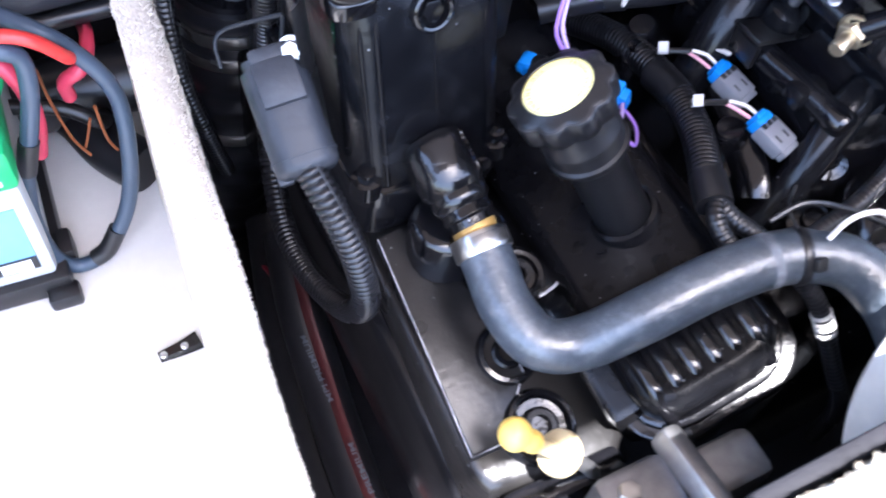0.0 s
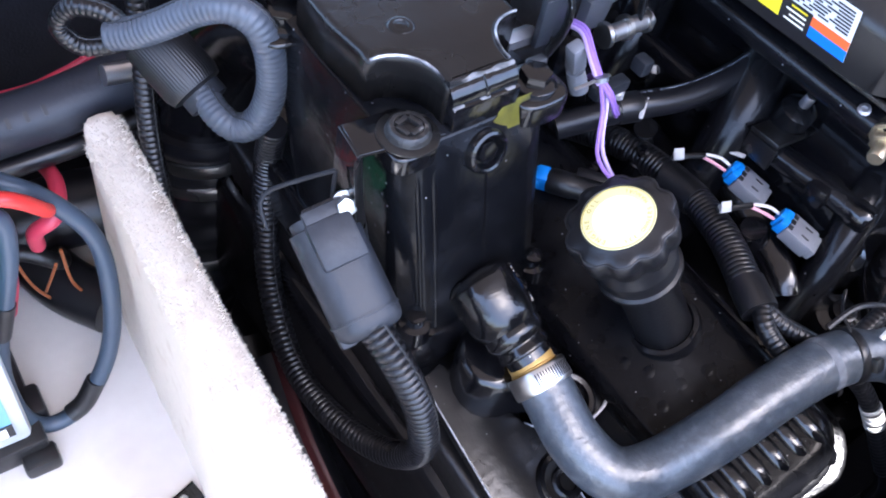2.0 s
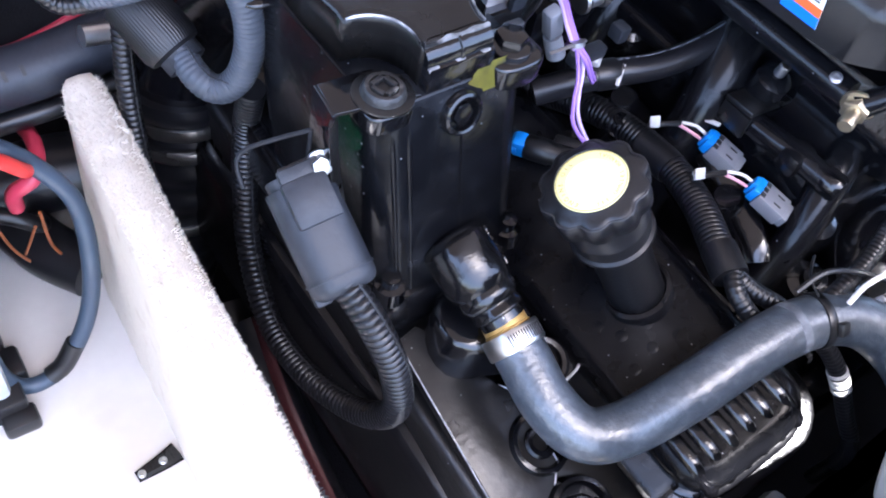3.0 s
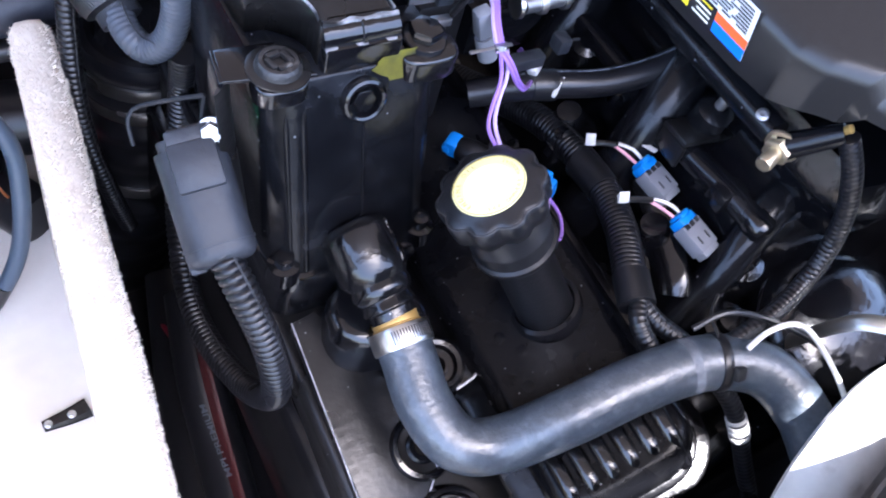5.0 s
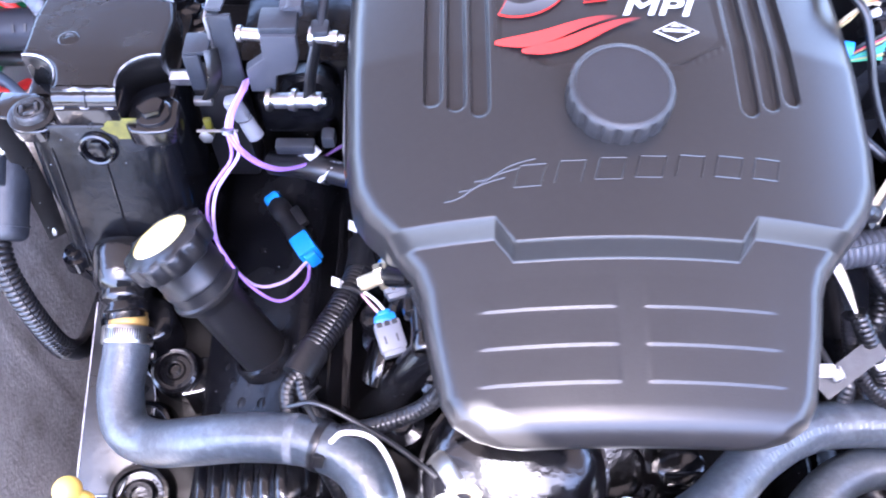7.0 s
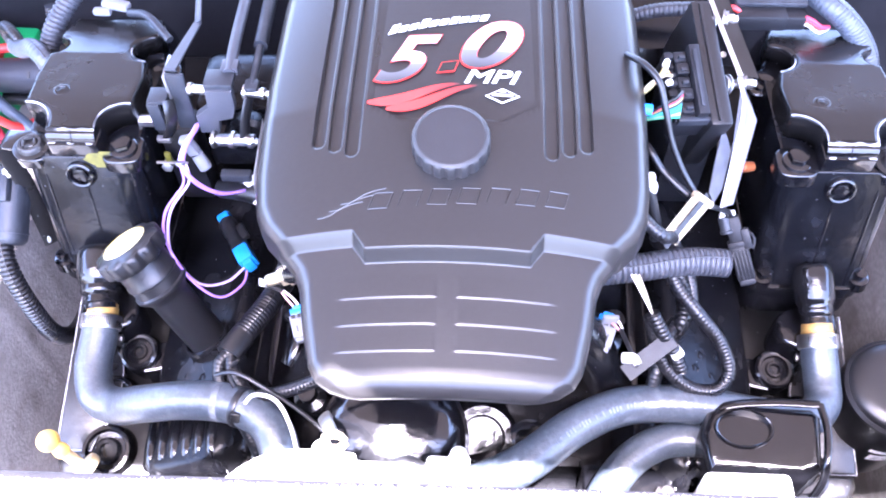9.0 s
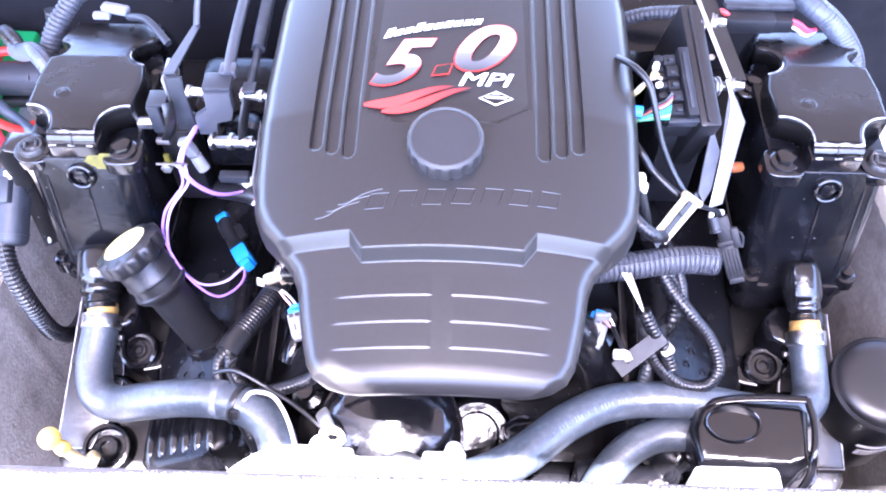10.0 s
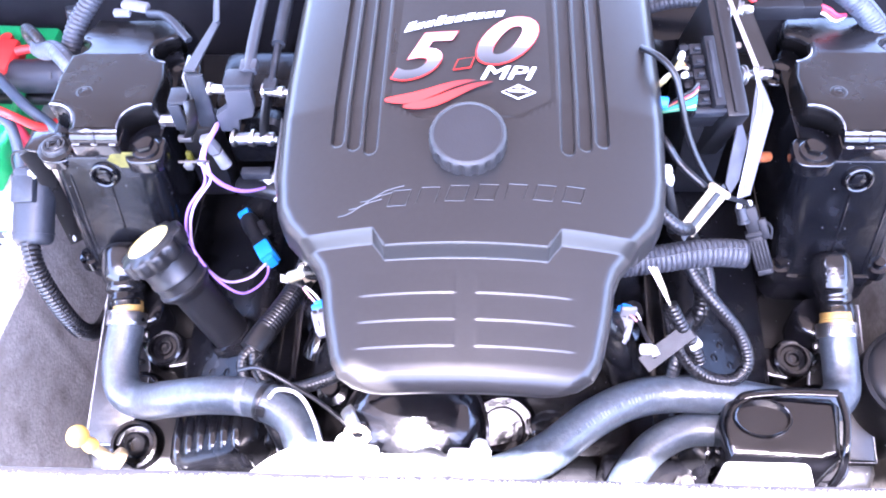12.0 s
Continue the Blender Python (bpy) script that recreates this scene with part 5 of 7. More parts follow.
CONDUITS = {
    "loop": ([(-0.443, 0.034, 0.158), (-0.436, 0.009, 0.138), (-0.426, -0.008, 0.098), (-0.42, -0.01, 0.045), (-0.423, 0.02, -0.003), (-0.43, 0.075, -0.03), (-0.429, 0.128, -0.034), (-0.42, 0.176, -0.005), (-0.41, 0.202, 0.04), (-0.404, 0.212, 0.09), (-0.406, 0.2, 0.14)], 0.0097, CONDUIT, "black corrugated conduit looping down beside the manifold"),
    "grey_loop": ([(-0.438, 0.238, 0.155), (-0.4355, 0.217, 0.147), (-0.427, 0.205, 0.1435), (-0.417, 0.196, 0.158), (-0.412, 0.192, 0.186), (-0.414, 0.193, 0.214), (-0.42, 0.199, 0.231), (-0.431, 0.209, 0.237), (-0.444, 0.221, 0.231), (-0.459, 0.234, 0.217), (-0.472, 0.246, 0.206), (-0.484, 0.257, 0.2)], 0.0098, CONDUIT_GREY, "sun-faded grey corrugated conduit bent in a hook"),
    "rear_tangle": ([(-0.472, 0.25, 0.2), (-0.482, 0.262, 0.212), (-0.497, 0.275, 0.212), (-0.505, 0.282, 0.196), (-0.497, 0.275, 0.183), (-0.48, 0.266, 0.185), (-0.466, 0.262, 0.19)], 0.0062, CONDUIT, "black corrugated conduit curled beside the hook"),
    "upright": ([(-0.45, 0.3, 0.22), (-0.455, 0.285, 0.17), (-0.463, 0.271, 0.106), (-0.466, 0.25, 0.04), (-0.455, 0.242, -0.03), (-0.44, 0.25, -0.1)], 0.0075, CONDUIT, "black corrugated conduit hanging by the carpeted board"),
    "harness": ([(-0.19, 0.2, 0.07), (-0.173, 0.141, 0.09), (-0.166, 0.091, 0.109), (-0.164, 0.034, 0.117), (-0.177, -0.013, 0.123), (-0.198, -0.055, 0.125), (-0.206, -0.073, 0.125)], 0.0115, CONDUIT, "thick black taped wiring harness over the valve cover"),
    "harness_tail": ([(-0.203, -0.07, 0.128), (-0.212, -0.083, 0.125), (-0.21, -0.1, 0.117), (-0.2, -0.116, 0.105)], 0.0065, CONDUIT, "thin black conduit branching from the harness"),
    "harness_twin": ([(-0.204, -0.072, 0.127), (-0.2, -0.087, 0.124), (-0.19, -0.102, 0.12), (-0.178, -0.112, 0.11)], 0.0065, CONDUIT, "thin black conduit branching from the harness"),
    "fore": ([(-0.1175, -0.0735, 0.257), (-0.1075, -0.0855, 0.235), (-0.099, -0.0955, 0.207), (-0.1, -0.1045, 0.178), (-0.114, -0.112, 0.158), (-0.14, -0.119, 0.148), (-0.166, -0.122, 0.14), (-0.19, -0.122, 0.128)], 0.0062, CONDUIT, "black corrugated conduit curving under the engine cover"),
    "down": ([(-0.19, -0.128, 0.126), (-0.172, -0.152, 0.102), (-0.158, -0.18, 0.06), (-0.145, -0.2, 0.02), (-0.12, -0.2, -0.06)], 0.0062, CONDUIT, "black corrugated conduit running down in front"),
    "right_thick": ([(0.125, -0.0265, 0.207), (0.1376, -0.0242, 0.207), (0.1676, -0.0194, 0.207), (0.1928, -0.0146, 0.207), (0.2184, -0.0109, 0.205), (0.242, -0.0102, 0.202)], 0.0128, MID_GREY, "thick dark grey corrugated conduit with an open end"),
    "right_loop": ([(0.19, -0.01, 0.2), (0.2, -0.03, 0.19), (0.217, -0.05, 0.18), (0.238, -0.066, 0.16), (0.247, -0.085, 0.142), (0.236, -0.098, 0.132), (0.212, -0.098, 0.135), (0.19, -0.086, 0.15), (0.178, -0.07, 0.172), (0.172, -0.06, 0.192)], 0.0062, CONDUIT, "thin black conduit lying in a loop"),
    "right_drop": ([(0.187, -0.012, 0.21), (0.2, -0.018, 0.192), (0.209, -0.03, 0.17), (0.207, -0.045, 0.155), (0.2, -0.05, 0.14)], 0.0075, CONDUIT, "black conduit dropping behind the loop"),
    "right_under": ([(0.205, -0.04, 0.15), (0.192, -0.06, 0.15), (0.184, -0.085, 0.14), (0.18, -0.1, 0.12), (0.178, -0.11, 0.1)], 0.0065, CONDUIT, "black conduit running down behind a paper tag"),
    "right_up": ([(0.146, 0.03, 0.252), (0.1521, 0.0181, 0.25), (0.166, -0.0005, 0.245), (0.181, -0.008, 0.236), (0.19, 0.0, 0.225), (0.197, 0.006, 0.205), (0.207, 0.0, 0.19), (0.214, -0.015, 0.178), (0.2165, -0.033, 0.166)], 0.0058, CONDUIT, "black conduit passing behind the thick one"),
    "back_right": ([(0.147, 0.25, 0.238), (0.1575, 0.25, 0.2488), (0.1732, 0.25, 0.2583), (0.1945, 0.25, 0.2655), (0.2165, 0.25, 0.2677), (0.2441, 0.25, 0.2685), (0.262, 0.25, 0.268)], 0.0072, MID_GREY, "grey corrugated conduit crossing behind the cover"),
    "corner_right": ([(0.352, 0.27, 0.272), (0.3609, 0.25, 0.2745), (0.3747, 0.24, 0.2676), (0.3912, 0.23, 0.2527), (0.4044, 0.22, 0.2324), (0.41, 0.21, 0.2), (0.412, 0.2, 0.15)], 0.0118, CONDUIT_GREY, "sun-faded grey conduit behind the riser"),
}
for key, (pts, r, mtl, label) in CONDUITS.items():
    ob = thing("conduit", pts[0], label, "conduit", "conduits")
    fine = mtl is CONDUIT_GREY or key == "harness"
    part("sleeve", tube(pts, r, 20, ribs=0.06 if fine else (0.09 if r < 0.007 else 0.13), pitch=0.0036 if fine or r < 0.007 else 0.0046), mtl, ob, "", 60)
    way = even(smooth_path(pts), 0.004)
    slit = []
    for i, c in enumerate(way):
        ax = (way[min(i + 1, len(way) - 1)] - way[max(i - 1, 0)]).normalized()
        out = Vector((0.25, -0.5, 0.8)) + Vector((0, 0.3, 0)) * math.sin(i * 0.05)
        out = (out - ax * out.dot(ax)).normalized()
        slit.append(c + out * r * 0.965)
    part("slit", tube(slit[1:-1], r * 0.07, 6), BLACK_INK, ob, "dark slit along the sleeve")
whole("conduit_tape", merge(*[ring_at([(-0.19, -0.128, 0.126), (-0.172, -0.152, 0.102), (-0.158, -0.18, 0.06), (-0.145, -0.2, 0.02)], 0.36 + 0.035 * k, 0.0062, 0.0028, 20, 0.0008)[0] for k in range(4)]), TAPE_WHITE, "white tape turns round a thin conduit", "tape")
whole("conduit_tape", tube([(-0.166, 0.05, 0.1145), (-0.165, 0.034, 0.1165), (-0.167, 0.018, 0.119)], 0.0124, 18), BLACK_PLASTIC, "black tape wound round the wiring harness", "tape")
whole("conduit_tape", tube([(-0.196, -0.052, 0.125), (-0.2025, -0.065, 0.1255), (-0.206, -0.073, 0.125)], 0.0123, 18), BLACK_PLASTIC, "shiny black tape where the harness splits", "tape")


# ---------------------------------------------------------------- injector plugs with marker tapes
def injector(body, tag, turn):
    ob = thing("injector_plug", body, "light grey injector plug with blue seal and wires", "connector", "injector plugs")
    b, g = Vector(body), Vector(tag)
    d = (Vector((0.3, -0.88, -0.25)) if turn > 0 else Vector((-0.3, -0.88, -0.25))).normalized()
    m = at(b, d, (0, 0, 1))
    part("body", merge(box((0.0195, 0.0115, 0.022), m, 0.0012), box((0.017, 0.009, 0.006), m @ Matrix.Translation((0, 0, 0.012)), 0.001)), CONNECTOR_GREY, ob)
    for k in (-1, 0, 1):
        part("slot", box((0.004, 0.002, 0.004), m @ Matrix.Translation((0.0058 * k, 0.0052, -0.0092)), 0), BLACK_INK, ob)
    for k in (-1, 1):
        part("slot", box((0.0012, 0.001, 0.006), m @ Matrix.Translation((0.0045 * k, 0.0057, 0.003)), 0), BLACK_INK, ob)
    part("seal", merge(box((0.016, 0.012, 0.007), m @ Matrix.Translation((0, 0.0005, -0.0135)), 0.0018), box((0.01, 0.013, 0.004), m @ Matrix.Translation((0, 0.001, -0.0175)), 0.0015)), BLUE_PLASTIC, ob)
    a = b - d * 0.018
    mid = a.lerp(g, 0.45) + Vector((0, 0.004, 0.005))
    for k, mtl in ((-1, PINK_WIRE), (1, WHITE_WIRE)):
        o = Vector((0.0022 * k, 0, 0.001 * k))
        part("wire", tube([a + o, a.lerp(mid, 0.5) + o * 1.3 + Vector((0, 0, 0.002)), mid + o * 0.6], 0.0012, 8), mtl, ob)
    part("wire_sleeve", tube([mid, mid.lerp(g, 0.5) + Vector((0, 0, 0.001)), g + (g - mid).normalized() * 0.004], 0.0021, 8), BLACK_PLASTIC, ob)
    tg = at(g + Vector((0, 0, 0.002)), (g - mid).normalized(), (0, 0, 1))
    part("marker_tape", merge(box((0.0052, 0.0048, 0.007), tg, 0.0008), box((0.001, 0.008, 0.007), tg @ Matrix.Translation((0.002, 0.004, 0)) @ Euler((0, 0, 0.5)).to_matrix().to_4x4(), 0.0003)), TAPE_WHITE, ob, "white tape flag on the wire")
    return ob


injector((-0.1385, 0.002, 0.136), (-0.17, 0.046, 0.14), 1)
injector((-0.1395, -0.046, 0.1345), (-0.1795, -0.006, 0.142), 1)
injector((0.134, -0.066, 0.168), (0.158, -0.098, 0.178), -1)

# stray wire guide by the rear injector
whole("wire_clip", box((0.004, 0.0015, 0.03), at((-0.142, 0.03, 0.15), (0.25, -0.85, 0.2), (0, 0, 1)), 0.0005), TAPE_WHITE, "white plastic clip beside the injector wiring", "clip")


# ---------------------------------------------------------------- blue ended joint and purple wires
bl = thing("inline_joint", (-0.225, 0.06, 0.1), "black inline joint with bright blue ends", "connector")
b1, b2 = Vector((-0.244, 0.097, 0.107)), Vector((-0.2115, 0.043, 0.117))
bd = (b2 - b1).normalized()
part("sleeve", lathe([(0.0085, 0), (0.0095, 0.004), (0.0095, 0.018), (0.0085, 0.02), (0.0085, 0.036), (0.009, 0.04), (0.009, (b2 - b1).length - 0.008)], at(b1 + bd * 0.004, bd), 22), BLACK_PLASTIC, bl)
part("clip", box((0.006, 0.008, 0.022), at((b1 + b2) / 2 + Vector((0.008, 0.004, 0.006)), bd), 0.0015), BLACK_PLASTIC, bl)
part("end_cap", merge(box((0.0165, 0.013, 0.01), at(b1, bd), 0.0022), box((0.008, 0.015, 0.006), at(b1 - bd * 0.004, bd), 0.0015)), BLUE_PLASTIC, bl)
m2 = at(b2, bd)
part("end_cap", merge(box((0.0185, 0.004, 0.022), m2 @ Matrix.Translation((0, 0.006, 0)), 0.0015), box((0.0185, 0.004, 0.022), m2 @ Matrix.Translation((0, -0.006, 0)), 0.0015), box((0.004, 0.012, 0.022), m2 @ Matrix.Translation((0.0075, 0, 0)), 0.0015), box((0.004, 0.012, 0.022), m2 @ Matrix.Translation((-0.0075, 0, 0)), 0.0015), box((0.014, 0.01, 0.008), m2 @ Matrix.Translation((0, 0, 0.012)), 0.0015)), BLUE_PLASTIC, bl)

pw = thing("purple_wires", (-0.25, 0.05, 0.12), "purple and lilac wires bound by a tie at the throttle", "wiring")
PA = [(-0.257, 0.072, 0.223), (-0.256, 0.064, 0.207), (-0.265, 0.054, 0.198), (-0.273, 0.042, 0.191), (-0.272, 0.022, 0.185), (-0.2625, 0.004, 0.176), (-0.246, -0.009, 0.148), (-0.226, -0.01, 0.124), (-0.209, 0.011, 0.116), (-0.208, 0.033, 0.115)]
PB = [(-0.257, 0.072, 0.223), (-0.2513, 0.0657, 0.2145), (-0.24, 0.066, 0.197), (-0.2252, 0.0721, 0.1816), (-0.205, 0.09, 0.168), (-0.187, 0.116, 0.155), (-0.174, 0.14, 0.142)]
PC = [(-0.247, 0.116, 0.233), (-0.2475, 0.103, 0.236), (-0.2545, 0.086, 0.231), (-0.257, 0.072, 0.223)]
for k, (pts, mtl, dx) in enumerate(((PA, PURPLE_WIRE, 0.0), (PA, LILAC_WIRE, 0.0022), (PB, PURPLE_WIRE, 0.0), (PB, PURPLE_WIRE, 0.0022), (PC, PURPLE_WIRE, 0.0), (PC, PURPLE_WIRE, 0.0022), (PC, LILAC_WIRE, -0.002))):
    q = [Vector(p) + Vector((dx, 0.3 * dx, 0.4 * dx)) for p in pts]
    if k == 1:
        q = [v + Vector((0.003, 0.001, 0)) for v in q[:4]] + [Vector((-0.269, 0.024, 0.183)), Vector((-0.2615, 0.002, 0.173)), Vector((-0.244, -0.004, 0.138)), Vector((-0.224, 0.009, 0.122)), Vector((-0.2095, 0.028, 0.12))]
    part("wire", tube(q, 0.0013, 8), mtl, pw)
part("tie", lathe([(0.004, -0.0015), (0.0046, -0.0015), (0.0046, 0.0015), (0.004, 0.0015)], at((-0.2565, 0.073, 0.2255), (0, 0.4, 0.9)), 16), DULL_STEEL, pw)
part("tie_tail", box((0.03, 0.0025, 0.0012), (-0.264, 0.073, 0.2255), 0.0004), DULL_STEEL, pw)
part("plug", box((0.008, 0.007, 0.012), at((-0.203, 0.0915, 0.179), (0.5, 0.4, 0.3)), 0.001), WHITE_PLASTIC, pw, "small white plug")
part("plug", box((0.005, 0.005, 0.016), at((-0.192, 0.075, 0.172), (-0.5, -0.4, -0.3)), 0.0006, taper=0.5), TAPE_WHITE, pw, "white tape flag")

# ---------------------------------------------------------------- throttle linkage
th = thing("throttle_linkage", (-0.21, 0.12, 0.18), "grey throttle levers with steel pivots and cables", "throttle linkage")
part("body", merge(block(-0.262, -0.165, 0.145, 0.23, 0.15, 0.225, 0.012), block(-0.245, -0.19, 0.118, 0.15, 0.17, 0.21, 0.006), lathe([(0.024, 0), (0.025, 0.004), (0.025, 0.016), (0.02, 0.02)], at((-0.205, 0.14, 0.2), (0, -1, 0.2)), 30)), VALVE_PAINT, th)
lever = prism([(-0.228, 0.283), (-0.203, 0.283), (-0.2035, 0.262), (-0.208, 0.249), (-0.222, 0.245), (-0.225, 0.229), (-0.243, 0.229), (-0.243, 0.251), (-0.229, 0.262)], -0.004, 0.004, Matrix.Translation((0, 0.112, 0)) @ Euler((radians(90), 0, 0)).to_matrix().to_4x4(), 0.0012)
part("lever", lever, MID_GREY, th, "cranked light grey lever")
part("lever_head", box((0.027, 0.022, 0.007), (-0.2155, 0.122, 0.285), 0.002), GREY_PLASTIC, th)
for y0, x0, z0, rr in ((0.1, -0.2185, 0.228, 0.0085), (0.1, -0.2, 0.228, 0.0085), (0.118, -0.183, 0.273, 0.007), (0.118, -0.2335, 0.276, 0.006)):
    pv = merge(lathe([(0.0035, -0.012), (rr, -0.012), (rr, -0.009), (0.0045, -0.0085), (0.0045, 0.004), (rr * 0.8, 0.0045), (rr * 0.8, 0.008), (0.003, 0.0085), (0.003, 0.013)], at((x0, y0, z0), (1, -0.1, 0)), 20))
    part("pivot", pv, STEEL, th, "bright steel pivot")
part("pivot_bar", tube([(-0.225, 0.1, 0.228), (-0.19, 0.1, 0.229)], 0.0058, 16), DULL_STEEL, th)
part("link_arm", merge(tube([(-0.19, 0.118, 0.272), (-0.196, 0.106, 0.25), (-0.2, 0.1, 0.229)], 0.0055, 12, flat=0.4)), BLACK_PLASTIC, th)
part("cable_sleeve", merge(tube([(-0.2075, 0.128, 0.287), (-0.2085, 0.19, 0.29), (-0.208, 0.33, 0.292)], 0.0055, 14), box((0.016, 0.014, 0.01), (-0.2075, 0.136, 0.287), 0.002)), MID_GREY, th, "grey cable sleeve")
part("cable_sleeve", merge(tube([(-0.187, 0.122, 0.278), (-0.186, 0.19, 0.284)], 0.0036, 12), tube([(-0.186, 0.17, 0.283), (-0.1855, 0.24, 0.287), (-0.184, 0.36, 0.29)], 0.0068, 14), box((0.013, 0.014, 0.008), (-0.1875, 0.122, 0.277), 0.002)), GREY_PLASTIC, th, "grey cable sleeve with a ferrule")
part("cable_tip", tube([(-0.2085, 0.235, 0.2985), (-0.2082, 0.262, 0.2995)], 0.0036, 10), BRASS, th)
part("sensor", merge(box((0.011, 0.01, 0.022), at((-0.254, 0.098, 0.222), (0.3, 0, -0.9)), 0.002), lathe([(0.006, 0), (0.0065, 0.01), (0.0065, 0.017), (0.004, 0.019)], at((-0.25, 0.098, 0.21), (0.35, -0.2, -0.9)), 16)), CONNECTOR_GREY, th, "pale sensor plug")
part("stop_block", merge(box((0.03, 0.01, 0.01), (-0.215, 0.092, 0.186), 0.002), box((0.01, 0.012, 0.012), (-0.188, 0.092, 0.196), 0.002)), GREY_PLASTIC, th)
tb = thing("cable_bracket", (-0.275, 0.12, 0.2), "pressed steel bracket carrying the throttle cable", "bracket")
part("web", box((0.018, 0.004, 0.07), at((-0.258, 0.122, 0.254), (0, 0.06, 1), (0, 1, 0)), 0.001), GREY_PLASTIC, tb)
part("side", box((0.003, 0.03, 0.07), (-0.2665, 0.135, 0.254), 0.001), DULL_STEEL, tb)
part("strip", sheet([(-0.2665, 0.126, 0.2905), (-0.2555, 0.126, 0.2905), (-0.2475, 0.2, 0.284), (-0.2545, 0.2, 0.284)], 0.002), MID_GREY, tb)
part("strip", tube([(-0.251, 0.198, 0.285), (-0.2535, 0.235, 0.296), (-0.25, 0.3, 0.31)], 0.006, 10, flat=0.3), MID_GREY, tb)
part("clamp_block", merge(box((0.012, 0.005, 0.034), (-0.2795, 0.108, 0.25), 0.0015), box((0.018, 0.02, 0.004), (-0.2755, 0.117, 0.268), 0.0012)), GREY_PLASTIC, tb)
part("clamp_clip", tube([(-0.2655, 0.112, 0.268), (-0.264, 0.105, 0.257), (-0.267, 0.103, 0.242), (-0.2745, 0.104, 0.228)], 0.0062, 12, flat=0.35), BLACK_SATIN, tb, "curved black spring clip")
part("clamp_foot", box((0.014, 0.006, 0.006), (-0.28, 0.106, 0.2215), 0.0012), DULL_STEEL, tb)
part("bolt", hexagon(0.006, 0.022, at((-0.302, 0.116, 0.236), (1, 0, 0))), DULL_STEEL, tb)
part("yellow_band", box((0.006, 0.004, 0.016), (-0.279, 0.098, 0.203), 0.001), MOTTLED_OLIVE, tb)
part("stem", block(-0.29, -0.255, 0.115, 0.145, 0.12, 0.225, 0.004), BLACK_PLASTIC, tb)
part("bolt", hexagon(0.006, 0.01, at((-0.283, 0.105, 0.19), (0, -1, 0.2))), DULL_STEEL, tb)

# ---------------------------------------------------------------- fuel rail and hose between cover and valve cover
fr = thing("fuel_rail", (-0.14, 0.1, 0.17), "black steel fuel rail with a plated fitting", "fuel rail")
part("rail", merge(tube([(-0.131, -0.043, 0.2315), (-0.131, 0.1, 0.23), (-0.131, 0.33, 0.23)], 0.0095, 20), box((0.02, 0.022, 0.02), at((-0.131, -0.042, 0.2315), (0, -1, 0)), 0.004, 3)), BLACK_CAST, fr)
part("rail_screw", lathe([(0.004, 0), (0.004, 0.002), (0.0022, 0.0026), (0.0018, 0.001), (0, 0.001)], at((-0.1375, -0.032, 0.2385), (-0.5, -0.2, 0.8)), 16), DULL_STEEL, fr)
part("rail_end", tube([(-0.136, -0.0525, 0.232), (-0.128, -0.06, 0.242), (-0.118, -0.071, 0.2575)], lambda q: 0.0085 - 0.002 * q, 18), BLACK_CAST, fr)
gm = at((-0.138, -0.0535, 0.232), (-0.93, -0.3, -0.2))
nut = part("nut", merge(hexagon(0.0088, 0.007, gm @ Matrix.Translation((0, 0, -0.002))), lathe([(0.0108, -0.004), (0.0108, -0.002), (0.0085, -0.0015)], gm, 24)), GOLD_ZINC, fr, "gold zinc-plated nut")
part("stud", lathe([(0.005, 0.004), (0.0052, 0.015), (0.0045, 0.017), (0, 0.017)], gm, 20), GOLD_ZINC, fr)
part("tip", lathe([(0.0026, 0), (0.0028, 0.005), (0, 0.006)], at((-0.1195, -0.0695, 0.2585), (0.1, -0.5, 0.9)), 10), BRASS, fr)
part("lower_rail", tube([(-0.1128, -0.0665, 0.159), (-0.1165, -0.03, 0.16), (-0.122, 0.0067, 0.1605), (-0.124, 0.1, 0.162), (-0.13, 0.3, 0.165)], 0.0092, 18), BLACK_CAST, fr)
part("rail_cap", lathe([(0.0098, -0.006), (0.0104, -0.004), (0.0104, 0.005), (0.0085, 0.008), (0.006, 0.0085)], at((-0.1128, -0.064, 0.159), (0.08, -1, 0)), 22), BLACK_PAINT, fr)
part("saddle", merge(box((0.05, 0.024, 0.004), at((-0.112, 0.012, 0.1715), (0.15, 0.05, 1)), 0.001), box((0.004, 0.024, 0.018), (-0.1335, 0.012, 0.162), 0.001)), BLACK_SATIN, fr, "flat clamp over the rail")
part("saddle", box((0.026, 0.018, 0.018), (-0.1165, -0.035, 0.158), 0.005), BLACK_CAST, fr)
vm = at((-0.106, 0.012, 0.192), (-0.1, -0.2, 1))
part("valve_collar", lathe([(0.014, -0.02), (0.013, -0.004), (0.008, 0), (0.004, 0.001)], vm, 20), BLACK_CAST, fr)
part("valve_stem", lathe([(0.004, 0), (0.004, 0.009), (0.0034, 0.0105), (0.0018, 0.011)], vm, 14), ALUMINIUM, fr, "bright valve stem")
hz = thing("fuel_hose", (-0.13, 0.07, 0.16), "black rubber fuel hose with a dotted white line", "hose")
HZ = [(-0.24, 0.105, 0.15), (-0.2, 0.086, 0.166), (-0.15, 0.069, 0.173), (-0.1, 0.06, 0.192), (-0.06, 0.062, 0.222)]
part("hose", tube(HZ, 0.0098, 20), RUBBER_FINE, hz)
hp = even(smooth_path(HZ), 0.0042)
dots = []
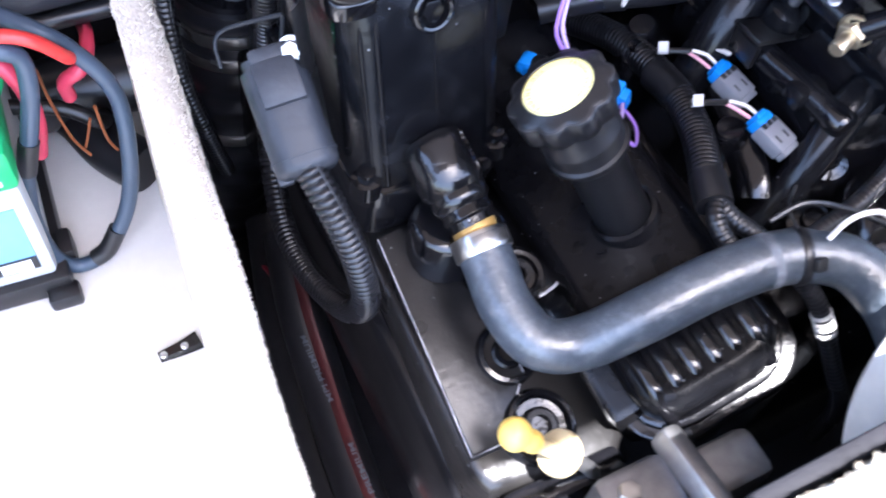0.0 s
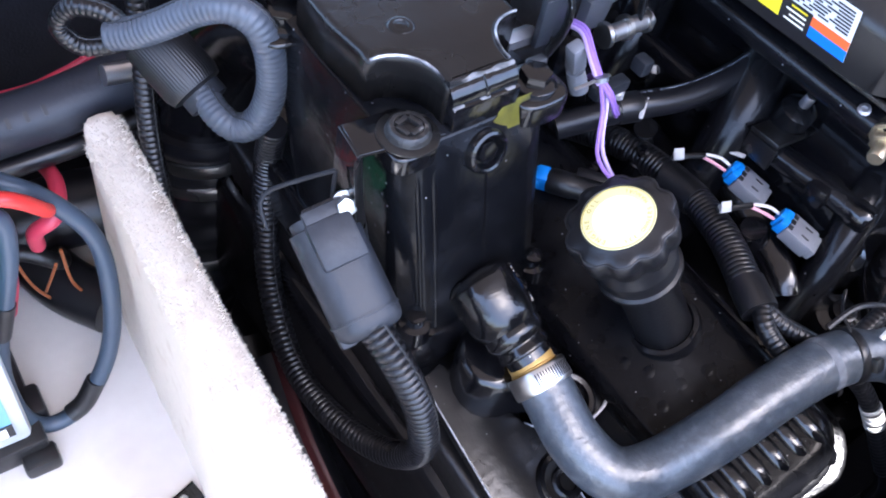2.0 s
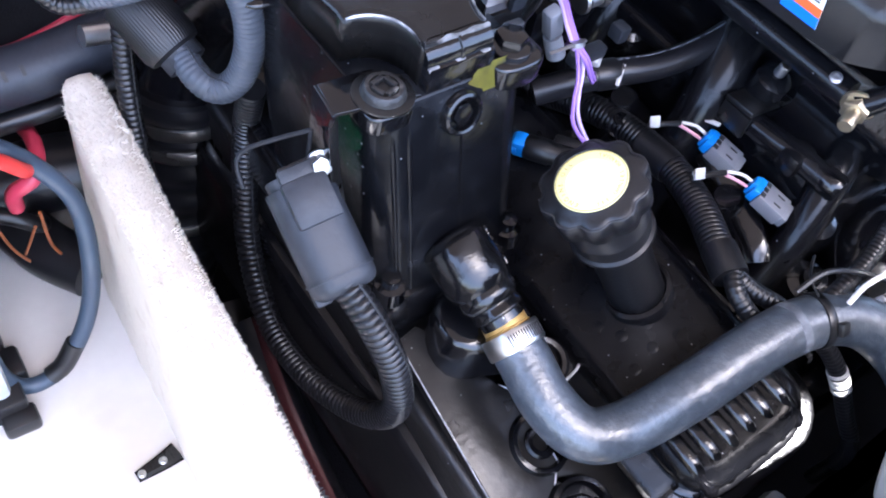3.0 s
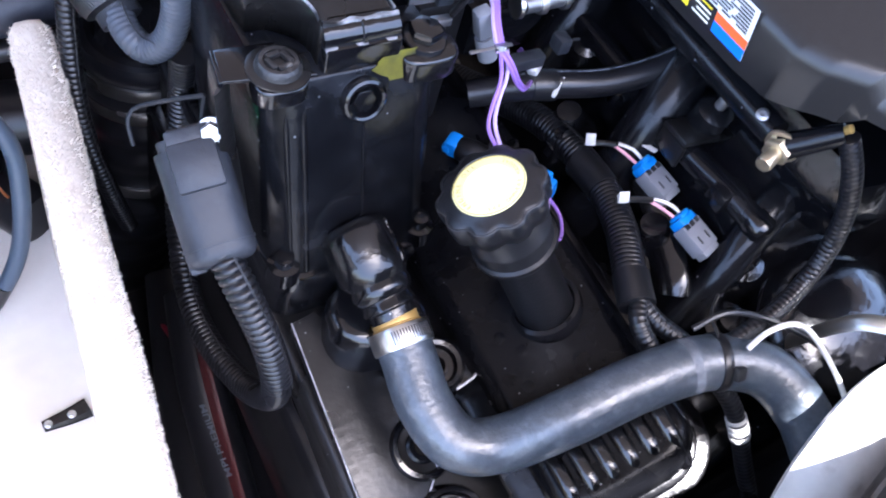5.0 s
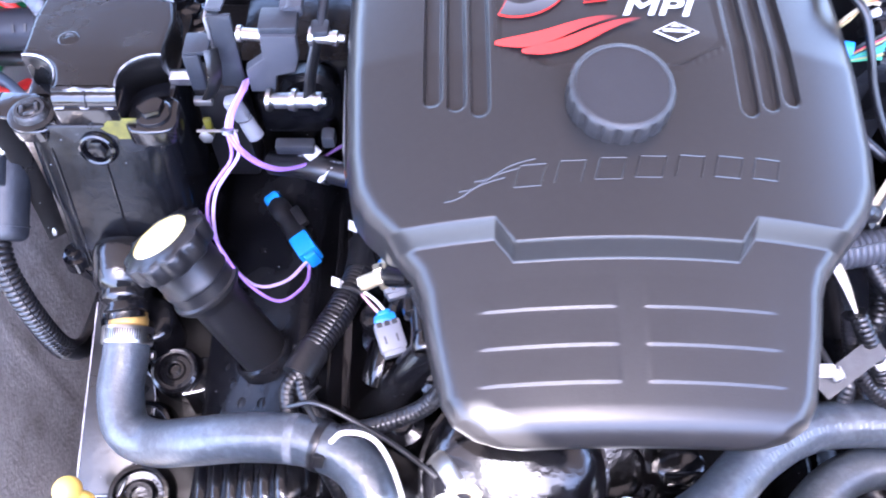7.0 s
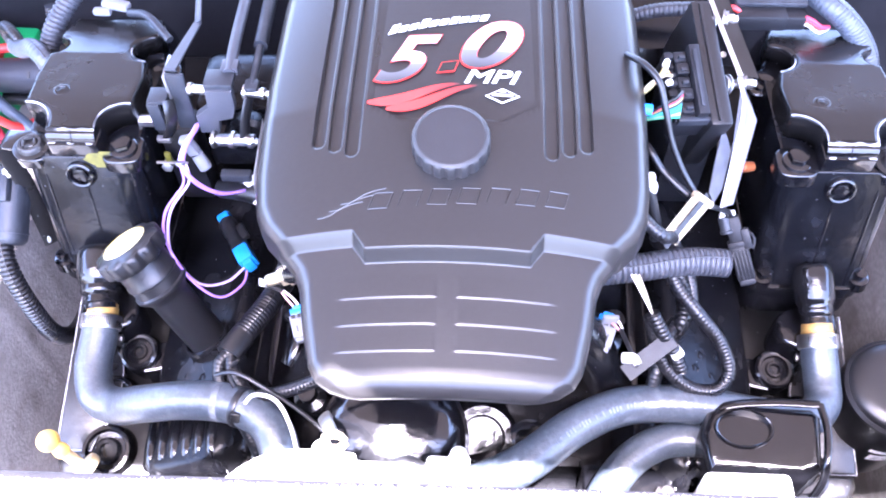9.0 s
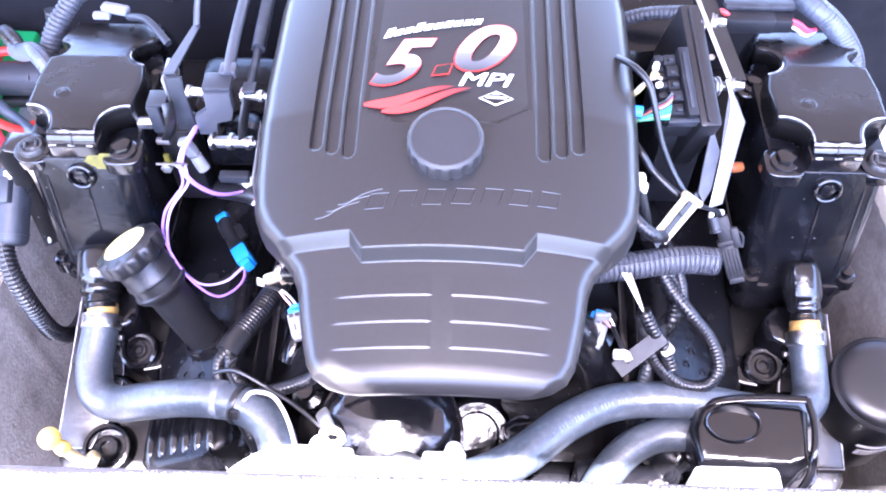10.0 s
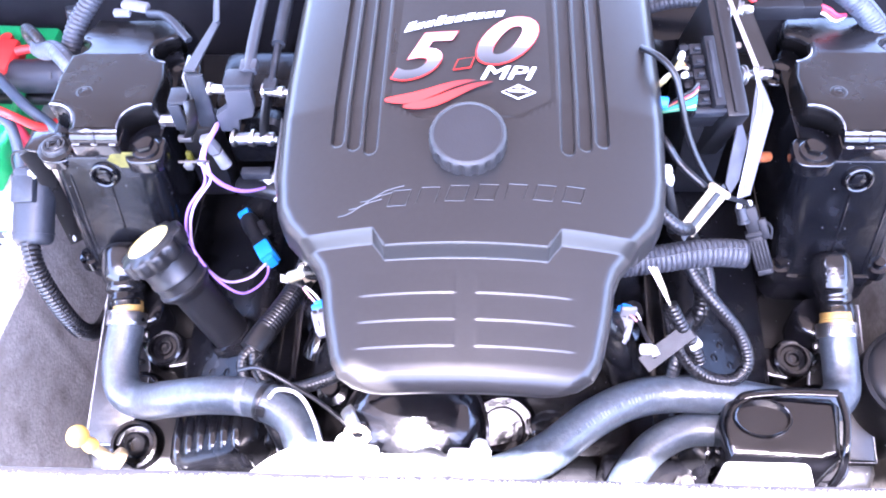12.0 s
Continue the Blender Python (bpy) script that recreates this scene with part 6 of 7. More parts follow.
for i in range(8, len(hp) - 8):
    t = (hp[i + 1] - hp[i - 1]).normalized()
    up = (Vector((-0.2, 0.35, 0.9)) - t * t.dot(Vector((-0.2, 0.35, 0.9)))).normalized()
    if i % 7 != 3:
        dots.append(box((0.0012, 0.0005, 0.0022 + 0.0012 * (i % 3)), at(hp[i] + up * 0.0098, t, up), 0))
part("printed_line", merge(*dots), CHALK, hz, "broken white printed line")
part("sleeve", lathe([(0.0105, -0.004), (0.011, 0.0), (0.011, 0.012), (0.0105, 0.013)], at(HZ[1], (0.8, -0.3, 0.1)), 20), BLACK_PLASTIC, hz)

# black lug and domes between harness and cover
lugs = thing("sensor_row", (-0.15, -0.06, 0.09), "black sensors and caps along the cylinder head", "sensor")
part("lever", tube([(-0.135, 0.015, 0.125), (-0.142, -0.02, 0.118), (-0.152, -0.055, 0.108), (-0.156, -0.066, 0.1)], 0.012, 16, flat=0.5), BLACK_PAINT, lugs)
for x, y, z, r in ((-0.105, -0.07, 0.115, 0.018), (-0.128, -0.098, 0.09, 0.02), (-0.11, 0.08, 0.14, 0.017), (-0.165, 0.075, 0.105, 0.013), (-0.128, 0.12, 0.15, 0.015)):
    part("cap", lathe([(r, -0.02), (r, 0.0), (r * 0.85, 0.004), (r * 0.8, 0.008), (r * 0.45, 0.011), (r * 0.42, 0.018), (0, 0.019)], at((x, y, z), (-0.25, -0.15, 1)), 26), BLACK_PAINT, lugs)

# ---------------------------------------------------------------- loose wires at the hose tie
wl = thing("loose_wires", (-0.16, -0.15, 0.1), "off-white wire bent over the coolant hose", "wiring")
part("wire", tube([(-0.175, -0.133, 0.15), (-0.165, -0.132, 0.164), (-0.146, -0.137, 0.167), (-0.133, -0.153, 0.156), (-0.124, -0.179, 0.138), (-0.121, -0.2, 0.118)], 0.0018, 8), WHITE_WIRE, wl)
part("wire", tube([(-0.205, -0.11, 0.155), (-0.185, -0.112, 0.165), (-0.16, -0.122, 0.16), (-0.13, -0.135, 0.145), (-0.105, -0.15, 0.13)], 0.0019, 8), BLACK_PLASTIC, wl, "thin black wire")
part("cable_tie_tail", tube([(-0.187, -0.118, 0.149), (-0.192, -0.108, 0.16), (-0.183, -0.1, 0.166)], 0.0022, 8, flat=0.4), BLACK_PLASTIC, wl)

# ---------------------------------------------------------------- dipstick
dp = thing("dipstick", (-0.352, -0.155, 0.03), "yellow ball dipstick handle on a cream disc", "dipstick")
dt = Vector((-0.3795, -0.1385, 0.0655))
db = Vector((-0.349, -0.153, 0.036))
dd = (dt - db).normalized()
sph = lathe([(0.0108 * math.sin(math.pi * k / 16), -0.0108 * math.cos(math.pi * k / 16)) for k in range(17)], at(dt, dd), 30)
part("handle_ball", sph, YELLOW_PLASTIC, dp, "bright yellow ball")
part("handle_neck", lathe([(0.005, -0.022), (0.0072, -0.019), (0.0076, -0.014), (0.006, -0.009)], at(dt, dd), 22), YELLOW_PLASTIC, dp)
part("stem", lathe([(0.0055, 0.0), (0.0055, (dt - db).length)], at(db, dd), 16), PALE_PLASTIC, dp)
part("disc", lathe([(0.004, -0.004), (0.0145, -0.004), (0.0155, -0.002), (0.0155, 0.003), (0.0145, 0.005), (0.006, 0.005)], at(db, dd), 34), PALE_PLASTIC, dp, "aged cream disc")
part("guide_tube", tube([db - dd * 0.003, db - dd * 0.04 + Vector((0, 0, -0.01)), db - dd * 0.06 + Vector((0, 0, -0.08))], 0.005, 12), DULL_STEEL, dp)


# ---------------------------------------------------------------- engine control unit on the right
ec = thing("control_unit", (0.22, 0.13, 0.2), "black engine control unit on a bright metal plate", "control unit")
eu, ev = Vector((-0.1, 0.947, 0.304)).normalized(), Vector((0.995, 0.06, -0.09))
ev = (ev - eu * ev.dot(eu)).normalized()
ew = ev.cross(eu)
EM = Matrix.Translation((0.1945, 0.0905, 0.2852)) @ Matrix((ev, eu, ew)).transposed().to_4x4()


def unit_box(v0, v1, u0, u1, w0, w1, bevel=0.0008):
    """A block in the control unit's own axes: across, along and up."""
    b = block(v0, v1, u0, u1, w0, w1, bevel)
    b.transform(EM)
    return b


part("plug_base", unit_box(-0.001, 0.03, -0.004, 0.064, -0.04, -0.008, 0.002), BLACK_NYLON, ec)
for k in range(5):
    part("plug_block", unit_box(0.005, 0.0165, 0.001 + 0.0125 * k, 0.0115 + 0.0125 * k, -0.012, 0.0 if k % 2 else -0.0025), BLACK_NYLON, ec)
    part("plug_latch", unit_box(0.008, 0.0135, 0.003 + 0.0125 * k, 0.006 + 0.0125 * k, -0.004, 0.0016, 0.0004), GREY_PLASTIC, ec)
for k in range(7):
    part("tooth", unit_box(-0.004 + 0.002 * (k % 2), 0.0045, 0.001 + 0.009 * k, 0.0065 + 0.009 * k, -0.014, -0.002 - 0.0015 * (k % 3)), BLACK_NYLON, ec)
part("plug_rim", unit_box(0.0175, 0.0275, -0.003, 0.066, -0.03, 0.0035, 0.0015), BLACK_NYLON, ec)
part("rim_bar", unit_box(0.02, 0.0235, 0.004, 0.06, 0.003, 0.0052, 0.0006), GREY_PLASTIC, ec)
part("front_lip", unit_box(0.001, 0.03, -0.0065, -0.002, -0.014, -0.004, 0.001), GREY_PLASTIC, ec)
part("case", unit_box(0.029, 0.05, -0.012, 0.115, -0.09, -0.002, 0.004), BLACK_PLASTIC, ec)
part("case_fin", unit_box(0.0355, 0.038, -0.008, 0.11, -0.004, 0.0008, 0.0006), BLACK_PLASTIC, ec)
part("mounting_plate", sheet([(0.2345, 0.19, 0.3085), (0.2185, 0.235, 0.325), (0.232, 0.245, 0.333), (0.248, 0.2, 0.315), (0.2714, 0.137, 0.2837), (0.2525, 0.135, 0.2865)], 0.002), BLACK_SATIN, ec, "black mounting plate")
part("plate_edge", sheet([(0.2195, 0.232, 0.3262), (0.2235, 0.232, 0.3262), (0.2558, 0.135, 0.2888), (0.2518, 0.135, 0.2876)], 0.0012), ALUMINIUM, ec, "bright bare edge of the plate")
part("lower_plate", sheet([(0.2553, 0.13, 0.2833), (0.2617, 0.12, 0.2756), (0.2703, 0.105, 0.2622), (0.2539, 0.05, 0.2102), (0.2464, 0.05, 0.2049)], 0.0016), GREY_PLATE, ec, "bare metal plate")
# brighter metal on the fold paints in the sky light it catches
part("lower_edge", sheet([(0.2503, 0.132, 0.2883), (0.2535, 0.132, 0.2897), (0.2585, 0.117, 0.2779), (0.2571, 0.1, 0.2673), (0.2452, 0.048, 0.2083), (0.2424, 0.048, 0.2074), (0.2537, 0.1, 0.2672), (0.2555, 0.115, 0.277)], 0.001), PLATE, ec, "folded edge in brighter metal for the sky it catches")
part("tab", sheet([(0.2401, 0.098, 0.2618), (0.2502, 0.088, 0.2404), (0.2433, 0.06, 0.2198), (0.2353, 0.048, 0.214), (0.2282, 0.048, 0.2278), (0.2315, 0.065, 0.2416)], 0.001), GREY_PLATE, ec)
for p, q in (((0.2415, 0.134, 0.2779), (0.2605, 0.134, 0.2795)), ((0.229, 0.19, 0.3016), (0.2461, 0.19, 0.3057))):
    for c, w, f in ((p, 0.0092, -1), (q, 0.0085, 1)):
        bm4 = at(c, (f, -0.25, 0.2))
        wa = part("washer", lathe([(w, -0.004), (w, -0.0025), (w * 0.8, -0.0022), (w * 0.86, -0.0008), (w * 0.86, 0.0006), (w * 0.5, 0.001)], bm4, 26), DULL_STEEL, ec, "plated washer")
        part("bolt", merge(hexagon(0.0052, 0.006, bm4), lathe([(0.0038, 0.006), (0.0034, 0.009), (0, 0.0094)], bm4, 14)), STEEL, ec, "bright hex bolt")
part("spacer_tube", tube([(0.243, 0.134, 0.2779), (0.26, 0.134, 0.2795)], 0.004, 14), DARK_STEEL, ec)
part("case_screw", lathe([(0.0032, 0), (0.003, 0.0015), (0, 0.002)], at((0.2417, 0.161, 0.2885), (-0.2, -0.3, 0.9)), 16), STEEL, ec)
part("lower_case", block(0.2, 0.243, 0.115, 0.21, 0.13, 0.25, 0.004), BLACK_NYLON, ec)
part("rubber_mount", lathe([(0.0045, 0), (0.005, 0.004), (0.005, 0.01), (0.003, 0.012)], at((0.283, 0.105, 0.2), (-1, -0.3, 0.2)), 20), COPPER_WIRE, ec)

uw = thing("control_wires", (0.18, 0.1, 0.27), "coloured wires fanning into the control unit", "wiring")
for k, mtl in enumerate((GREEN_WIRE, DULL_YELLOW_WIRE, TEAL_WIRE, GREEN_WIRE, TEAL_WIRE, BLACK_PLASTIC, DULL_YELLOW_WIRE, CRIMSON_CABLE, BLACK_PLASTIC)):
    h = 0.0026 * k
    part("wire", tube([(0.1955, 0.089 + 0.0012 * k, 0.2815 + h), (0.188, 0.0865, 0.2838 + h), (0.179, 0.085, 0.2845 + 0.75 * h), (0.1705, 0.086, 0.2815 + 0.4 * h), (0.164, 0.092, 0.272 + 0.3 * h), (0.157, 0.1, 0.25)], 0.0014, 8), mtl, uw)
for k, mtl in enumerate((DULL_YELLOW_WIRE, TAG_TAN, DULL_YELLOW_WIRE, COPPER_WIRE, TAG_TAN)):
    part("wire", tube([(0.1795 + 0.0012 * k, 0.114 - 0.003 * k, 0.317), (0.1745 + 0.0012 * k, 0.105, 0.3155), (0.1685, 0.1, 0.3065 + 0.0014 * k), (0.163, 0.1, 0.299 + 0.001 * k), (0.156, 0.11, 0.27)], 0.0014, 8), mtl, uw)
part("white_seal", lathe([(0.0028, 0), (0.0032, 0.003), (0.0025, 0.007), (0, 0.0085)], at((0.179, 0.113, 0.3165), (0.2, 0.5, 0.3)), 14), TAPE_WHITE, uw)
part("white_seal", lathe([(0.0028, 0), (0.0028, 0.004), (0, 0.0055)], at((0.1805, 0.098, 0.3125), (0.4, -0.2, 0.5)), 14), TAPE_WHITE, uw)
part("blue_wire", tube([(0.155, 0.085, 0.296), (0.162, 0.081, 0.2985), (0.1685, 0.081, 0.2972)], 0.0048, 8, flat=0.4), BLUE_PLASTIC, uw)
part("cable", tube([(0.148, 0.13, 0.315), (0.1607, 0.11, 0.3225), (0.1727, 0.095, 0.3165), (0.1802, 0.08, 0.2978), (0.1878, 0.068, 0.2752), (0.1995, 0.055, 0.2527), (0.2142, 0.042, 0.2333)], 0.0029, 12), CONDUIT, uw, "black cable")
part("cable", tube([(0.163, 0.1, 0.25), (0.174, 0.075, 0.2528), (0.1843, 0.065, 0.2408), (0.195, 0.055, 0.235), (0.2094, 0.045, 0.2275)], 0.0036, 12), CONDUIT, uw, "black cable")
tg = thing("paper_tag", (0.2, 0.015, 0.23), "tan paper tag with smudged print folded round a wire", "tag")
tz = [Vector(p) for p in ((0.2106, 0.035, 0.2419), (0.2277, 0.035, 0.227), (0.1944, -0.004, 0.2179), (0.1807, -0.004, 0.2369))]
part("paper", sheet(tz, 0.0005), TAG_TAN, tg)
part("fold", tube([(tz[0] + (tz[1] - tz[0]) * q) for q in (0.0, 0.5, 1.0)], 0.0036, 14), TAG_TAN, tg, "pale folded end")
tn = (tz[1] - tz[0]).cross(tz[3] - tz[0]).normalized()
tn = tn if tn.y < 0 else -tn
for q, w, ln in ((0.14, 0.5, 0.1), (0.66, 0.5, 0.2)):
    c0 = tz[0].lerp(tz[3], q).lerp(tz[1].lerp(tz[2], q), w)
    tb2 = box((0.0055, ln * 0.055 / 0.2, 0.0003), at(c0 + tn * 0.0018, tn, tz[0] - tz[3]), 0)
    part("print", tb2, BLACK_INK, tg, "smudged dark print bar")

cr = thing("dark_connector", (0.268, 0.05, 0.13), "dark grey sealed connector hanging on a wire", "connector")
cd = Vector((0.026, -0.055, -0.058)).normalized()
cm2 = at((0.267, 0.04, 0.167), cd, (-0.3, -0.5, 0.8))
part("body", merge(box((0.0165, 0.012, 0.04), cm2 @ Matrix.Translation((0, 0, 0.018)), 0.002), box((0.0135, 0.012, 0.026), cm2 @ Matrix.Translation((0, 0, -0.012)), 0.002), box((0.0185, 0.0135, 0.006), cm2 @ Matrix.Translation((0, 0, 0.002)), 0.0012), box((0.014, 0.01, 0.006), cm2 @ Matrix.Translation((0, 0, 0.04)), 0.0012)), BLACK_NYLON, cr)
for k in range(5):
    part("rib", box((0.0014, 0.0135, 0.028), cm2 @ Matrix.Translation((-0.0062 + 0.0031 * k, 0.001, 0.022)), 0.0004), BLACK_NYLON, cr)
part("latch", merge(box((0.008, 0.006, 0.02), cm2 @ Matrix.Translation((0.0085, 0.004, -0.002)), 0.0015), tube([cm2 @ Vector((0.008, 0.004, -0.012)), cm2 @ Vector((0.0155, 0.005, -0.002)), cm2 @ Vector((0.012, 0.004, 0.009))], 0.0014, 8)), BLACK_NYLON, cr)
part("sleeve", lathe([(0.0052, 0), (0.0052, 0.012), (0.0062, 0.0125), (0.0062, 0.015)], cm2 @ Matrix.Translation((-0.007, 0.003, -0.026)), 14), GREY_PLASTIC, cr)
part("wire", tube([(0.228, 0.047, 0.212), (0.245, 0.052, 0.2), (0.258, 0.056, 0.188), (0.262, 0.05, 0.178)], 0.0024, 8), BLACK_NYLON, cr)
part("wire_ends", merge(box((0.006, 0.005, 0.012), (0.259, 0.057, 0.185), 0.0015), box((0.005, 0.004, 0.006), (0.25, 0.055, 0.187), 0.001)), TAPE_WHITE, cr, "white crimp sleeves")

bw = thing("bare_leads", (0.165, -0.05, 0.15), "white leads running out of a conduit with a tape flag", "wiring")
for k, mtl in enumerate((WHITE_WIRE, WHITE_WIRE, TAG_TAN)):
    part("lead", tube([(0.153 + 0.003 * k, -0.038, 0.222), (0.161 + 0.002 * k, -0.05, 0.214), (0.172, -0.063, 0.2)], 0.001, 8), mtl, bw)
part("conduit", tube([(0.172, -0.063, 0.201), (0.182, -0.073, 0.186), (0.194, -0.08, 0.168), (0.203, -0.09, 0.15)], 0.0062, 14, ribs=0.13), CONDUIT, bw)
fm = at((0.1705, -0.0905, 0.1755), (-0.2, -0.35, 0.9), (0.83, 0.62, 0.0))
part("flag", box((0.015, 0.05, 0.0006), fm, 0), GREY_PLASTIC, bw, "long grey tape flag")
part("flag_wrap", box((0.016, 0.012, 0.014), at((0.1955, -0.079, 0.165), (-0.2, -0.35, 0.9), (0.83, 0.62, 0)), 0.003), TAPE_WHITE, bw, "white tape wrap")
part("white_clip", box((0.012, 0.008, 0.008), (0.1525, -0.094, 0.178), 0.002), WHITE_PLASTIC, bw)
part("clear_clip", box((0.014, 0.004, 0.012), (0.1395, -0.058, 0.18), 0.001), CONNECTOR_GREY, bw)
rb = thing("rear_clip", (0.17, 0.02, 0.22), "white clip and black sleeve beside the cover", "clip")
part("clip", merge(box((0.012, 0.01, 0.014), (0.164, 0.024, 0.272), 0.003), box((0.007, 0.008, 0.01), (0.169, 0.021, 0.266), 0.002)), WHITE_PLASTIC, rb)
part("sleeve", tube([(0.166, 0.022, 0.265), (0.171, 0.016, 0.25), (0.1765, 0.01, 0.231), (0.178, 0.005, 0.215)], 0.0048, 12), BLACK_PLASTIC, rb)

# ---------------------------------------------------------------- coil housing behind the cover, rear loom
coil = thing("air_duct", (0.2, 0.3, 0.2), "matt black air duct behind the engine cover", "duct")
part("shell", merge(lathe([(0.07, 0), (0.075, 0.02), (0.075, 0.1), (0.06, 0.12), (0, 0.125)], at((0.19, 0.3, 0.13), (0, -0.15, 1)), 36)), BLACK_CAST, coil)
loom = thing("rear_loom", (0.3, 0.27, 0.26), "black plug and red lead on the rear wiring loom", "wiring")
part("plug", merge(box((0.05, 0.02, 0.018), (0.295, 0.243, 0.264), 0.003), box((0.022, 0.016, 0.016), (0.328, 0.243, 0.263), 0.002)), BLACK_NYLON, loom)
part("tray", box((0.07, 0.012, 0.006), (0.305, 0.254, 0.275), 0.002), GREY_PLASTIC, loom)
for dz, mtl in ((0.0, RED_CABLE), (-0.004, WHITE_WIRE), (0.003, CRIMSON_CABLE)):
    part("lead", tube([(0.3366, 0.238, 0.2664 + dz), (0.344, 0.234, 0.2655 + dz), (0.3522, 0.232, 0.2595 + dz), (0.362, 0.236, 0.2595)], 0.0022, 10), mtl, loom)
part("red_lead", tube([(0.258, 0.245, 0.272), (0.266, 0.243, 0.276), (0.274, 0.243, 0.27)], 0.003, 10), RED_CABLE, loom)
lm = thing("rear_loom", (-0.36, 0.27, 0.25), "pale boots and dark loom above the riser", "wiring")
part("boot", merge(box((0.03, 0.012, 0.008), at((-0.352, 0.252, 0.262), (0, 0, 1), (0.25, 1, 0)), 0.003), box((0.018, 0.008, 0.007), (-0.366, 0.246, 0.258), 0.002)), CONNECTOR_GREY, lm, "pale plastic boots")
part("hose", tube([(-0.335, 0.24, 0.262), (-0.31, 0.225, 0.27), (-0.285, 0.2, 0.262)], 0.0042, 10), GREY_PLASTIC, lm)
part("loom", tube([(-0.43, 0.225, 0.222), (-0.418, 0.245, 0.245), (-0.39, 0.28, 0.27), (-0.36, 0.33, 0.28)], 0.0105, 18, ribs=0.12, pitch=0.005), MID_GREY, lm)
part("cross_hose", tube([(-0.42, 0.3, 0.24), (-0.38, 0.28, 0.268), (-0.33, 0.275, 0.278), (-0.29, 0.27, 0.27)], 0.011, 16), RUBBER_FINE, lm)

# ---------------------------------------------------------------- front of the engine: housings, pulley, bracket
tf = thing("thermostat_housing", (-0.02, -0.15, 0.0), "black thermostat housing with pale fittings", "thermostat housing")
part("housing", merge(lathe([(0.06, -0.03), (0.066, 0.0), (0.066, 0.01), (0.062, 0.02), (0.05, 0.029), (0.03, 0.035), (0, 0.037)], at((-0.05, -0.135, 0.085), (0, -0.35, 0.94)), 44), block(-0.07, 0.06, -0.15, -0.07, -0.05, 0.05, 0.015)), BLACK_PAINT, tf)
part("top_rim", lathe([(0.0645, 0.0), (0.069, 0.0), (0.069, 0.006), (0.0645, 0.007)], at((-0.05, -0.135, 0.085), (0, -0.35, 0.94)), 44), BLACK_PAINT, tf)
part("side_housing", merge(lathe([(0.035, -0.03), (0.036, 0.006), (0.03, 0.012), (0.022, 0.012), (0.02, 0.006), (0, 0.006)], at((0.03, -0.115, 0.05), (0.1, -0.4, 0.9)), 34), lathe([(0.018, 0), (0.018, 0.02), (0.012, 0.024), (0, 0.024)], at((0.075, -0.12, 0.06), (0, -0.3, 0.95)), 24)), BLACK_PAINT, tf)
part("bolt_tab", merge(box((0.03, 0.012, 0.012), (0.075, -0.135, 0.08), 0.003), box((0.03, 0.02, 0.01), (0.072, -0.15, 0.065), 0.003), lathe([(0.007, 0), (0.007, 0.012), (0, 0.014)], at((0.082, -0.14, 0.085), (0, -0.4, 0.9)), 16)), BLACK_PAINT, tf)
part("sender", merge(lathe([(0.02, 0), (0.021, 0.02), (0.017, 0.026), (0.012, 0.028), (0.012, 0.04), (0.007, 0.044), (0, 0.045)], at((-0.033, -0.186, 0.118), (0.02, -0.35, 0.94)), 30), box((0.03, 0.012, 0.02), (-0.025, -0.178, 0.12), 0.003)), DULL_STEEL, tf, "round sender")
part("white_fitting", merge(hexagon(0.0125, 0.05, at((0.011, -0.181, 0.1), (0, -0.1, 0.99)), 0.0015), hexagon(0.0095, 0.02, at((0.011, -0.183, 0.15), (0, -0.1, 0.99)), 0.002), lathe([(0.007, 0), (0.007, 0.012), (0.004, 0.015), (0, 0.015)], at((0.011, -0.185, 0.168), (0, -0.1, 0.99)), 16), box((0.02, 0.02, 0.03), (-0.006, -0.184, 0.135), 0.004)), WHITE_PLASTIC, tf, "pale hexagonal fitting")
part("steel_strap", tube([(-0.108, -0.13, 0.11), (-0.105, -0.145, 0.155), (-0.1, -0.156, 0.171), (-0.092, -0.172, 0.18)], 0.006, 10, flat=0.3), STEEL, tf, "bent bright strap")
part("coil_eye", merge(tube([(-0.088 + 0.009 * math.cos(k * 0.6), -0.181 + 0.004 * math.sin(k * 0.6), 0.179 + 0.0006 * k + 0.007 * math.sin(k * 0.6)) for k in range(22)], 0.0022, 8)), TAG_TAN, tf, "coiled wire eye")
part("thin_hook", tube([(-0.032, -0.13, 0.085), (-0.01, -0.128, 0.098), (0.004, -0.14, 0.105), (0.006, -0.16, 0.1)], 0.002, 8), BLACK_PLASTIC, tf)
sp = thing("supply_loom", (0.08, -0.2, 0.03), "white and black wires across the front", "wiring")
for k in range(4):
    part("wire", tube([(0.0 + 0.01 * k, -0.21, 0.05), (0.05, -0.2 - 0.004 * k, 0.075 + 0.003 * k), (0.09, -0.195 - 0.004 * k, 0.08), (0.13, -0.21, 0.06)], 0.002, 8), WHITE_WIRE if k % 2 else BLACK_PLASTIC, sp)

pl = thing("pump_housing", (-0.13, -0.22, -0.02), "pale rough-cast round pump housing in full sun", "pump housing")
pc = at((-0.1212, -0.2135, 0.0919), (0.13, -0.923, 0.363), (0, 0, 1))
shell = lathe([(0.05, -0.008), (0.076, -0.007), (0.081, -0.004), (0.0828, 0.002), (0.082, 0.012), (0.079, 0.02), (0.072, 0.026), (0.064, 0.029), (0.06, 0.03)], pc, 72, lambda a, i: 1 + 0.006 * math.sin(7 * a + i), False)
part("shell", shell, PALE_PAINT, pl)
part("face", lathe([(0.0605, 0.0295), (0.05, 0.027), (0.036, 0.028), (0.033, 0.032), (0.02, 0.033), (0.019, 0.03), (0.0, 0.03)], pc, 60), PALE_PAINT, pl)
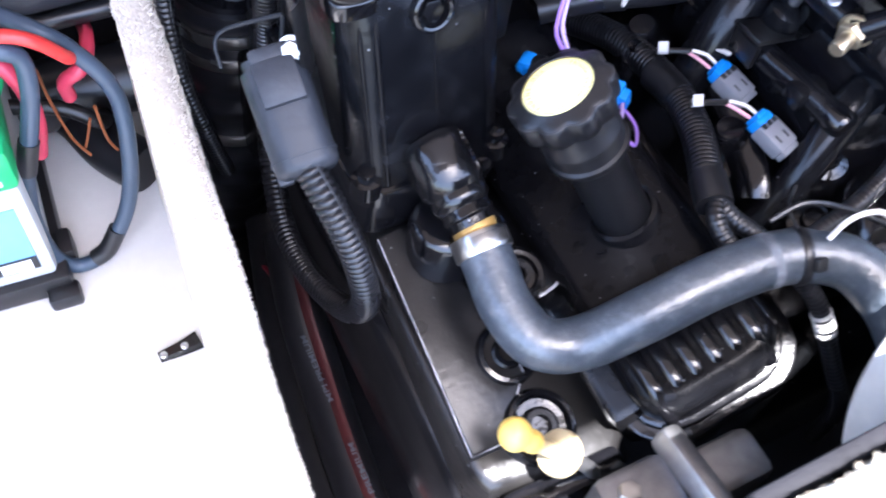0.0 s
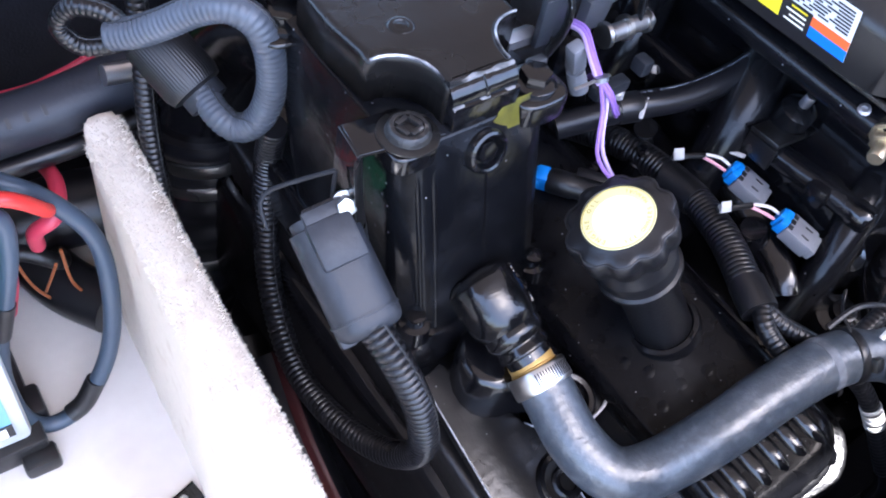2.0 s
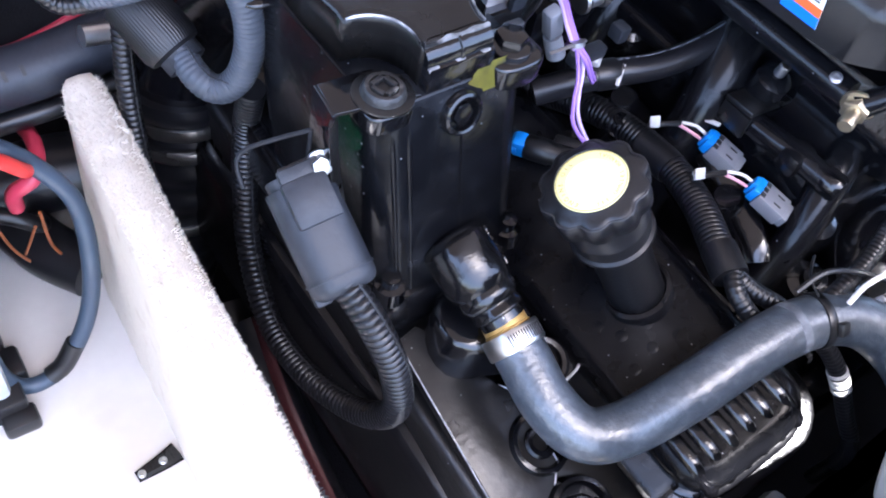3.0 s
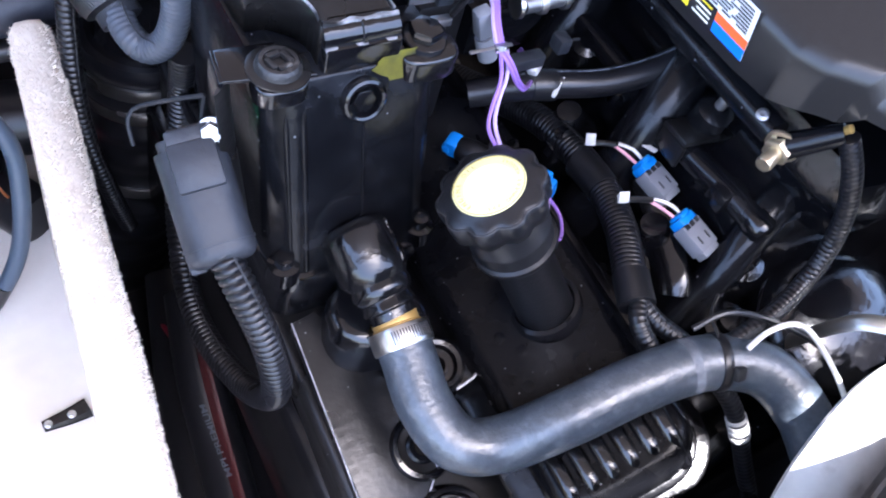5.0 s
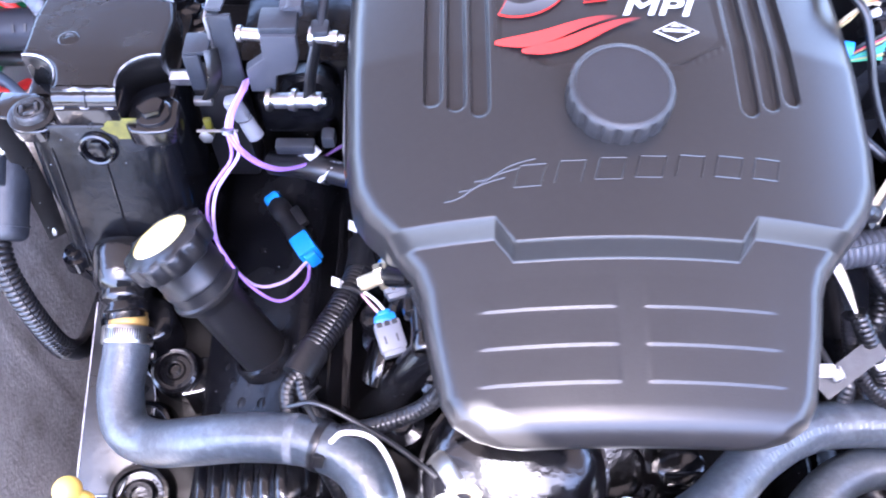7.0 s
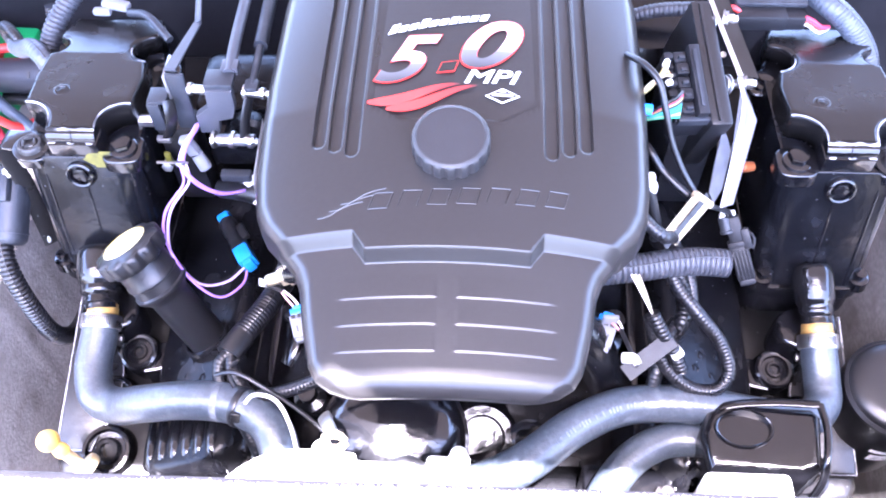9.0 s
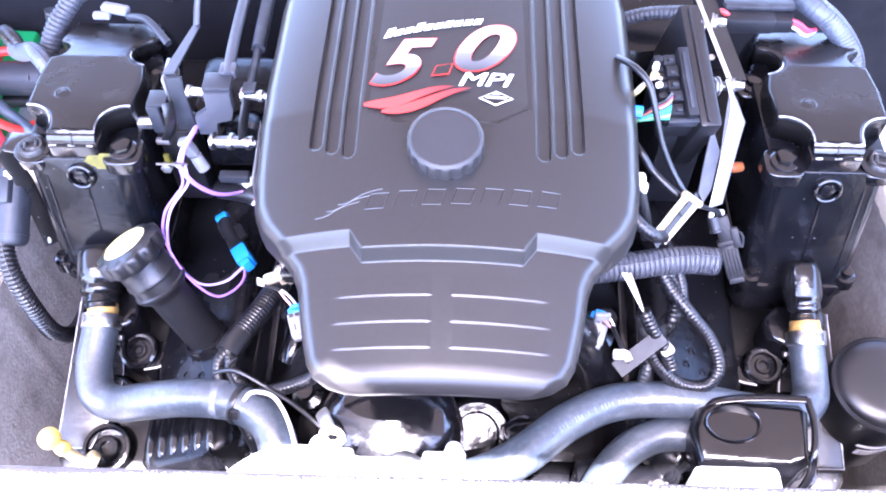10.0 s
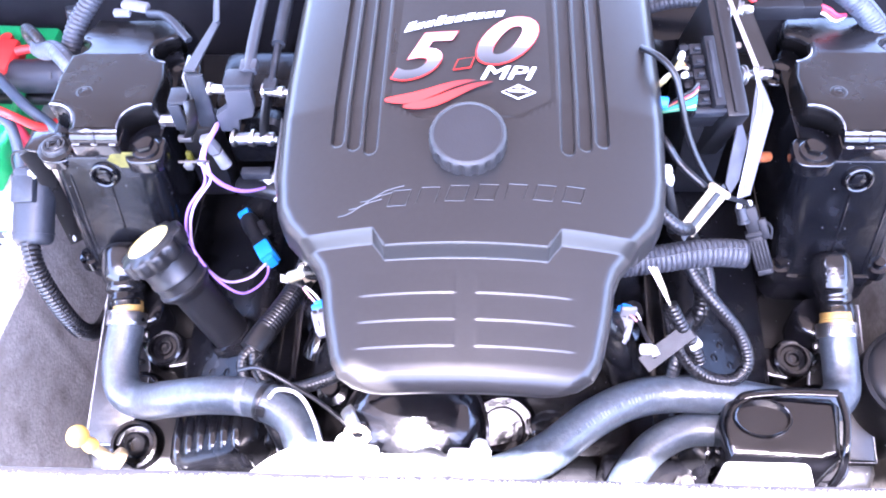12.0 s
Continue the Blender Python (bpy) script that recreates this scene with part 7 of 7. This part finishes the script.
for k in range(5):
    a = k * 1.257 + 0.5
    part("bolt", hexagon(0.005, 0.005, pc @ Matrix.Translation((0.068 * math.cos(a), 0.068 * math.sin(a), 0.03))), STEEL, pl)
part("lug", merge(box((0.022, 0.014, 0.014), at((-0.094, -0.186, 0.172), (0.1, 0, 1)), 0.004, 3), lathe([(0.008, -0.004), (0.008, 0.004), (0.004, 0.006), (0, 0.006)], at((-0.098, -0.186, 0.181), (0.3, -0.3, 0.9)), 18)), PALE_PAINT, pl)
part("web", merge(box((0.03, 0.014, 0.06), at((-0.093, -0.19, 0.14), (0.25, 0.1, 1)), 0.004, 3), box((0.065, 0.03, 0.014), (-0.056, -0.197, 0.146), 0.004, 3), box((0.014, 0.016, 0.06), (-0.036, -0.2, 0.115), 0.003)), PALE_PAINT, pl)
al = thing("accessory_bracket", (-0.29, -0.2, 0.0), "dull cast aluminium bracket at the front of the engine", "bracket")
part("mount", block(-0.345, -0.29, -0.225, -0.178, -0.04, 0.045, 0.008), DULL_STEEL, al)
part("flange", block(-0.3, -0.225, -0.222, -0.186, -0.05, 0.04, 0.008), DULL_STEEL, al)
part("rib", box((0.016, 0.07, 0.02), at((-0.285, -0.205, 0.05), (0.3, 0.1, 1)), 0.005), DULL_STEEL, al)
part("bolt", hexagon(0.007, 0.008, at((-0.328, -0.195, 0.045), (0, 0, 1))), STEEL, al)

# ---------------------------------------------------------------- right bracket and canister
rbk = thing("cast_bracket", (0.265, -0.14, 0.06), "gloss black cast bracket with an oval opening", "bracket")
hood = prism([(0.222, -0.172), (0.305, -0.174), (0.318, -0.166), (0.325, -0.12), (0.318, -0.112), (0.24, -0.11), (0.226, -0.118), (0.217, -0.14)], 0.05, 0.134, None, 0.011, 4)
for v in hood.verts:
    if v.co.z > 0.11:
        v.co.z -= 0.012 * max(0.0, 1 - abs(v.co.x - 0.298) / 0.016) + 0.25 * max(0, -0.15 - v.co.y)
part("body", hood, BLACK_PAINT, rbk)
oval = lathe([(0.0245, -0.03), (0.0252, 0.002), (0.0247, 0.0038), (0.0238, 0.0045), (0.0228, 0.004), (0.0222, 0.0), (0.0215, -0.008), (0.0, -0.009)], at((0.254, -0.136, 0.134), (0, -0.12, 0.99)), 44)
for v in oval.verts:
    v.co.y = -0.136 + (v.co.y + 0.136) * 0.66
part("ring", oval, BLACK_PAINT, rbk)
part("top_flange", tube([(0.224, -0.128, 0.118), (0.24, -0.114, 0.13), (0.28, -0.111, 0.136), (0.322, -0.113, 0.139)], 0.0045, 14, flat=0.5), BLACK_PAINT, rbk)
part("wing_edge", tube([(0.322, -0.113, 0.139), (0.324, -0.14, 0.137), (0.319, -0.172, 0.122), (0.317, -0.18, 0.08)], 0.0036, 10), BLACK_PAINT, rbk)
part("spacer", box((0.072, 0.036, 0.09), (0.25, -0.194, 0.095), 0.006, 3), PALE_PAINT, rbk, "pale casting under the bracket in the sun")
part("foot", block(0.122, 0.219, -0.197, -0.146, 0.01, 0.075, 0.006), BLACK_PAINT, rbk)
part("stud", merge(lathe([(0.0055, 0), (0.0055, 0.027), (0, 0.029)], Matrix.Translation((0.191, -0.181, 0.075)), 14), hexagon(0.0105, 0.011, Matrix.Translation((0.191, -0.181, 0.078)))), STEEL, rbk, "plated stud and nut")
bh = thing("bypass_hose", (0.18, -0.15, 0.08), "black bypass hose below the coolant hose", "hose")
part("hose", tube([(0.128, -0.205, 0.075), (0.138, -0.182, 0.092), (0.163, -0.152, 0.1), (0.195, -0.134, 0.1), (0.232, -0.132, 0.1)], 0.0152, 24), RUBBER, bh)

cn = thing("oil_filter", (0.42, -0.054, -0.035), "black oil filter canister with white printed bands", "oil filter")
cnm = at((0.42, -0.054, -0.035), (0.0, -0.12, 0.99))
part("can", lathe([(0.046, 0), (0.048, 0.004), (0.048, 0.118), (0.046, 0.126), (0.042, 0.131), (0.03, 0.134), (0, 0.135)], cnm, 54), BLACK_PLASTIC, cn)
part("rim", lathe([(0.0475, 0.118), (0.0492, 0.119), (0.0492, 0.123), (0.0465, 0.1255)], cnm, 54), BLACK_PLASTIC, cn)


def band(z0, z1, a0, a1, r, m):
    bm = bmesh.new()
    rows = [[bm.verts.new((r * math.cos(radians(a0 + (a1 - a0) * k / 14)), r * math.sin(radians(a0 + (a1 - a0) * k / 14)), z)) for k in range(15)] for z in (z0, z1)]
    for k in range(14):
        bm.faces.new((rows[0][k], rows[0][k + 1], rows[1][k + 1], rows[1][k]))
    bm.transform(m)
    return bm


part("printed_band", band(0.072, 0.079, -110, -20, 0.0484, cnm), WHITE_INK, cn, "white printed bar")
part("printed_band", band(0.052, 0.066, -105, -20, 0.0484, cnm), WHITE_INK, cn, "white printed bar")
for k in range(3):
    part("printed_line", band(0.0545 + 0.0035 * k, 0.056 + 0.0035 * k, -100, -30, 0.0487, cnm), BLACK_INK, cn)

# ---------------------------------------------------------------- hoses low beside the left manifold
rh = thing("lettered_hose", (-0.43, 0.0, -0.22), "black hose with a dark red lettered stripe", "hose")
RH = [(-0.405, 0.2, -0.16), (-0.419, 0.13, -0.175), (-0.425, 0.066, -0.195), (-0.431, 0.0, -0.205), (-0.436, -0.08, -0.21), (-0.44, -0.16, -0.21)]
part("hose", tube(RH, 0.022, 22), RUBBER_FINE, rh)
stripe_pts = [Vector(p) + Vector((0.001, -0.004, 0.0205)) for p in RH]
stripe = part("stripe", tube(stripe_pts, 0.0085, 12, flat=0.35), RED_STRIPE, rh, "dark red stripe with pale letters")
for y in (0.06, -0.05):
    tx = fit_box(lettering("MPI PREMIUM", 0.012, 0, 0.0002), 0, 0.068, -0.0027, 0.0027)
    tx.transform(Matrix.Translation((-0.43, y - 0.035, -0.176 + 0.14 * (y - 0.0) * 0.5)) @ basis((0, -0.1, 1), (-1, 0, 0)).to_4x4())
    part("lettering", tx, CONDUIT_GREY, stripe, "pale letters MPI PREMIUM")
whole("bilge_hose", tube([(-0.4, 0.25, -0.2), (-0.43, 0.12, -0.25), (-0.45, 0.0, -0.27), (-0.455, -0.15, -0.27)], 0.03, 22), RUBBER_FINE, "thick black bilge hose in the dark", "hose")
whole("red_lead", tube([(-0.43, 0.2, -0.2), (-0.428, 0.17, -0.185), (-0.424, 0.145, -0.19), (-0.415, 0.13, -0.21)], 0.0025, 10), CRIMSON_CABLE, "short crimson cable down behind the board", "cable")
whole("red_lead", tube([(-0.447, 0.42, -0.05), (-0.45, 0.385, -0.055), (-0.4507, 0.333, -0.058), (-0.4485, 0.298, -0.06), (-0.446, 0.28, -0.09)], lambda q: 0.0012 + 0.0045 * math.sin(math.pi * min(1, max(0.02, (q - 0.15) * 1.4))), 12), CRIMSON_CABLE, "crimson heat-shrunk splice on a thin wire", "cable")
whole("white_sleeve", tube([(-0.47, 0.33, 0.105), (-0.44, 0.33, 0.1)], 0.008, 14), ALUMINIUM, "short bright metal tube end", "tube")
mesh_hose = thing("bellows_cap", (-0.42, 0.27, 0.1), "ribbed grey plastic cap holding the conduit", "cap")
cap_axis = Vector((-0.436, 0.228, 0.147)) - Vector((-0.452, 0.268, 0.172))
part("cap", lathe([(0.017, 0), (0.02, 0.003), (0.0205, 0.04), (0.0185, 0.046), (0.012, 0.048)], at((-0.454, 0.277, 0.176), cap_axis), 240, lambda a, i: 1 - 0.016 * (round(math.degrees(a) / 1.5) % 4 < 2)), BLACK_PLASTIC, mesh_hose)
part("collar", lathe([(0.0125, 0), (0.0145, 0.001), (0.0145, 0.012), (0.0125, 0.013)], at((-0.4385, 0.242, 0.1525), cap_axis), 24), GREY_PLASTIC, mesh_hose)


# ---------------------------------------------------------------- side locker: battery and cables
bt = thing("battery", (-0.63, 0.29, FLOOR_Z), "grey battery with a green lid standing in a black tray", "battery")
turn = Matrix.Translation((-0.603, 0.217, 0)) @ Euler((0, 0, radians(-3))).to_matrix().to_4x4()


def bb(x0, x1, y0, y1, z0, z1, bevel):
    b = block(x0, x1, y0, y1, z0, z1, bevel)
    b.transform(turn)
    return b


part("tray", merge(bb(-0.19, 0.004, -0.006, 0.27, FLOOR_Z + 0.004, FLOOR_Z + 0.03, 0.004), bb(-0.02, 0.008, -0.02, 0.0, FLOOR_Z, FLOOR_Z + 0.018, 0.004), bb(-0.01, 0.012, 0.02, 0.05, FLOOR_Z, FLOOR_Z + 0.03, 0.004)), BLACK_PLASTIC, bt, "black plastic tray with feet")
part("case", bb(-0.185, -0.004, 0.0, 0.262, FLOOR_Z + 0.03, -0.008, 0.006), BATTERY_GREY, bt)
lid = part("lid", merge(bb(-0.187, -0.002, -0.002, 0.264, -0.008, 0.035, 0.006), bb(-0.17, -0.03, 0.03, 0.1, 0.03, 0.055, 0.008), bb(-0.17, -0.03, 0.15, 0.24, 0.03, 0.06, 0.008)), BATTERY_GREEN, bt, "green battery lid with raised caps")
part("handle", tube([turn @ Vector((-0.01, 0.05, 0.03)), turn @ Vector((0.004, 0.07, 0.045)), turn @ Vector((0.0, 0.13, 0.05)), turn @ Vector((-0.012, 0.15, 0.03))], 0.006, 12), BATTERY_GREEN, lid)
lab = part("label", bb(-0.16, -0.015, -0.0015, 0.0, FLOOR_Z + 0.05, -0.03, 0), LABEL_BLUE, bt, "sky blue printed label")
part("label_patch", bb(-0.12, -0.05, -0.0025, -0.001, -0.06, -0.04, 0), RED_INK, lab)
part("label_bar", bb(-0.16, -0.015, -0.0028, -0.001, FLOOR_Z + 0.05, FLOOR_Z + 0.066, 0), BLACK_INK, lab)
for k in range(3):
    part("label_bar", bb(-0.045, -0.02, -0.0036, -0.002, FLOOR_Z + 0.052 + 0.0045 * k, FLOOR_Z + 0.0552 + 0.0045 * k, 0), WHITE_INK, lab)
    part("label_bar", bb(-0.12, -0.06 - 0.008 * k, -0.0036, -0.002, FLOOR_Z + 0.053 + 0.0045 * k, FLOOR_Z + 0.0548 + 0.0045 * k, 0), CONNECTOR_GREY, lab)
tx = fit_box(lettering("E", 0.03, 0, 0.0015), 0, 0.02, 0, 0.024)
tx.transform(turn @ Matrix.Translation((-0.034, -0.0022, 0.0)) @ Euler((radians(90), 0, 0)).to_matrix().to_4x4())
part("letter", tx, WHITE_INK, lid, "white letter E on the lid")
part("terminal", merge(lathe([(0.009, 0), (0.008, 0.015), (0, 0.016)], Matrix.Translation(turn @ Vector((-0.04, 0.2, 0.058))), 18), box((0.05, 0.06, 0.03), turn @ Vector((-0.03, 0.15, 0.075)), 0.006), tube([turn @ Vector((-0.02, 0.16, 0.08)), turn @ Vector((0.02, 0.165, 0.085)), turn @ Vector((0.055, 0.15, 0.07))], 0.006, 12), tube([turn @ Vector((-0.02, 0.13, 0.075)), turn @ Vector((0.015, 0.135, 0.075)), turn @ Vector((0.04, 0.13, 0.06))], 0.005, 12)), RED_CABLE, bt, "red terminal clamp")

for pts, r, mtl, label in (
    ([(-0.61, 0.3, 0.11), (-0.569, 0.261, 0.092), (-0.554, 0.258, 0.08), (-0.556, 0.254, 0.05), (-0.568, 0.25, 0.01), (-0.581, 0.249, -0.03), (-0.59, 0.245, -0.08), (-0.587, 0.236, -0.128), (-0.57, 0.23, -0.146), (-0.543, 0.228, -0.132), (-0.515, 0.232, -0.085), (-0.501, 0.24, -0.03), (-0.497, 0.26, 0.02), (-0.515, 0.275, 0.055), (-0.54, 0.285, 0.08), (-0.6, 0.33, 0.09)], 0.0085, SLATE_CABLE, "slate blue battery cable hanging in a loop"),
    ([(-0.64, 0.28, 0.1), (-0.596, 0.271, 0.1), (-0.578, 0.266, 0.1), (-0.554, 0.258, 0.1), (-0.538, 0.256, 0.09), (-0.522, 0.268, 0.06), (-0.53, 0.31, 0.03)], 0.0065, RED_CABLE, "bright red battery cable"),
    ([(-0.63, 0.31, 0.06), (-0.58, 0.291, 0.06), (-0.567, 0.282, 0.05), (-0.56, 0.276, 0.03), (-0.56, 0.272, 0.0), (-0.568, 0.275, -0.04)], 0.0085, CRIMSON_CABLE, "faded crimson battery cable"),
    ([(-0.54, 0.3, -0.01), (-0.53, 0.292, 0.015), (-0.513, 0.288, 0.03), (-0.512, 0.32, 0.03), (-0.51, 0.38, 0.0)], 0.0075, CRIMSON_CABLE, "faded crimson cable arching behind the board"),
    ([(-0.558, 0.33, 0.0), (-0.556, 0.338, -0.05), (-0.547, 0.331, -0.1), (-0.522, 0.331, -0.147), (-0.505, 0.323, -0.14), (-0.52, 0.315, -0.09), (-0.523, 0.312, -0.04)], 0.0018, COPPER_WIRE, "thin orange wire drooping over the floor"),
    ([(-0.53, 0.308, -0.05), (-0.536, 0.318, -0.08), (-0.541, 0.324, -0.1)], 0.0016, COPPER_WIRE, "thin orange wire end"),
    ([(-0.6, 0.36, -0.06), (-0.55, 0.35, -0.07), (-0.52, 0.34, -0.09), (-0.516, 0.38, -0.12)], 0.009, BLACK_PLASTIC, "black cable low in the locker"),
    ([(-0.55, 0.41, 0.045), (-0.5015, 0.4, 0.05), (-0.476, 0.4, 0.054), (-0.455, 0.4, 0.0603), (-0.43, 0.4, 0.07)], 0.0045, CRIMSON_CABLE, "crimson cable crossing behind the locker"),
):
    pts = [(x - (0.02 if y < 0.3 else 0.01), y, z) for x, y, z in pts]
    whole("battery_cable", tube(pts, r * 0.82, 14), mtl, label, "cable", "battery cables")
whole("cable_sleeve", tube([(-0.6005, 0.249, -0.028), (-0.594, 0.2495, -0.008), (-0.59, 0.25, 0.004)], 0.0082, 14), BLACK_PLASTIC, "black sleeve shrunk on the battery cable", "sleeve")
whole("cable_sleeve", tube([(-0.575, 0.2285, -0.1405), (-0.563, 0.228, -0.132), (-0.549, 0.23, -0.11)], 0.0082, 14), BLACK_PLASTIC, "black sleeve shrunk on the battery cable", "sleeve")
fo = thing("foam_tube", (-0.5, 0.345, 0.04), "thick dark grey foam-covered pipe", "pipe")
part("tube", tube([(-0.7, 0.36, 0.055), (-0.536, 0.348, 0.07), (-0.496, 0.345, 0.075), (-0.43, 0.349, 0.082)], 0.022, 26), FOAM, fo)
for k in range(5):
    part("printed_bar", box((0.008, 0.003, 0.0006), at((-0.54 + 0.013 * k, 0.331, 0.0865 + 0.0012 * k), (0, -0.65, 0.75), (1, 0, 0)), 0), BLACK_INK, fo)
whole("pipe", tube([(-0.7, 0.345, 0.03), (-0.536, 0.334, 0.042), (-0.492, 0.332, 0.045), (-0.45, 0.334, 0.05)], 0.008, 14), RUBBER_FINE, "thin black hose under the foam-covered pipe", "pipe")
whole("locker_pipe", tube([(-0.7, 0.42, -0.12), (-0.6, 0.41, -0.11), (-0.5, 0.4, -0.1), (-0.44, 0.38, -0.1)], 0.035, 24), RUBBER_FINE, "thick black pipe across the back of the locker", "pipe")
whole("locker_pipe", tube([(-0.575, 0.44, -0.125), (-0.546, 0.39, -0.128), (-0.53, 0.345, -0.131), (-0.505, 0.305, -0.132)], 0.026, 22), RUBBER_FINE, "black pipe on the locker floor beside the board", "pipe")
hg = thing("latch_strap", (-0.535, 0.125, FLOOR_Z), "small black latch strap with two screws on the floor", "latch")
hA, hB = Vector((-0.549, 0.118, FLOOR_Z)), Vector((-0.53, 0.1197, FLOOR_Z))
strap = tube([(hA.x - 0.004, hA.y, FLOOR_Z + 0.003), (hB.x, hB.y, FLOOR_Z + 0.003), (hB.x + 0.014, hB.y + 0.0022, FLOOR_Z + 0.003)], lambda q: 0.006 + 0.006 * q, 14, flat=0.28)

for v in strap.verts:
    v.co.z = FLOOR_Z + 0.0005 + 0.0035 * (1 if v.co.z > FLOOR_Z + 0.003 else 0)
part("strap", strap, BLACK_PAINT, hg)
for p in (hA, hB):
    part("screw", lathe([(0.0035, 0.003), (0.0035, 0.0048), (0.0022, 0.0058), (0.0014, 0.0045), (0, 0.0045)], Matrix.Translation((p.x, p.y, FLOOR_Z)), 18), STEEL, hg, "small steel screw")
